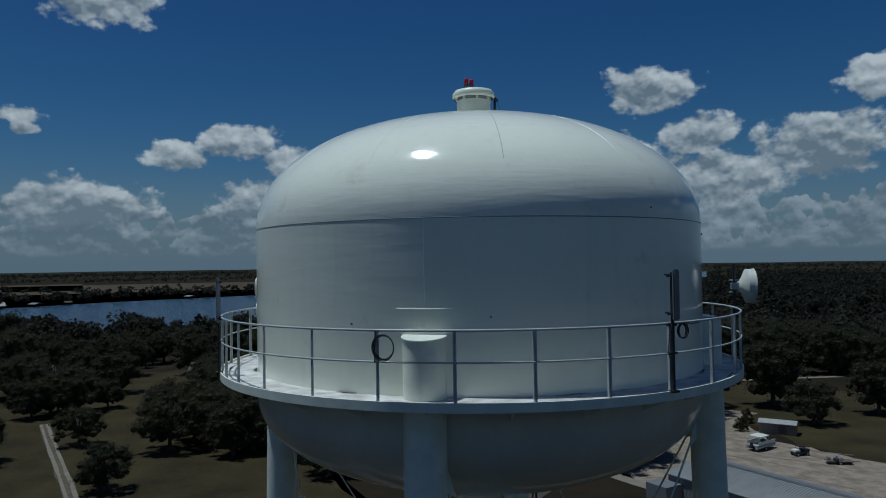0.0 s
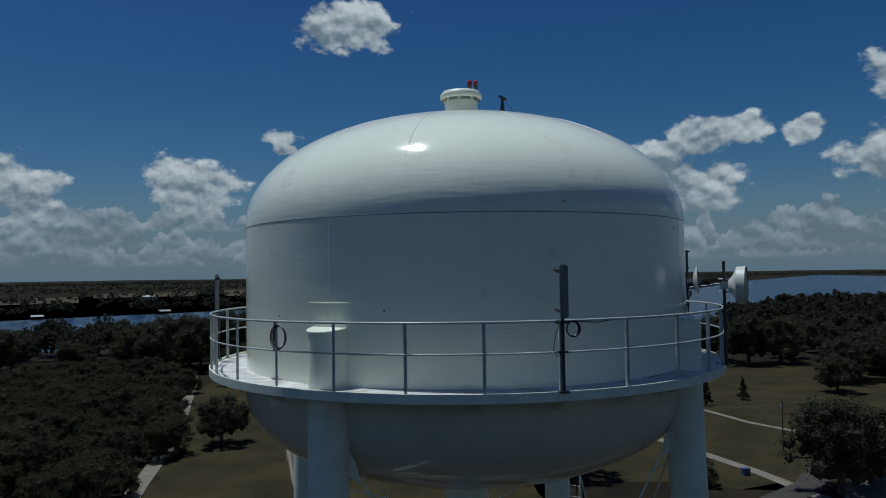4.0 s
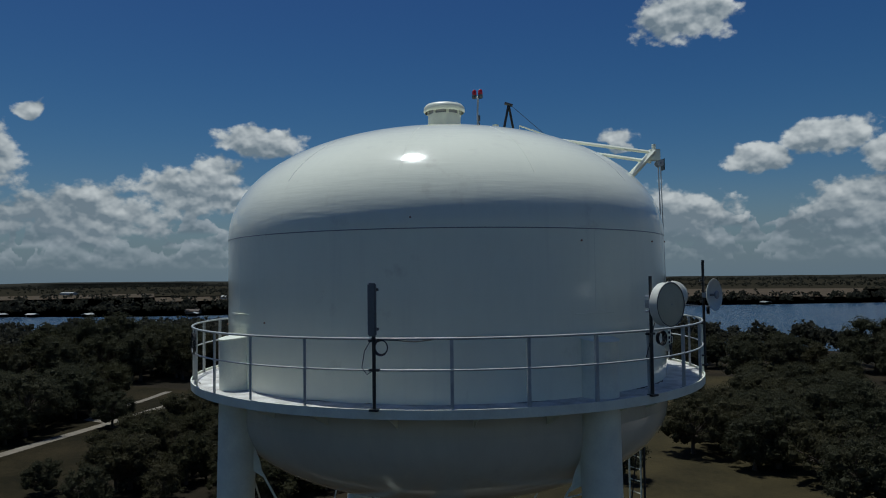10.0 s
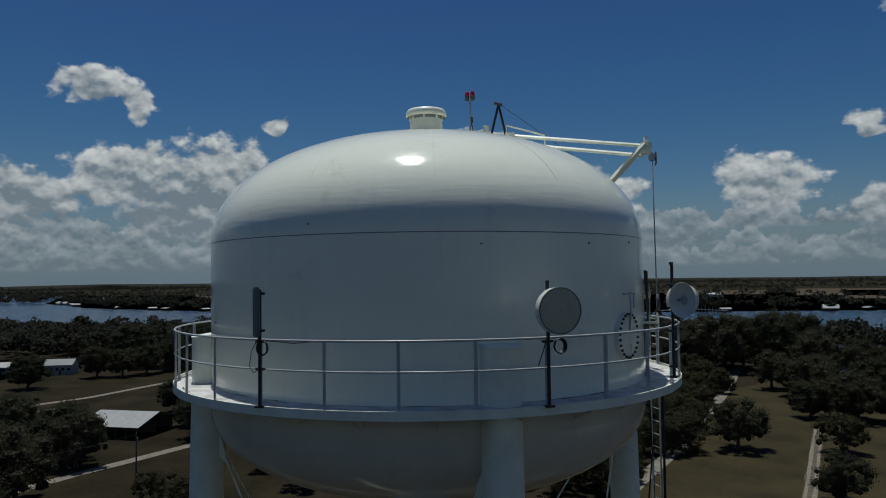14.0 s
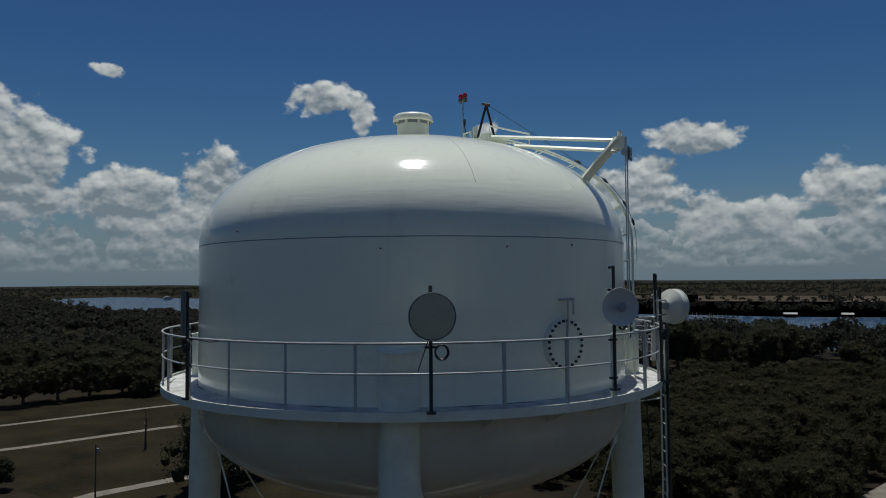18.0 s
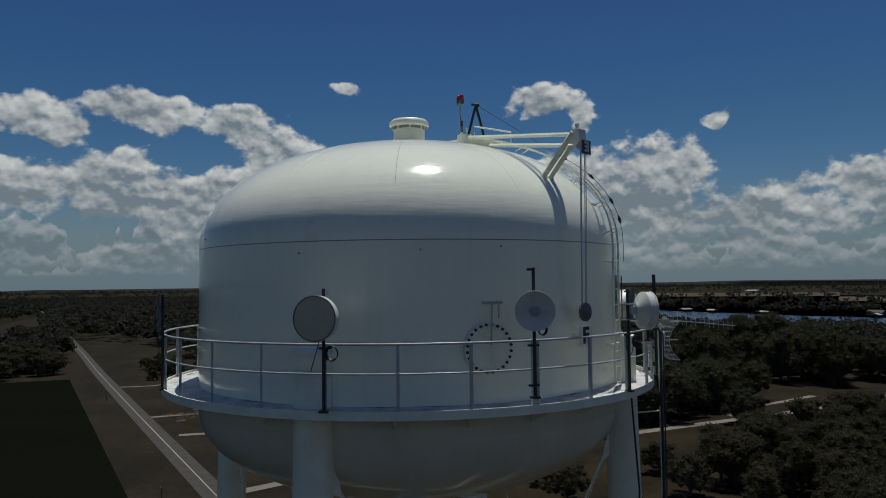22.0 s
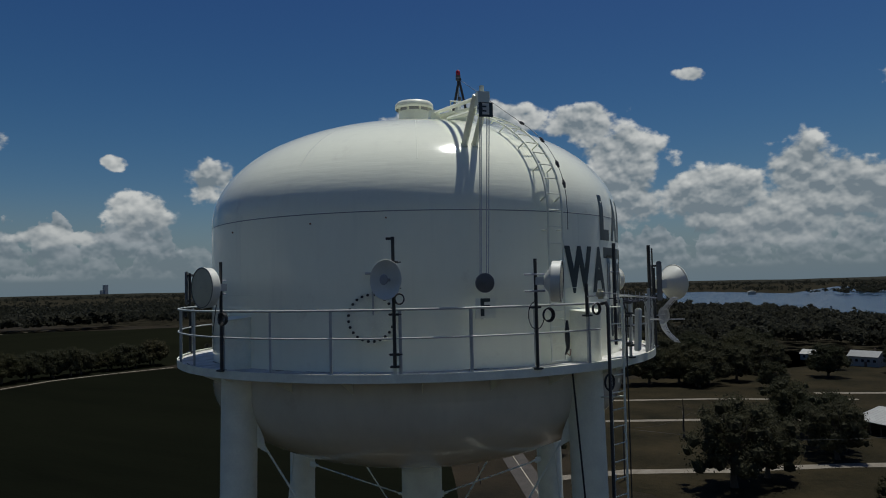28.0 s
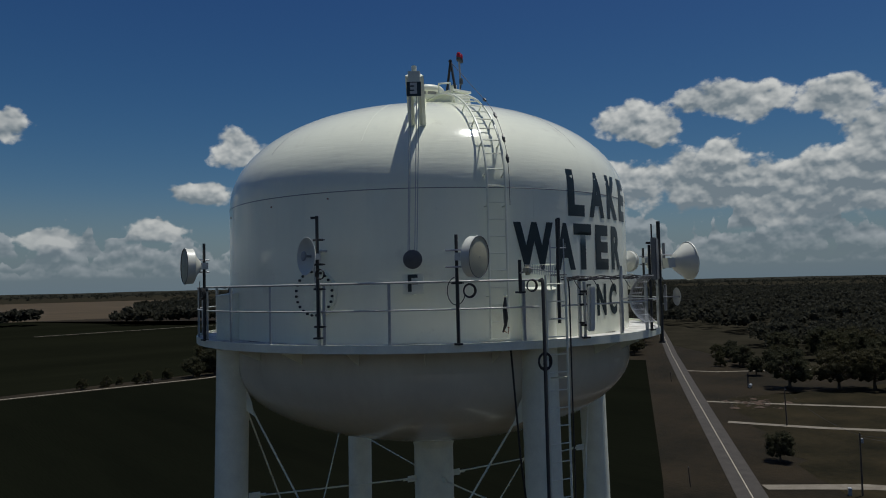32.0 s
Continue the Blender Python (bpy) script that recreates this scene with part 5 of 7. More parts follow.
sheet("yard", [(32, 92), (28, 118), (44, 150), (62, 168), (72, 160), (66, 150), (64, 133), (76, 116), (92, 100), (95, 60), (50, 60)], 0.06, YARD, "bare sandy yard with wheel ruts", ragged=0.9)
rut_rng = random.Random(44)
for k in range(16):
    x0, y0 = 46 + rut_rng.uniform(-8, 20), 128 + rut_rng.uniform(-18, 14)
    bend, ln = rut_rng.uniform(-3, 3), rut_rng.uniform(8, 20)
    strip("wheel_rut", [(x0 + (i / 4) * ln * 0.78, y0 - (i / 4) * ln * 0.62 + bend * (i / 4) * (1 - i / 4) * 4) for i in range(5)], 0.4, 0.064 + 0.001 * k, RUT, "darker wheel rut in the sandy yard", 0.5)
for a0, a1, r0, r1, lab in ((104, 122, 1240, 1900, "tan harvested field"), (135, 148, 1230, 1640, "tan harvested field"), (117, 125, 1420, 2100, "tan harvested field"),
                            (156, 170, 1750, 2250, "pale tan field"), (250, 266, 1000, 2600, "tan ploughed field"), (149, 156, 1350, 1700, "dull tan field"), (127, 134, 1500, 1900, "dull tan field")):
    sector("far_field", a0, a1, r0, r1, 0.12, TAN, lab + " beyond the trees")
ROAD = [(150, 135), (-20, 14), (-105, -46), (-195, -109.4), (-286, -173), (-365, -227), (-620, -404), (-1100, -742)]
strip("road", ROAD, 4.9, 0.09, ASPHALT, "worn two-lane asphalt road")
strip("road_line", ROAD[:7], 0.16, 0.105, PAINT, "worn painted centre line", kind="structure")
strip("road", [(-20, 18), (2, 84), (12, 101), (24, 120), (34, 150), (60, 190)], 5.0, 0.092, ASPHALT, "narrow asphalt lane")
for pts, w, lab in (([(-110, -46), (-122, -34), (-131, -18), (-142, -3), (-167, 38), (-192, 79), (-207, 101), (-240, 140)], 3.4, "pale gravel drive"),
                    ([(-158, -78), (-165, -60), (-180, -33), (-190, -10)], 2.8, "pale gravel drive"),
                    ([(-180, -100), (-187, -87), (-198, -67), (-214, -39), (-230, 0)], 2.4, "pale gravel drive"),
                    ([(-239, -142), (-244, -128), (-267, -109), (-290, -90)], 2.0, "pale gravel drive"),
                    ([(-184, 64), (-191.8, 62), (-201, 71), (-211, 85), (-222, 98)], 2.6, "pale gravel drive"),
                    ([(-238, -12), (-246, 6), (-263, 26), (-290, 60)], 3.0, "pale gravel drive"),
                    ([(-54, 89.5), (-66.6, 109.3), (-80, 130.2), (-97, 157)], 2.3, "pale two-track lane"),
                    ([(-70, 64), (-85, 88), (-105, 123), (-151, 190), (-180, 230)], 3.4, "pale gravel lane between trees"),
                    ([(36, 96), (16, 128), (-8, 158), (-32, 193)], 2.8, "pale gravel drive"),
                    ([(45, 150), (19, 172), (5, 192), (-6, 225)], 1.8, "faint sandy track"),
                    ([(60, 205), (90, 208), (140, 215)], 2.6, "pale gravel drive"),
                    ([(-34, -268.5), (-107, -268.5), (-132, -279.5), (-158, -286.5), (-185, -284.5), (-212, -279)], 2.2, "sandy field track"),
                    ([(-360, -312), (-400, -350), (-480, -420)], 2.5, "sandy field track"),
                    ([(-120, -640), (-260, -660), (-400, -690)], 3.0, "sandy field track")):
    if "two-track" in lab:
        strip("track", pts, w, 0.07, TRACK_MIX, lab, 0.22)
        for off in (-0.7, 0.7):
            strip("wheel_track", [(x + off * 0.85, y + off * 0.5) for x, y in pts], 0.62, 0.08, SAND, "pale wheel track of the lane", 0.45)
    else:
        strip("track", pts, w * 0.92, 0.075, SAND, lab, 0.1)


# ---- trees ----
def crown_mesh(name, seed, leaves, lobes, wide, tall, leaf, material, low=0.32, lift=0.0, cone=False):
    """A crown about 1 m high and wide: lobes set round the limbs, each clad in small bent leaf sprays, with gaps between."""
    rng = np.random.RandomState(seed)
    cen, rad = [], []
    for i in range(lobes):
        a, h = rng.uniform(0, 2 * np.pi), low + (0.92 - low) * (i + rng.uniform()) / lobes
        k = (1 - h) / (1 - low) if cone else np.sqrt(max(0.05, 1 - ((h - low - 0.22) / (0.98 - low - 0.18)) ** 2))
        d = wide * 0.5 * k * rng.uniform(0.25, 0.85)
        cen.append((d * np.cos(a), d * np.sin(a), h * tall + lift))
        rad.append(rng.uniform(0.075, 0.155) * (0.7 if cone else 1.0) * (0.6 + 0.5 * k))
    cen, rad = np.array(cen), np.array(rad)
    pick = rng.choice(lobes, leaves, p=rad ** 2 / (rad ** 2).sum())
    d = rng.normal(size=(leaves, 3))
    d /= np.linalg.norm(d, axis=1, keepdims=True)
    d[:, 2] = np.where(d[:, 2] < -0.4, -d[:, 2], d[:, 2])
    p = cen[pick] + d * (rad[pick] * rng.uniform(0.62, 1.3, leaves))[:, None]
    u = rng.normal(size=(leaves, 3))
    u -= 0.3 * d * (u * d).sum(1, keepdims=True)
    u /= np.linalg.norm(u, axis=1, keepdims=True)
    v = np.cross(u, d + 0.9 * rng.normal(size=(leaves, 3)))
    v /= np.linalg.norm(v, axis=1, keepdims=True)
    s = leaf * rng.uniform(0.6, 1.3, leaves)[:, None]
    tipd = np.cross(u, v)
    verts = np.stack([p - u * s, p + v * s * 0.55 + tipd * s * 0.25, p + u * s, p - v * s * 0.55 + tipd * s * 0.25], 1).reshape(-1, 3)
    faces = [(4 * i, 4 * i + 1, 4 * i + 2, 4 * i + 3) for i in range(leaves)]
    # soft inner masses so that the crown is not hollow
    base = len(verts)
    ico = [(0, 0, 1), (0.894, 0, 0.447), (0.276, 0.851, 0.447), (-0.724, 0.526, 0.447), (-0.724, -0.526, 0.447), (0.276, -0.851, 0.447),
           (0.724, 0.526, -0.447), (-0.276, 0.851, -0.447), (-0.894, 0, -0.447), (-0.276, -0.851, -0.447), (0.724, -0.526, -0.447), (0, 0, -1)]
    tri = [(0, 1, 2), (0, 2, 3), (0, 3, 4), (0, 4, 5), (0, 5, 1), (1, 6, 2), (2, 7, 3), (3, 8, 4), (4, 9, 5), (5, 10, 1),
           (2, 6, 7), (3, 7, 8), (4, 8, 9), (5, 9, 10), (1, 10, 6), (11, 7, 6), (11, 8, 7), (11, 9, 8), (11, 10, 9), (11, 6, 10)]
    extra = []
    for c, r in zip(cen, rad):
        k = base + len(extra)
        extra += [tuple(c + np.array(q) * r * 0.66 * rng.uniform(0.75, 1.1)) for q in ico]
        faces += [tuple(k + i for i in f) for f in tri]
    me = bpy.data.meshes.new(name)
    me.from_pydata([tuple(q) for q in verts] + extra, [], faces)
    me.materials.append(material)
    return me, cen


def trunk_mesh(name, cen, seed, r0=0.035):
    rng = random.Random(seed)
    bm = bmn()
    tube(bm, [(0, 0, -0.02), (0.01, 0.0, 0.12), (rng.uniform(-0.02, 0.02), 0.01, 0.34), (0.0, 0.02, 0.62)], [r0 * 1.5, r0, r0 * 0.8, r0 * 0.35], 7)
    for c in cen[::2]:
        z = rng.uniform(0.2, 0.4)
        m = Vector((c[0] * 0.45, c[1] * 0.45, (z + c[2]) / 2))
        tube(bm, [(0, 0, z), m, Vector(c)], [r0 * 0.55, r0 * 0.35, r0 * 0.1], 5)
    return finish(name, bm, BARK, 60)


KINDS = {}
for kind, args in {"oak": (7000, 74, 1.35, 1.0, 0.017, LEAF), "oak_b": (7000, 80, 1.2, 1.0, 0.0165, LEAF), "oak_c": (6400, 70, 1.45, 1.0, 0.0175, LEAF_OLIVE),
                   "pecan": (5200, 60, 1.1, 1.0, 0.019, LEAF_OLIVE), "young": (2200, 22, 0.75, 1.0, 0.024, LEAF), "fir": (2600, 40, 0.62, 1.0, 0.021, LEAF),
                   "tall": (6000, 60, 0.72, 1.0, 0.0145, LEAF), "bush": (2600, 34, 1.25, 1.0, 0.028, LEAF_OLIVE), "orchard": (4200, 48, 1.35, 1.0, 0.023, LEAF_OLIVE), "orchard_b": (4200, 50, 1.2, 1.0, 0.023, LEAF_OLIVE)}.items():
    low = 0.08 if kind in ("bush", "fir") else 0.16 if kind.startswith("orchard") else 0.36 if kind == "tall" else 0.22
    me, cen = crown_mesh("crown", sum(map(ord, kind)), *args, low=low, cone=kind == "fir")
    KINDS[kind] = (trunk_mesh("trunk", cen, len(kind)), me)
NAMES = {"oak": "tree", "oak_b": "tree", "oak_c": "tree", "pecan": "tree", "tall": "tree", "young": "young_tree", "fir": "young_tree", "bush": "bush", "orchard": "orchard_tree", "orchard_b": "orchard_tree"}
TREE_RNG = random.Random(5)


def tree(x, y, h, kind="oak", label="", group="", wide=1.0):
    tr, cr = KINDS[kind]
    t = new({"lake shore trees": "shore_tree", "field hedge": "hedge_tree", "field corner trees": "hedge_tree"}.get(group, NAMES[kind]))
    t.empty_display_size = 0.3
    t.matrix_basis = Matrix.Translation((x, y, 0)) @ pose(0, 0, 0, 0, 0, TREE_RNG.uniform(0, 360)) @ Matrix.Diagonal((h * wide, h * wide, h, 1))
    tagged(t, label or "dark green broadleaf tree on dry grass", "tree", group)
    for nm, me in (("trunk", tr), ("crown", cr)):
        o = new(nm, me)
        o.parent = t
    return t


for x, y, h, k in ((-57, 131, 11, "oak_c"), (-58, 105, 8, "oak"), (80, 147.5, 9.6, "oak"), (80, 168, 16, "oak_b"), (62, 170, 13, "oak"), (100, 157, 12, "oak_b"), (52, 243, 14, "oak_b"), (59, 252, 15, "oak"), (-99, 199, 12, "oak"), (-90, 237, 13, "oak_b"),
                   (-104, 164, 9, "oak"), (-78, 136, 8, "oak_c"), (-48, 146, 12, "oak"), (-43, 158, 12, "oak_b"), (-91, 121, 10.5, "oak"), (47, 223, 11, "oak"),
                   (28, 117, 15, "oak_b"), (34, 124, 13, "oak"), (51, 150, 15, "oak_b"), (58, 160, 14, "oak"), (-12, 154, 9, "pecan"), 
                   (-24, 150, 9, "pecan"), (-15, 222, 9, "oak"), (4, 304, 17, "oak_b"), (16, 296, 18, "oak"), (28, 285, 19, "oak_b"), (40, 292, 18, "oak")):
    tree(x, y, h, k)
for x, y, h, k in ((-181, 26, 8, "oak"), (-174, 32, 9, "oak_b"), (-112, 204, 12, "oak"), (-228, -79, 12.5, "oak_c"), (-234, -71, 12.5, "oak_c"),
                   (-238, -63, 12.5, "oak"), (-243, -54, 12.5, "oak_c"), (-221, -91, 12.5, "oak"), (-129, -52, 5.6, "oak_b"), (-204, 26, 9, "oak_b"), (-181, 30, 9, "oak"),
                   (-175, 38, 9.5, "oak_b"), (-189, 50, 12, "oak"), (-196, 60, 13, "oak_b"), (-205, 45, 13, "oak"), (-118, 9, 5, "oak_c"), (-127, 31, 6, "oak"), (-129, -11, 12, "oak_b"),
                   (-215, 66, 13, "oak"), (-222, 40, 11, "oak_c"), (-176, 62, 9, "oak")):
    tree(x, y, h, k)
for x, y, h, k, lab in ((-1, 210, 6, "young", ""), (10, 193, 7, "fir", ""), (20, 204, 6.5, "fir", ""), (8, 115, 3.4, "bush", ""), (7, 117, 4.5, "bush", ""), (66, 149, 3.2, "bush", ""), (61.5, 141.5, 3.0, "bush", ""), (63.5, 145, 2.2, "bush", ""), (-45, 139, 3, "bush", "")):
    tree(x, y, h, k, "small round dark green tree on the lawn" if k != "bush" else "low dark bush on the grass")
for i in range(34):
    t = i / 33
    low = t < 0.3
    tree(-60 - 158 * t + TREE_RNG.uniform(-4, 4), (-272 if t < 0.35 else -288) - 6 * t - TREE_RNG.uniform(1, 9), TREE_RNG.uniform(2.5, 4.5) if low else TREE_RNG.uniform(8, 13), "bush" if low else TREE_RNG.choice(["oak_c", "oak_b", "oak"]), "dark hedge tree along the field track", "field hedge")
for i in range(12):
    x = TREE_RNG.uniform(-310, -235)
    tree(x, 0.7 * x + 28 + TREE_RNG.uniform(16, 52), TREE_RNG.uniform(5, 9), TREE_RNG.choice(["oak", "oak_b", "bush", "oak_c"]), "dark tree by the road", "roadside trees")


def inside(x, y, poly):
    hit = False
    for (x0, y0), (x1, y1) in zip(poly, poly[1:] + poly[:1]):
        if (y0 > y) != (y1 > y) and x < (x1 - x0) * (y - y0) / (y1 - y0) + x0:
            hit = not hit
    return hit


def scatter(poly, gap, seed, most=10 ** 6, keep=None):
    rng = random.Random(seed)
    xs, ys = [p[0] for p in poly], [p[1] for p in poly]
    spots = []
    y = min(ys)
    while y < max(ys):
        x = min(xs) + rng.uniform(0, gap)
        while x < max(xs):
            px, py = x + rng.uniform(-0.4, 0.4) * gap, y + rng.uniform(-0.4, 0.4) * gap
            if inside(px, py, poly) and (keep is None or keep(px, py)):
                spots.append((px, py))
            x += gap
        y += gap * 0.87
    rng.shuffle(spots)
    return spots[:most]


for x, y in scatter([(-40, 117), (-32, 124), (-44, 200), (-55, 236), (-78, 212), (-62, 160), (-54, 136)], 9.5, 27):
    tree(x, y, TREE_RNG.uniform(8.5, 12.5), TREE_RNG.choice(["oak", "oak_b", "oak_c"]), "dark green tree in a clump", "tree clumps")
CORNER = [(-266, -174), (-244, -216), (-224, -272), (-262, -297), (-320, -264), (-400, -290), (-470, -310), (-330, -215)]
corner_spots = sorted(scatter(CORNER, 11, 16), key=lambda p: math.hypot(*p))
for x, y in corner_spots[:30]:
    tree(x, y, TREE_RNG.uniform(8, 13), TREE_RNG.choice(["oak", "oak_b", "oak_c"]), "dark tree in the field corner", "field corner trees")
for x, y, h, k in ((-120, -15, 15, "oak_b"), (-158, -3, 12, "oak"), (-170, -12, 12.5, "oak_b"), (-149, -1, 11, "oak_b"), (-164, 27, 12, "oak"),
                   (-177, 31, 14, "oak_b"), (-182, 44, 15, "oak"), (-300, 30, 12, "oak"), (-306, 41, 13, "oak_b"), (-297, 21, 11, "oak"), (-108, 12, 6.5, "oak_c"), (-112, 33, 7, "oak"), (-280, -11, 12, "oak"), (-304, -9, 6, "oak_c"), (-300, 12, 12, "oak_b"),
                   (-270, -48, 13, "oak"), (-258, -38, 12, "oak_b"), (-246, -45, 12, "oak"), (-262, -62, 14, "oak_b"), (-290, -36, 13, "oak"), (-318, -38, 13, "oak"), (-335, -48, 14, "oak_b"),
                   (-14, 116, 11, "oak_c"), (-27, 138, 12, "oak"), (-22, 113, 11, "oak_b"), (-30, 126, 11, "oak_c"), (-8, 153, 12, "pecan"), (-17, 226, 14, "oak"), (-13, 232, 13, "oak_b"), (-36, 224, 12, "oak"),
                   (-45, 300, 20, "oak"), (-36, 306, 19, "oak_b"), (-22, 311, 21, "oak"), (-13, 307, 18, "oak_b"), (-62, 290, 20, "oak"), (-52, 284, 17, "oak_b"), (-48, 262, 15, "oak")):
    tree(x, y, h, k)
ORCHARD = [(-92, 52), (-78, 78), (-92, 104), (-142, 178), (-178, 205), (-212, 182), (-212, 140), (-191, 99), (-158, 67), (-124, 34)]
for x, y in scatter(ORCHARD, 6.3, 11, 288):
    tree(x, y, TREE_RNG.choice([5.4, 6.2, 6.8, 7.4, 8.2, 9.2]) * TREE_RNG.uniform(0.92, 1.08), TREE_RNG.choice(["orchard", "orchard", "orchard_b"]), "dense olive green grove tree", "grove trees", TREE_RNG.uniform(0.9, 1.15))
SHORE = [(-470, 40), (-440, -10), (-378, 4), (-345, 38), (-262, 70), (-240, 130), (-232, 190), (-190, 225), (-150, 235), (-120, 215), (-95, 255), (-60, 250), (-62, 300), (-90, 335), (-140, 320), (-225, 300), (-300, 250), (-370, 200), (-410, 140)]
shore_spots = sorted(scatter(SHORE, 13.5, 12), key=lambda p: math.hypot(*p))
for x, y in shore_spots[:70]:
    tree(x, y, TREE_RNG.uniform(11, 19) * (0.72 if y > -1.55 * x else 1.0), TREE_RNG.choice(["oak", "oak_b", "pecan", "tall"]), "tall dark tree near the lake shore", "lake shore trees", TREE_RNG.uniform(0.8, 1.1))
for a, r, h in ((129.6, 285, 22), (128.4, 298, 21), (127.6, 290, 20), (125.6, 280, 22), (124.6, 296, 23), (123.6, 285, 22), (159.7, 300, 23.5), (161.2, 312, 22), (155.2, 290, 20), (156.6, 305, 19.5),
                (168.6, 330, 19), (170.2, 338, 18), (175.0, 335, 18.5), (148.7, 290, 21), (150.0, 300, 19), (142.3, 290, 18), (140.3, 300, 17.5), (131.3, 290, 17), (122.6, 270, 17), (163.5, 318, 20)):
    tree(r * math.cos(radians(a)), r * math.sin(radians(a)), h, TREE_RNG.choice(["tall", "oak_b", "tall", "oak"]), "very tall dark tree standing above the lake shore", "lake shore trees", TREE_RNG.uniform(0.8, 1.05))
SHORE_B = [(-60, 300), (-20, 270), (-40, 330), (-60, 350)]
for x, y in scatter(SHORE_B, 12, 15) + [(-30, 330), (-22, 342), (-45, 310), (12, 320), (26, 330), (44, 310), (60, 330), (75, 350), (52, 350), (90, 320)]:
    tree(x, y, TREE_RNG.uniform(10, 15), TREE_RNG.choice(["oak", "oak_b"]), "tall dark tree near the lake shore", "lake shore trees")
EAST = [(62, 250), (88, 225), (120, 200), (190, 230), (230, 330), (120, 380), (70, 330)]
east_spots = sorted(scatter(EAST, 13, 13), key=lambda p: math.hypot(*p))
for x, y in east_spots[:22]:
    tree(x, y, TREE_RNG.uniform(11, 16), TREE_RNG.choice(["oak", "oak_b", "oak"]), "tall dark tree at the wood's edge", "wood edge trees")
WEST = [(-262, 30), (-300, -45), (-330, -125), (-440, -190), (-520, -150), (-450, -60), (-380, 10), (-300, 40)]
WEST_NEAR = [(-268, -20), (-272, -70), (-290, -130), (-360, -170), (-430, -130), (-400, -70), (-340, -40)]
west_spots = sorted(scatter(WEST_NEAR, 12.5, 14), key=lambda p: math.hypot(*p))
for x, y in west_spots[:30]:
    tree(x, y, TREE_RNG.uniform(9, 14), TREE_RNG.choice(["oak", "oak_b", "oak_c"]), "dark tree of the western wood", "western wood trees")

CLUMPS = [((-190, 40), 7, 9, 4), ((-212, 58), 16, 12, 7), ((-60, 150), 12, 10, 5), ((-36, 160), 10, 11, 5), ((-100, 175), 14, 10, 6),
          ((-130, 190), 12, 11, 6), ((-245, -40), 16, 9, 6)]
for (cx, cy), spread, h, n in CLUMPS:
    for i in range(n):
        tree(cx + TREE_RNG.gauss(0, spread * 0.5), cy + TREE_RNG.gauss(0, spread * 0.5), h * TREE_RNG.uniform(0.7, 1.2), TREE_RNG.choice(["oak", "oak_b", "oak_c"]), "dark green tree in a clump", "tree clumps")

# dead tree
dead = thing("dead_tree", pose(-156, -32, 0), "bare dead tree with a few broken limbs", "tree")
bm = bmn()
tube(bm, [(0, 0, 0), (0.1, 0, 3), (0.0, 0.1, 6), (0.2, 0, 9)], [0.28, 0.2, 0.13, 0.04], 8)
part("trunk", bm, BARK, dead)
for z, a, ln in ((4.2, 20, 2.2), (5.2, 200, 2.0), (6.2, 110, 1.8), (6.8, 300, 1.6), (7.4, 60, 1.2), (2.6, 190, 2.6)):
    e = polar(ln, a, z + ln * 0.35)
    part("limb", tube(bmn(), [(0.05, 0, z), e * 0.55 + Vector((0, 0, z * 0.45)), e, e + polar(ln * 0.3, a, -0.6)], [0.08, 0.06, 0.04, 0.015], 5), BARK, dead)


# far woods, too many to count, as one mass for each stretch
def woods(name, spots, hmin, hmax, seed, label, sprays=46, material=None, fine=1.0, lobes=7):
    """Many crowns as one mass: each crown is a few uneven lobes of leaf sprays."""
    rng = np.random.RandomState(seed)
    n = len(spots)
    base = np.array(spots)
    h = rng.uniform(hmin, hmax, n)
    wide = h * rng.uniform(0.36, 0.56, n)
    a, q = rng.uniform(0, 2 * np.pi, (n, lobes)), np.sqrt(rng.uniform(0.0, 1.0, (n, lobes)))
    up = 0.40 + 0.46 * rng.uniform(size=(n, lobes)) * (1.15 - q * 0.55)
    lx, ly = base[:, :1] + np.cos(a) * q * wide[:, None] * 0.8, base[:, 1:] + np.sin(a) * q * wide[:, None] * 0.8
    lz, lr = h[:, None] * up, h[:, None] * rng.uniform(0.13, 0.24, (n, lobes))
    k, b = np.repeat(np.arange(n), sprays), rng.randint(0, lobes, n * sprays)
    m = n * sprays
    d = rng.normal(size=(m, 3))
    d /= np.linalg.norm(d, axis=1, keepdims=True)
    d[:, 2] = np.where(d[:, 2] < -0.3, -d[:, 2], d[:, 2])
    p = np.stack([lx[k, b], ly[k, b], lz[k, b]], 1) + d * (lr[k, b] * rng.uniform(0.55, 1.15, m))[:, None]
    u = rng.normal(size=(m, 3))
    u /= np.linalg.norm(u, axis=1, keepdims=True)
    v = np.cross(u, d + 0.8 * rng.normal(size=(m, 3)))
    v /= np.linalg.norm(v, axis=1, keepdims=True)
    s = (h[k] * rng.uniform(0.09, 0.19, m) * fine)[:, None]
    verts = np.stack([p - u * s, p + v * s * 0.7, p + u * s, p - v * s * 0.7], 1).reshape(-1, 3)
    me = bpy.data.meshes.new(name)
    me.from_pydata(verts.tolist(), [], np.arange(4 * m).reshape(-1, 4).tolist())
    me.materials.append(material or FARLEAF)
    return tagged(new(name, me), label, "woods", kind="stuff")


def ring_spots(a0, a1, r0, r1, n, seed, keep=None):
    rng = random.Random(seed)
    out = []
    while len(out) < n:
        a, r = radians(rng.uniform(a0, a1)), math.sqrt(rng.uniform(r0 * r0, r1 * r1))
        x, y = r * math.cos(a), r * math.sin(a)
        if keep is None or keep(x, y, a, r):
            out.append((x, y))
    return out


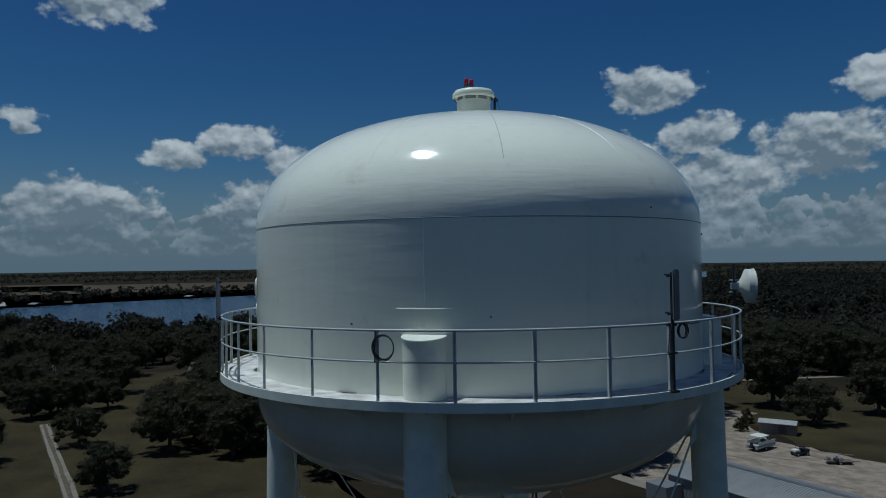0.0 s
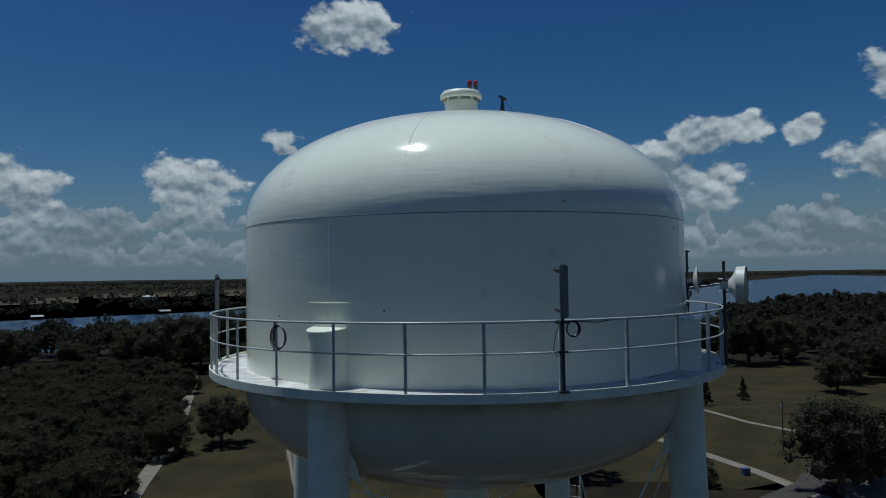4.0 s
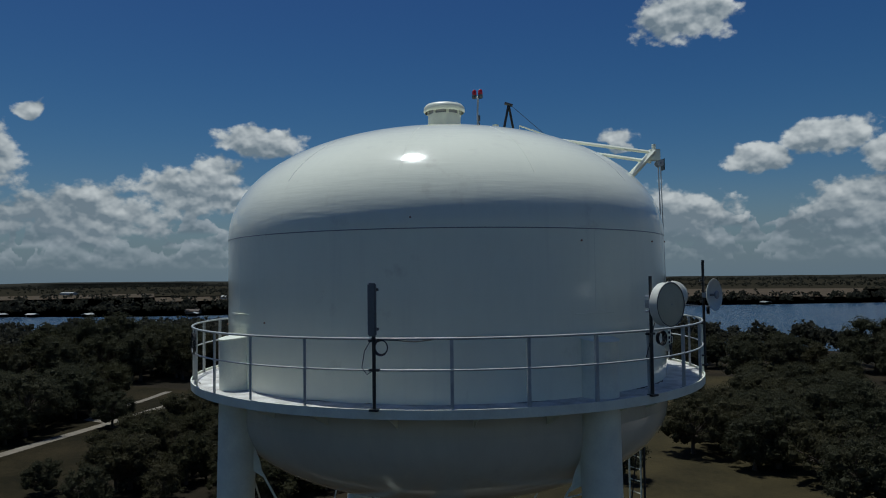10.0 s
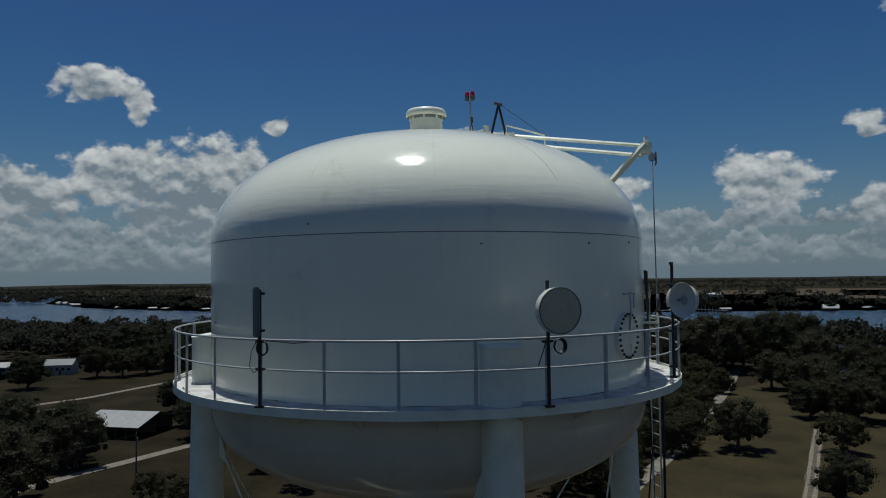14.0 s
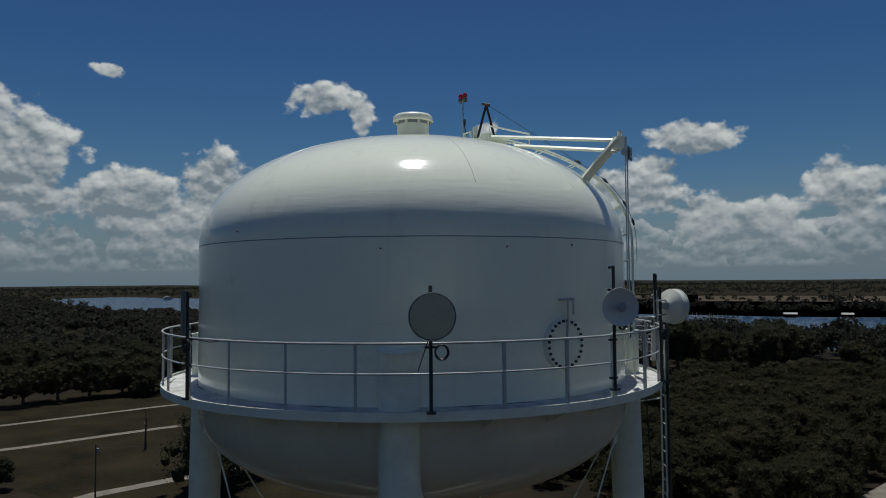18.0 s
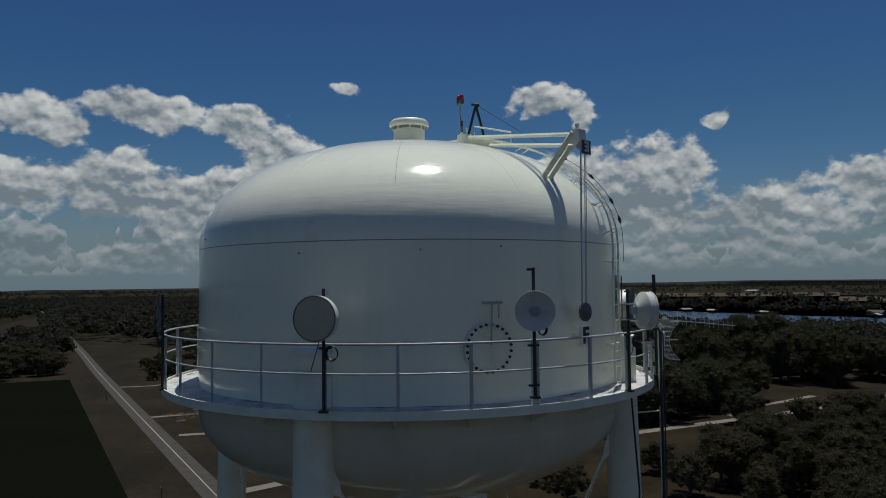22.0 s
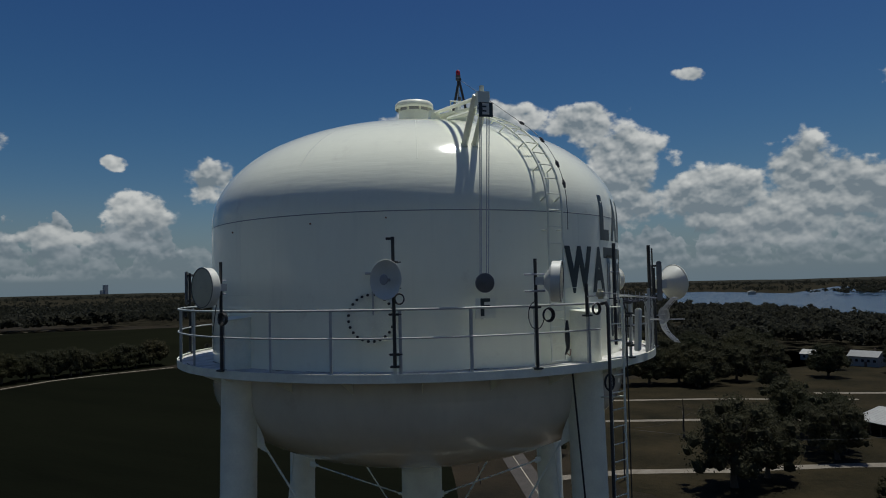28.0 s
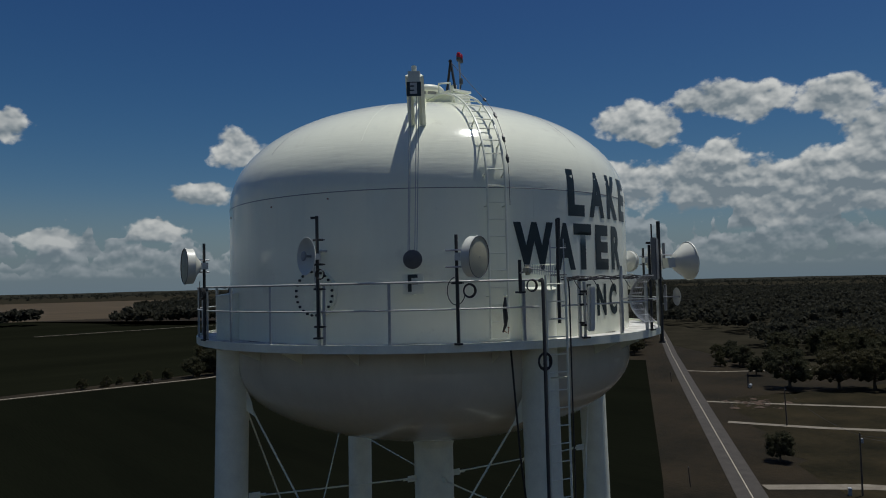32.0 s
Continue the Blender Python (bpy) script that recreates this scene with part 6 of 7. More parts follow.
LAKE_ALL = LAKE_NEAR + LAKE_FAR
FIELDS = [(104, 122, 1240, 1900), (135, 148, 1230, 1640), (117, 125, 1420, 2100), (156, 170, 1750, 2250), (250, 266, 1000, 2600), (149, 156, 1350, 1700), (127, 134, 1500, 1900)]


def dry(x, y, a, r):
    d = math.degrees(a)
    return not inside(x, y, LAKE_ALL) and not any(f[0] <= d <= f[1] and f[2] <= r <= f[3] for f in FIELDS)


NEAR_SHORE = [(-374, -44), (-372, 10), (-395, 40), (-470, 50), (-590, -28), (-780, -122), (-700, -150), (-560, -120), (-420, -80)]
solo("wood_floor", lathe(bmn(), [(1000, 0.03), (2400, 0.03), (4690, 0.03)], 96), LITTER, "dark leaf litter under the distant woods", "ground", kind="structure")
for floor_pts in ([(-374, -44), (-372, 10), (-395, 40), (-460, 50), (-590, -28), (-1020, -240), (-1300, -340), (-1900, -640), (-1500, -960), (-900, -600), (-640, -440), (-420, -275), (-330, -200), (-262, -110), (-258, -60)],
                  [(70, 250), (130, 200), (240, 240), (420, 260), (900, 900), (700, 1500), (430, 1150), (230, 810), (110, 740), (30, 520), (-20, 420), (50, 330)],
                  [(-630, -480), (-480, -600), (-440, -780), (-800, -1300), (-1500, -1500), (-1900, -960), (-900, -610)]):
    sheet("wood_floor", floor_pts, 0.035, LITTER, "dark leaf litter under the woods")
woods("shore_woods", scatter(NEAR_SHORE, 11.5, 17) + corner_spots[30:] + east_spots[22:] + west_spots[30:], 10, 15, 7, "dark woods near the lake and the fields", 400, None, 0.46, 12)
woods("lake_shore_woods", shore_spots[70:], 12, 19, 9, "tall dark woods on the near lake shore", 400, None, 0.40, 13)
woods("western_woods", scatter([(-400, -190), (-520, -140), (-470, -60), (-560, -60), (-780, -160), (-1000, -270), (-1400, -420), (-1900, -640), (-1500, -960), (-900, -600), (-640, -440), (-500, -330)], 15, 21), 9, 14, 1, "dark wood stretching west", 110, None, 0.85)
woods("eastern_woods", scatter([(70, 340), (130, 380), (240, 330), (200, 220), (420, 260), (900, 900), (700, 1500), (430, 1150), (230, 800), (110, 720), (30, 520)], 15, 22), 10, 16, 2, "dark wood stretching north-east", 130, None, 0.78)
woods("southern_woods", scatter([(-630, -480), (-480, -600), (-430, -740), (-800, -1250), (-1500, -1500), (-1900, -900), (-900, -600)], 19, 26) + scatter([(-560, -500), (-440, -780), (-160, -1050), (260, -720), (700, -1100), (200, -1700), (-700, -1600), (-1300, -900), (-800, -620)], 22, 23, keep=lambda x, y: not 252.5 < math.degrees(math.atan2(y, x)) % 360 < 262), 10, 15, 3, "dark wood beyond the southern fields", 44)
far_bank = []
for (x0, y0), (x1, y1) in zip(LAKE_FAR[1:18], LAKE_FAR[2:19]):
    rng = random.Random(int(x0))
    ln = math.hypot(x1 - x0, y1 - y0)
    nx, ny = (y0 - y1) / ln, (x1 - x0) / ln
    if nx * x0 + ny * y0 < 0:
        nx, ny = -nx, -ny
    for i in range(int(ln / 5)):
        t, off = rng.random(), 8 + abs(rng.gauss(0, 60))
        far_bank.append((x0 + (x1 - x0) * t + nx * off, y0 + (y1 - y0) * t + ny * off))
woods("field_edge_woods", scatter([(-215, -735), (-300, -690), (-430, -640), (-470, -690), (-330, -760), (-225, -800)], 11, 24) + scatter([(-120, -840), (-170, -850), (-170, -900), (-110, -890)], 11, 25), 13, 18, 8, "dark wood at the far field edge", 90)
woods("far_bank_woods", far_bank, 8, 15, 4, "dark trees along the far lake bank", 46)
woods("distant_woods", ring_spots(52, 272, 1000, 2400, 3800, 31, dry), 9, 15, 5, "distant dark woodland", 20)
woods("horizon_woods", ring_spots(50, 275, 2400, 4700, 3600, 32, dry), 14, 24, 6, "woodland fading at the horizon", 16)
bm = lathe(bmn(), [(4690, 0), (4700, 17), (4760, 24), (4790, 22), (4795, 0)], 180)
for v in bm.verts:
    a = math.degrees(math.atan2(v.co.y, v.co.x)) % 360
    if v.co.z > 1:
        v.co.z += 5 * noise.noise(Vector((a * 0.9, 0, 0))) + (9 * math.exp(-((a - 160) / 9) ** 2)) + 7 * math.exp(-((a - 176) / 5) ** 2)
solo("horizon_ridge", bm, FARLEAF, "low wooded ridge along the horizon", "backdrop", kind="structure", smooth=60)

# ---- buildings and things on the ground ----
def gable_roof(bm, w, d, h, rise, over=0.4, thick=0.12):
    """Two roof slopes with the ridge along x."""
    for s in (-1, 1):
        q = [(-w / 2 - over, s * (d / 2 + over), h - over * rise / (d / 2)), (w / 2 + over, s * (d / 2 + over), h - over * rise / (d / 2)), (w / 2 + over, 0, h + rise), (-w / 2 - over, 0, h + rise)]
        f = [bm.verts.new(p) for p in q] + [bm.verts.new((p[0], p[1], p[2] + thick)) for p in q]
        for k in ((0, 1, 2, 3), (7, 6, 5, 4), (0, 4, 5, 1), (1, 5, 6, 2), (2, 6, 7, 3), (3, 7, 4, 0)):
            bm.faces.new([f[i] for i in k])
    return bm


def walls(bm, w, d, h, rise=0.0):
    box(bm, (0, 0, h / 2), (w, d, h))
    if rise:
        for s in (-1, 1):
            a = [bm.verts.new((s * w / 2, -d / 2, h)), bm.verts.new((s * w / 2, d / 2, h)), bm.verts.new((s * w / 2, 0, h + rise))]
            bm.faces.new(a)
    return bm


def house(name, x, y, rot, w, d, h, rise, wall, roof, label, windows=3, ribs=0, category="house", chimney=False):
    t = thing(name, pose(x, y, 0, 0, 0, rot), label, category)
    part("wall", walls(bmn(), w, d, h, rise), wall, t)
    rf = part("roof", gable_roof(bmn(), w, d, h, rise), roof, t)
    for k in range(ribs):
        px = -w / 2 + w * (k + 0.5) / ribs
        for s in (-1, 1):
            part("roof_rib", tube(bmn(), [(px, s * (d / 2 + 0.35), h - 0.35 * rise / (d / 2) + 0.15), (px, 0.02 * s, h + rise + 0.14)], 0.035, 4), roof, rf)
    for s in (-1, 1):
        for k in range(windows):
            px = -w / 2 + w * (k + 0.5) / windows
            win = part("window", box(bmn(), (px, s * (d / 2 + 0.02), h * 0.58), (1.2, 0.1, 1.2)), WALL_WHITE, t)
            part("pane", box(bmn(), (px, s * (d / 2 + 0.075), h * 0.58), (1.0, 0.03, 1.0)), GLASS, win)
    part("door", box(bmn(), (w * 0.1, -d / 2 - 0.03, 1.03), (1.0, 0.08, 2.06)), WALL_BROWN, t)
    if chimney:
        part("chimney", box(bmn(), (w * 0.25, d * 0.15, h + rise + 0.3), (0.7, 0.7, 1.6)), WALL_BROWN, t)
    return t


def canopy(name, x, y, rot, w, d, h, roof, label, category="boathouse", group="", rise=0.9):
    t = thing(name, pose(x, y, 0, 0, 0, rot), label, category, group)
    part("roof", gable_roof(bmn(), w, d, h, rise), roof, t)
    for sx in (-1, 1):
        for sy in (-1, 1):
            part("post", box(bmn(), (sx * w * 0.46, sy * d * 0.46, h / 2), (0.2, 0.2, h)), WOOD, t)
    part("deck", box(bmn(), (0, 0, 0.35), (w * 0.95, d * 0.95, 0.3)), WOOD, t)
    return t


# barn with low metal roof, seen over the meadow
barn = thing("barn", pose(-181, 12, 0, 0, 0, 48), "open barn with a pale low metal roof", "barn")
part("roof", gable_roof(bmn(), 15, 15, 3.0, 2.1, 0.8), ROOF_METAL, barn)
for k in range(16):
    for s in (-1, 1):
        part("roof_rib", tube(bmn(), [(-7.6 + k, s * 8.1, 2.96), (-7.6 + k, 0.05 * s, 5.22)], 0.04, 4), ROOF_METAL, barn)
part("back_wall", box(bmn(), (0, 7.2, 1.5), (14, 0.2, 3)), WALL_BROWN, barn)
part("end_wall", box(bmn(), (-7.0, 0, 1.5), (0.2, 14.2, 3)), WALL_BROWN, barn)
for k in range(6):
    part("post", box(bmn(), (-7 + 2.8 * k, -7.2, 1.5), (0.22, 0.22, 3)), WOOD, barn)
part("inner_wall", box(bmn(), (0, 0.5, 1.4), (13.6, 0.2, 2.8)), WALL_BROWN, barn)

house("shed", -197, 168, 30, 8, 5, 2.6, 0.9, WALL_TAN, ROOF_METAL, "small shed with a ribbed pale metal roof", 1, 9, "shed")
house("shed", -109, 204, 20, 4.0, 3.2, 2.4, 0.6, WALL_WHITE, ROOF_METAL, "small white shed under the trees", 1, 0, "shed")
house("house", -140, 232, 25, 11, 8, 2.8, 1.8, WALL_TAN, ROOF_GREY, "tan lake house half hidden by trees", 4, 0)
house("house", -80, 231, 5, 15, 9, 2.8, 2.0, WALL_TAN, ROOF_BROWN, "tan lake house with a brown roof", 4, 0)
house("house", -10, 272, 8, 19, 11, 2.9, 2.2, WALL_BROWN, ROOF_BROWN, "long brown house with a shingle roof", 5, 0, "house", True)
house("house", -2, 318, 15, 11, 8, 4.2, 2.0, WALL_WHITE, ROOF_METAL, "white lake house with a pale roof", 3, 0)
house("house", -27, 246, 12, 13, 9, 2.8, 2.2, WALL_TAN, ROOF_BROWN, "tan house with a brown shingle roof behind trees", 3, 0)
house("house", -322, 0, 70, 11, 8, 4.0, 1.9, WALL_WHITE, ROOF_GREY, "white two-storey farmhouse by the lake", 5, 0, "house", True)
house("house", -338, -21, 70, 7, 6, 2.8, 1.6, WALL_WHITE, ROOF_METAL, "small white outbuilding by the farmhouse", 2, 0)
house("house", -318, 34, 75, 16, 9, 2.8, 1.7, WALL_BROWN, ROOF_BROWN, "low brown house in front of trees", 4, 0)
# workshop with a corrugated roof in the yard
shop = thing("workshop", pose(45.5, 90.9, 0, 0, 0, -58), "grey corrugated metal workshop in the yard", "building")
part("wall", walls(bmn(), 26, 13, 3.6, 1.3), WALL_GREY, shop)
rf = part("roof", gable_roof(bmn(), 26, 13, 3.6, 1.3, 0.3), ROOF_GREY, shop, "grey corrugated roof")
for k in range(60):
    for s in (-1, 1):
        part("roof_rib", tube(bmn(), [(-13 + 0.44 * k, s * 6.7, 3.66), (-13 + 0.44 * k, 0.04 * s, 5.05)], 0.035, 4), ROOF_GREY, rf)
for k in range(3):
    part("door", box(bmn(), (-8 + 7 * k, 6.54, 1.5), (3.4, 0.08, 3.0)), ROOF_GREY, shop)
for k in range(40):
    part("siding_rib", box(bmn(), (-12.8 + 0.656 * k, 6.52, 1.8), (0.06, 0.05, 3.5)), WALL_GREY, shop)
    part("siding_rib", box(bmn(), (-12.8 + 0.656 * k, -6.52, 1.8), (0.06, 0.05, 3.5)), WALL_GREY, shop)
part("annex", walls(bmn(), 4, 3.5, 2.6), WALL_GREY, shop).matrix_basis = Matrix.Translation((-12.3, -8.3, 0))
# shed in the yard
sh = thing("tool_shed", pose(68.5, 139.3, 0, 0, 0, -31), "low tan shed with a pale tin roof", "shed")
part("wall", walls(bmn(), 7.0, 3.4, 2.3, 0.5), WALL_TAN, sh)
part("roof", gable_roof(bmn(), 7.0, 3.4, 2.3, 0.5, 0.25, 0.08), ROOF_METAL, sh, "pale tin roof")
part("door", box(bmn(), (1.0, -1.73, 1.0), (1.6, 0.06, 2.0)), WALL_BROWN, sh)


def wheel(parent, c, r, w=0.2, axis=0):
    m = Matrix.Translation(c) @ pose(0, 0, 0, 90, 0, axis)
    ty = part("wheel", lathe(bmn(), [(r * 0.55, -w / 2), (r * 0.92, -w / 2), (r, -w * 0.3), (r, w * 0.3), (r * 0.92, w / 2), (r * 0.55, w / 2)], 18, m=m), RUBBER, parent, "black tyre", 40)
    part("rim", lathe(bmn(), [(0.01, w * 0.3), (r * 0.5, w * 0.34), (r * 0.56, w / 2), (r * 0.56, -w / 2), (0.01, -w * 0.3)], 14, m=m), GALV, ty)


boat = thing("pontoon_boat", pose(59.5, 126.5, 0, 0, 0, 35), "pontoon boat with a white canopy on a trailer", "boat")
for s in (-1, 1):
    part("pontoon", tube(bmn(), [(-3.2, 0.9 * s, 0.75), (2.6, 0.9 * s, 0.75), (3.3, 0.9 * s, 0.95)], [0.33, 0.33, 0.08], 12), GALV, boat, "", 40)
    wheel(boat, (-0.6, 1.25 * s, 0.35), 0.35)
part("deck", box(bmn(), (-0.2, 0, 1.15), (6.0, 2.5, 0.14)), GREY, boat)
for s in (-1, 1):
    part("side_fence", box(bmn(), (-0.2, 1.2 * s, 1.55), (5.4, 0.05, 0.6)), DISH_WHITE, boat)
part("canopy", box(bmn(), (-0.8, 0, 2.75), (3.0, 2.5, 0.1)), DISH_WHITE, boat, "white canopy")
for sx in (-2.2, 0.6):
    for s in (-1, 1):
        part("canopy_pole", tube(bmn(), [(sx, 1.15 * s, 1.2), (sx, 1.15 * s, 2.75)], 0.03, 6), GALV, boat)
part("seat", box(bmn(), (1.4, 0.5, 1.45), (1.4, 0.7, 0.5)), RADOME, boat)
part("console", box(bmn(), (-0.2, -0.5, 1.65), (0.7, 0.6, 0.9)), DARKGREY, boat)
part("motor", box(bmn(), (-3.3, 0, 1.2), (0.4, 0.45, 1.1)), BLACK, boat)
part("trailer_beam", tube(bmn(), [(-3, 0, 0.4), (3.2, 0, 0.45), (4.4, 0, 0.4)], 0.07, 6), BLACK, boat)

cart = thing("utility_vehicle", pose(64.5, 121.5, 0, 0, 0, 15), "dark utility vehicle with a white hood", "vehicle")
part("chassis", box(bmn(), (0, 0, 0.65), (3.0, 1.4, 0.4)), BLACK, cart)
part("hood", box(bmn(), (-1.0, 0, 1.0), (1.1, 1.3, 0.35)), DISH_WHITE, cart, "white hood")
part("bed", box(bmn(), (1.0, 0, 1.0), (1.2, 1.4, 0.45)), BLACK, cart)
for sx in (-0.4, 0.4):
    for s in (-1, 1):
        part("roll_bar", tube(bmn(), [(sx, 0.65 * s, 0.85), (sx, 0.6 * s, 1.85)], 0.035, 6), BLACK, cart)
part("top", box(bmn(), (0, 0, 1.88), (1.1, 1.35, 0.06)), BLACK, cart)
for sx in (-1.05, 1.05):
    for s in (-1, 1):
        wheel(cart, (sx, 0.75 * s, 0.36), 0.36, 0.26)

trail = thing("flat_trailer", pose(68.5, 115.5, 0, 0, 0, -10), "rusty flat trailer loaded with scrap", "trailer")
part("bed", box(bmn(), (0, 0, 0.6), (4.4, 1.8, 0.12)), WOOD, trail)
part("tongue", tube(bmn(), [(2.2, 0, 0.55), (3.6, 0, 0.5)], 0.06, 6), BLACK, trail)
for s in (-1, 1):
    wheel(trail, (0, 1.02 * s, 0.34), 0.34)
for k in range(5):
    part("scrap", box(bmn(), (-1.7 + 0.8 * k, 0.2 * (-1) ** k, 0.85), (0.5, 0.9, 0.4), pose(0, 0, 0, 10 * k, 5, 23 * k)), BLACK if k % 2 else GALV, trail)

bin_ = thing("waste_bin", pose(14.5, 124.5, 0, 0, 0, 40), "dark blue plastic waste bin beside the drive", "bin")
part("tub", box(bmn(), (0, 0, 0.6), (1.3, 0.8, 1.05)), BLUE, bin_)
part("lid", box(bmn(), (0, 0, 1.16), (1.36, 0.9, 0.08)), BLUE, bin_)
for s in (-1, 1):
    wheel(bin_, (0.5 * s, 0.35, 0.12), 0.12, 0.08)


def car(name, x, y, rot, paint, label):
    c = thing(name, pose(x, y, 0.1, 0, 0, rot), label, "car")
    bm = bmn()
    prof = [(-2.2, 0.35), (-2.25, 0.75), (-1.9, 0.92), (-1.2, 1.0), (-0.75, 1.42), (0.75, 1.45), (1.45, 1.0), (2.1, 0.88), (2.25, 0.7), (2.2, 0.35)]
    rows = [[bm.verts.new((px, s * (0.86 if pz < 1.1 else 0.68), pz)) for px, pz in prof] for s in (-1, 1)]
    for i in range(len(prof)):
        j = (i + 1) % len(prof)
        bm.faces.new((rows[0][i], rows[0][j], rows[1][j], rows[1][i]))
    bm.faces.new(rows[0])
    bm.faces.new(rows[1][::-1])
    bmesh.ops.recalc_face_normals(bm, faces=bm.faces)
    part("body", bm, paint, c, "", 30)
    part("windshield", box(bmn(), (1.08, 0, 1.24), (0.02, 1.3, 0.55), Matrix.Translation((1.12, 0, 1.24)) @ pose(0, 0, 0, 0, -57, 0) @ Matrix.Translation((-1.08, 0, -1.24))), GLASS, c)
    for s in (-1, 1):
        part("side_window", box(bmn(), (0.0, 0.765 * s, 1.2), (1.5, 0.03, 0.32), pose(0, 0, 0, 0, 0, 0)), GLASS, c)
        for sx in (-1.35, 1.4):
            wheel(c, (sx, 0.82 * s, 0.33), 0.33)
        part("headlight", box(bmn(), (2.2, 0.6 * s, 0.68), (0.08, 0.3, 0.14)), DISH_WHITE, c)
    return c


for x, y in ((-318, 12), (-313, 20)):
    car("car", x, y, 75, DISH_WHITE, "white car parked in front of a house")


def utility_pole(x, y, h, rot=0, arm=True, lean=0.0, label="weathered wooden utility pole in the grass"):
    t = thing("utility_pole", pose(x, y, 0, lean, 0, rot), label, "pole", "utility poles")
    part("pole", tube(bmn(), [(0, 0, -0.2), (0, 0, h)], [0.16, 0.10], 10), WOOD, t, "", 40)
    if arm:
        part("cross_arm", box(bmn(), (0, 0.12, h - 0.4), (2.0, 0.09, 0.12)), WOOD, t)
        for s in (-0.9, 0, 0.9):
            part("insulator", tube(bmn(), [(s, 0.12, h - 0.34), (s, 0.12, h - 0.16)], [0.05, 0.03], 8), GREY, t)
    else:
        part("transformer", tube(bmn(), [(0.0, 0.3, h - 1.6), (0.0, 0.3, h - 0.9)], 0.2, 10), GREY, t)
    return t


P1 = utility_pole(-139, 9, 7.5, 60, False)
utility_pole(-163, -66, 9, 30, True, 1.5)
utility_pole(-116, -33, 10, 30, False)
utility_pole(4, 151, 8.5, 20)
utility_pole(23, 145, 10, 20, False)
utility_pole(25, 147, 5, 20, False)
utility_pole(-96, 112, 6.5, 40)
for x, y in ((-102, -55), (-210, -126)):
    fp = thing("field_post", pose(x, y, 0, 5.0, 0, 0), "short leaning wooden post at the field edge", "post", "field posts")
    part("post", tube(bmn(), [(0, 0, -0.2), (0.02, 0, 1.6), (0, 0, 3.2)], [0.10, 0.09, 0.07], 8), BARK, fp, "", 40)
    part("cap", tube(bmn(), [(0, 0, 3.18), (0, 0, 3.26)], 0.08, 8), GALV, fp)
wires = thing("power_lines", pose(0, 0, 0), "thin sagging power lines between the poles", "cables")
for a, b in (((-116, -33, 9.6), (-163, -66, 8.6)), ((-116, -33, 9.3), (-139, 9, 7.2)), ((4, 151, 8.2), (23, 145, 9.6)), ((-116, -33, 9.6), (-156, -30, 6.0))):
    a, b = Vector(a), Vector(b)
    part("wire", tube(bmn(), [a.lerp(b, i / 10) - Vector((0, 0, 1.2 * (1 - (2 * i / 10 - 1) ** 2))) for i in range(11)], 0.02, 4), RUBBER, wires)
meter = thing("meter_box", pose(-115, -34.5, 0, 0, 0, 30), "small grey meter box at the pole foot", "meter box")
part("cabinet", box(bmn(), (0, 0, 0.6), (0.8, 0.5, 1.2)), GREY, meter)
part("door", box(bmn(), (0, -0.26, 0.65), (0.66, 0.03, 0.95)), GALV, meter)

pump = thing("pipe_stand", pose(-214, -101, 0, 0, 0, 20), "black steel pipe stand by the road", "pipe stand")
for sx in (-0.7, 0.7):
    part("upright", tube(bmn(), [(sx, 0, 0), (sx * 0.8, 0, 4.6)], 0.12, 8), BLACK, pump)
for z in (1.2, 2.6, 4.0):
    part("rung", tube(bmn(), [(-0.9, 0, z), (0.9, 0, z)], 0.09, 6), BLACK, pump)
part("tank", tube(bmn(), [(-1.4, 0.6, 0.7), (1.4, 0.6, 0.7)], 0.5, 12), GALV, pump)

rng = random.Random(8)
heap = thing("brush_heap", pose(-186, -86, 0), "low heaps of reddish brush and cleared earth by the road", "brush heap")
for k in range(22):
    c = Vector((rng.gauss(0, 4.5), rng.gauss(0, 3.5), 0))
    w = rng.uniform(0.5, 1.5)
    bm = lathe(bmn(), [(0.01, w * 0.28), (w * 0.55, w * 0.2), (w, 0.0)], 9, m=Matrix.Translation(c) @ pose(0, 0, 0, rng.uniform(-6, 6), rng.uniform(-6, 6), rng.uniform(0, 360)))
    for v in bm.verts:
        v.co += Vector((rng.uniform(-0.15, 0.15), rng.uniform(-0.15, 0.15), rng.uniform(0, 0.12)))
    part("earth_mound", bm, BRUSH, heap)
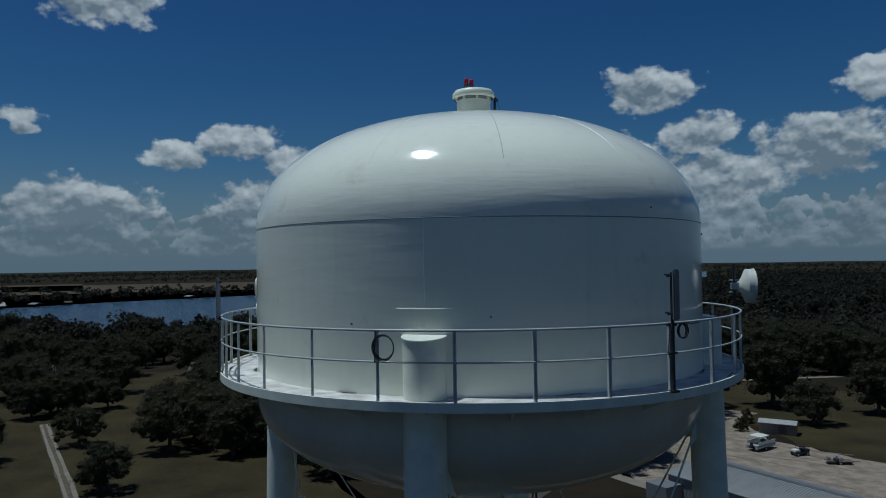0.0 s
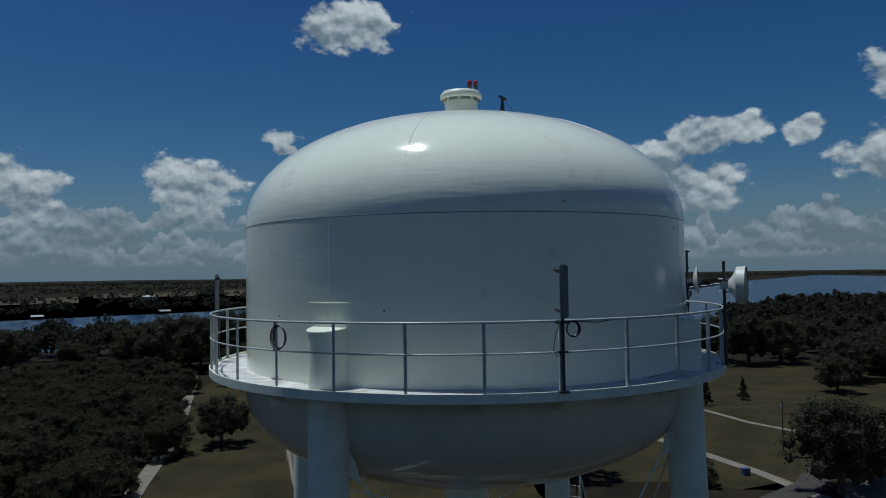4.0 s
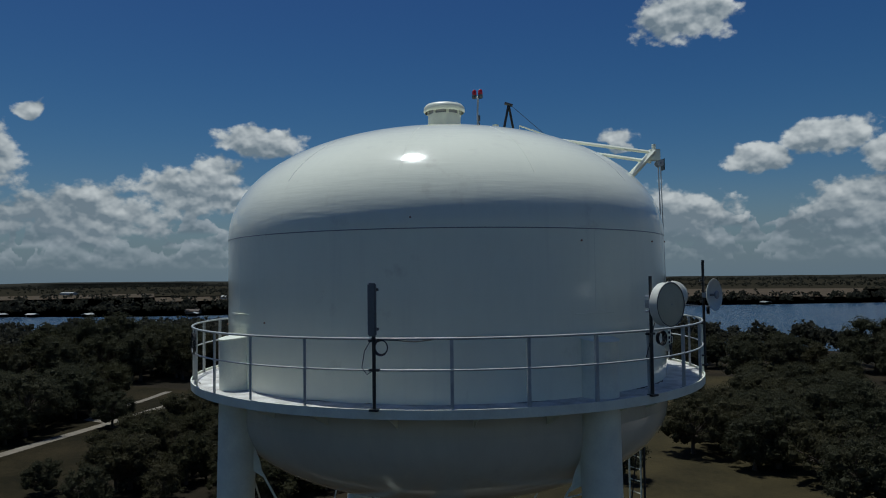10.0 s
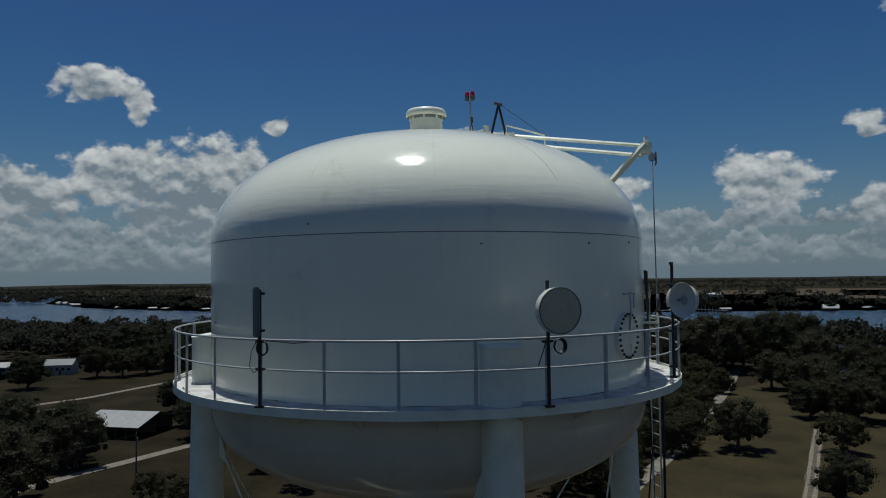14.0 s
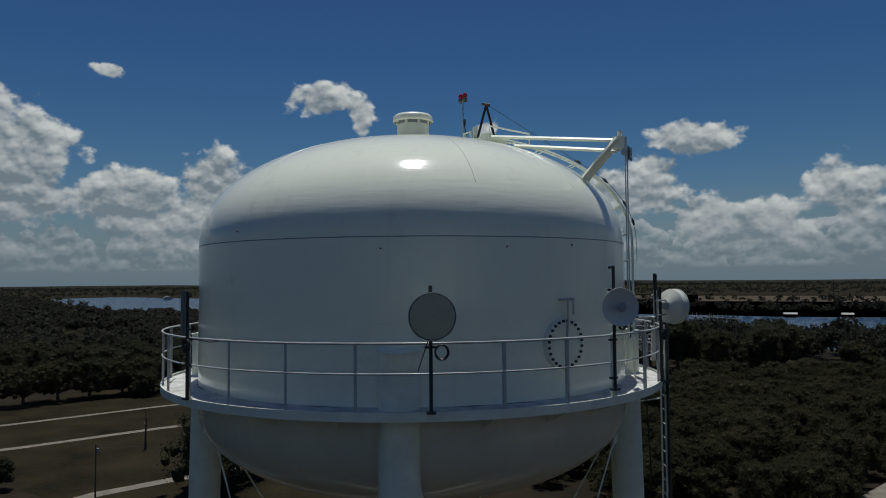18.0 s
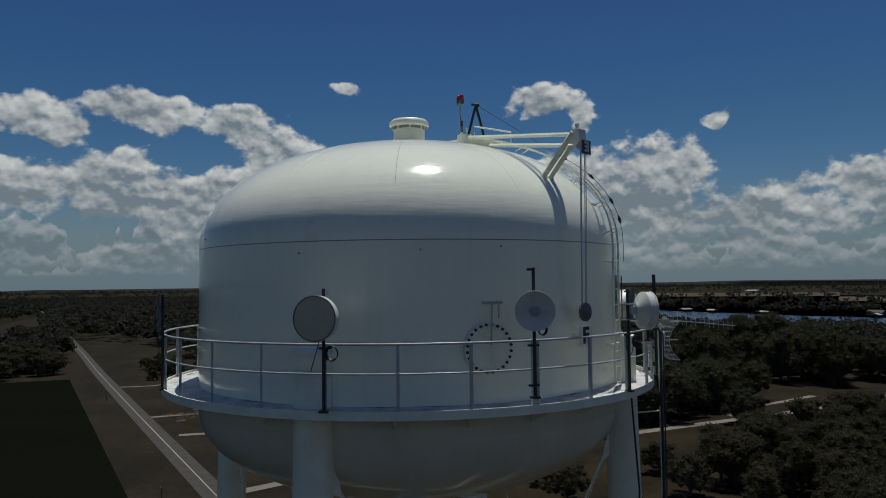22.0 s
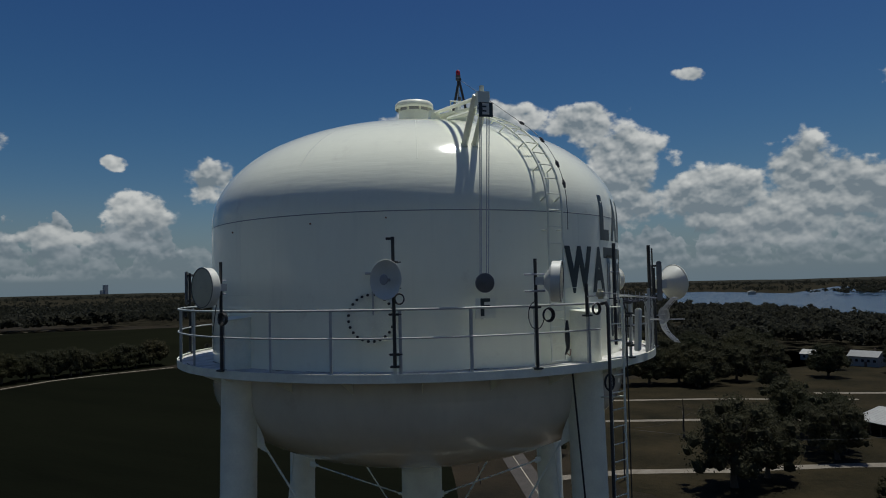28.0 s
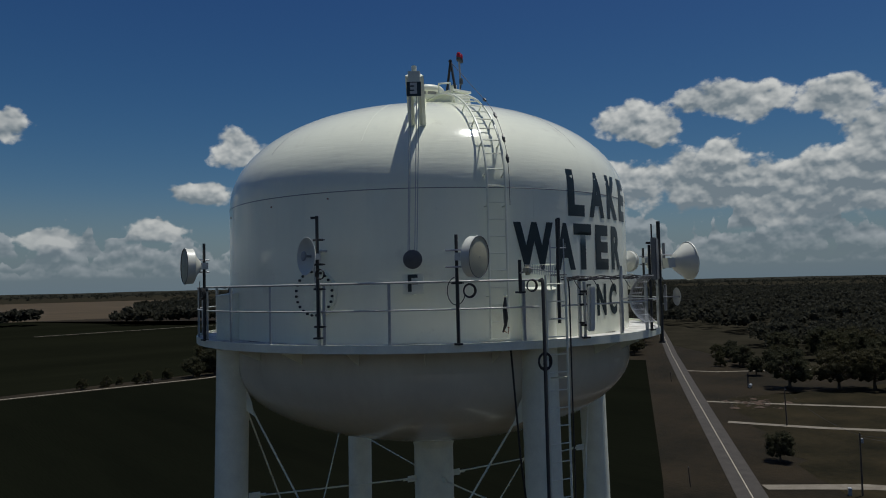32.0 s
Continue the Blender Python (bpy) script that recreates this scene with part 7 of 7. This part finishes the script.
for k in range(60):
    c = Vector((rng.gauss(0, 5.0), rng.gauss(0, 4.0), rng.uniform(0.1, 0.5)))
    d = Vector((rng.uniform(-1, 1), rng.uniform(-1, 1), rng.uniform(-0.1, 0.4))).normalized() * rng.uniform(0.8, 2.4)
    part("branch", tube(bmn(), [c, c + d * 0.5 + Vector((0, 0, 0.08)), c + d], [0.05, 0.04, 0.015], 4), BARK, heap)

# boathouses on the far bank and floating docks
rng = random.Random(21)
k = 0
for (x0, y0), (x1, y1) in zip(LAKE_FAR[1:16], LAKE_FAR[2:17]):
    ln = math.hypot(x1 - x0, y1 - y0)
    ang = math.degrees(math.atan2(y1 - y0, x1 - x0))
    n = int(ln / 34)
    for i in range(n):
        if rng.random() < 0.42:
            continue
        t = (i + rng.uniform(0.2, 0.8)) / n
        s = rng.uniform(0.75, 1.45)
        x, y = (x0 + (x1 - x0) * t) * 0.985, (y0 + (y1 - y0) * t) * 0.985
        canopy("boathouse", x, y, ang + rng.choice([0, 90]) + rng.uniform(-8, 8), 10 * s, 7 * s, 3.2, rng.choice([ROOF_METAL, ROOF_METAL, ROOF_METAL, ROOF_GREY, ROOF_BROWN]),
               "open boathouse with a pale roof over the water", "boathouse", "boathouses on the far bank", 1.3)
        if rng.random() < 0.35:
            d = Vector((x, y)).normalized() * rng.uniform(28, 60)
            house("house", x + d.x, y + d.y, ang + rng.uniform(-10, 10), 15, 9, 3.2, 2.2, rng.choice([WALL_WHITE, WALL_TAN, WALL_BROWN]), rng.choice([ROOF_METAL, ROOF_GREY, ROOF_BROWN]), "lake house on the far bank among trees", 3)
for x, y, rot, w, lab in ((-1700, -250, 10, 40, "white"), (-1660, 120, 30, 36, "white"), (-2190, 730, 20, 50, "white"), (330, 1060, 40, 40, "white"), (430, 1240, 30, 30, "white"), (-300, 1500, 10, 34, "white"), (-1250, 700, 25, 30, "white"), (-850, 1000, 15, 26, "white"), (-1100, -330, 30, 14, "white")):
    house("farm_building", x, y, rot, w, w * 0.4, 5, 2.5, WALL_WHITE, ROOF_METAL, lab + " farm building far across the lake", 3, 0, "building")
mill = thing("distant_tower", pose(-2650, -4000, 0), "far grey industrial tower on the horizon", "tower")
part("block", box(bmn(), (0, 0, 40), (22, 22, 80)), GREY, mill)
part("annex", box(bmn(), (18, 0, 24), (26, 16, 48)), GREY, mill)
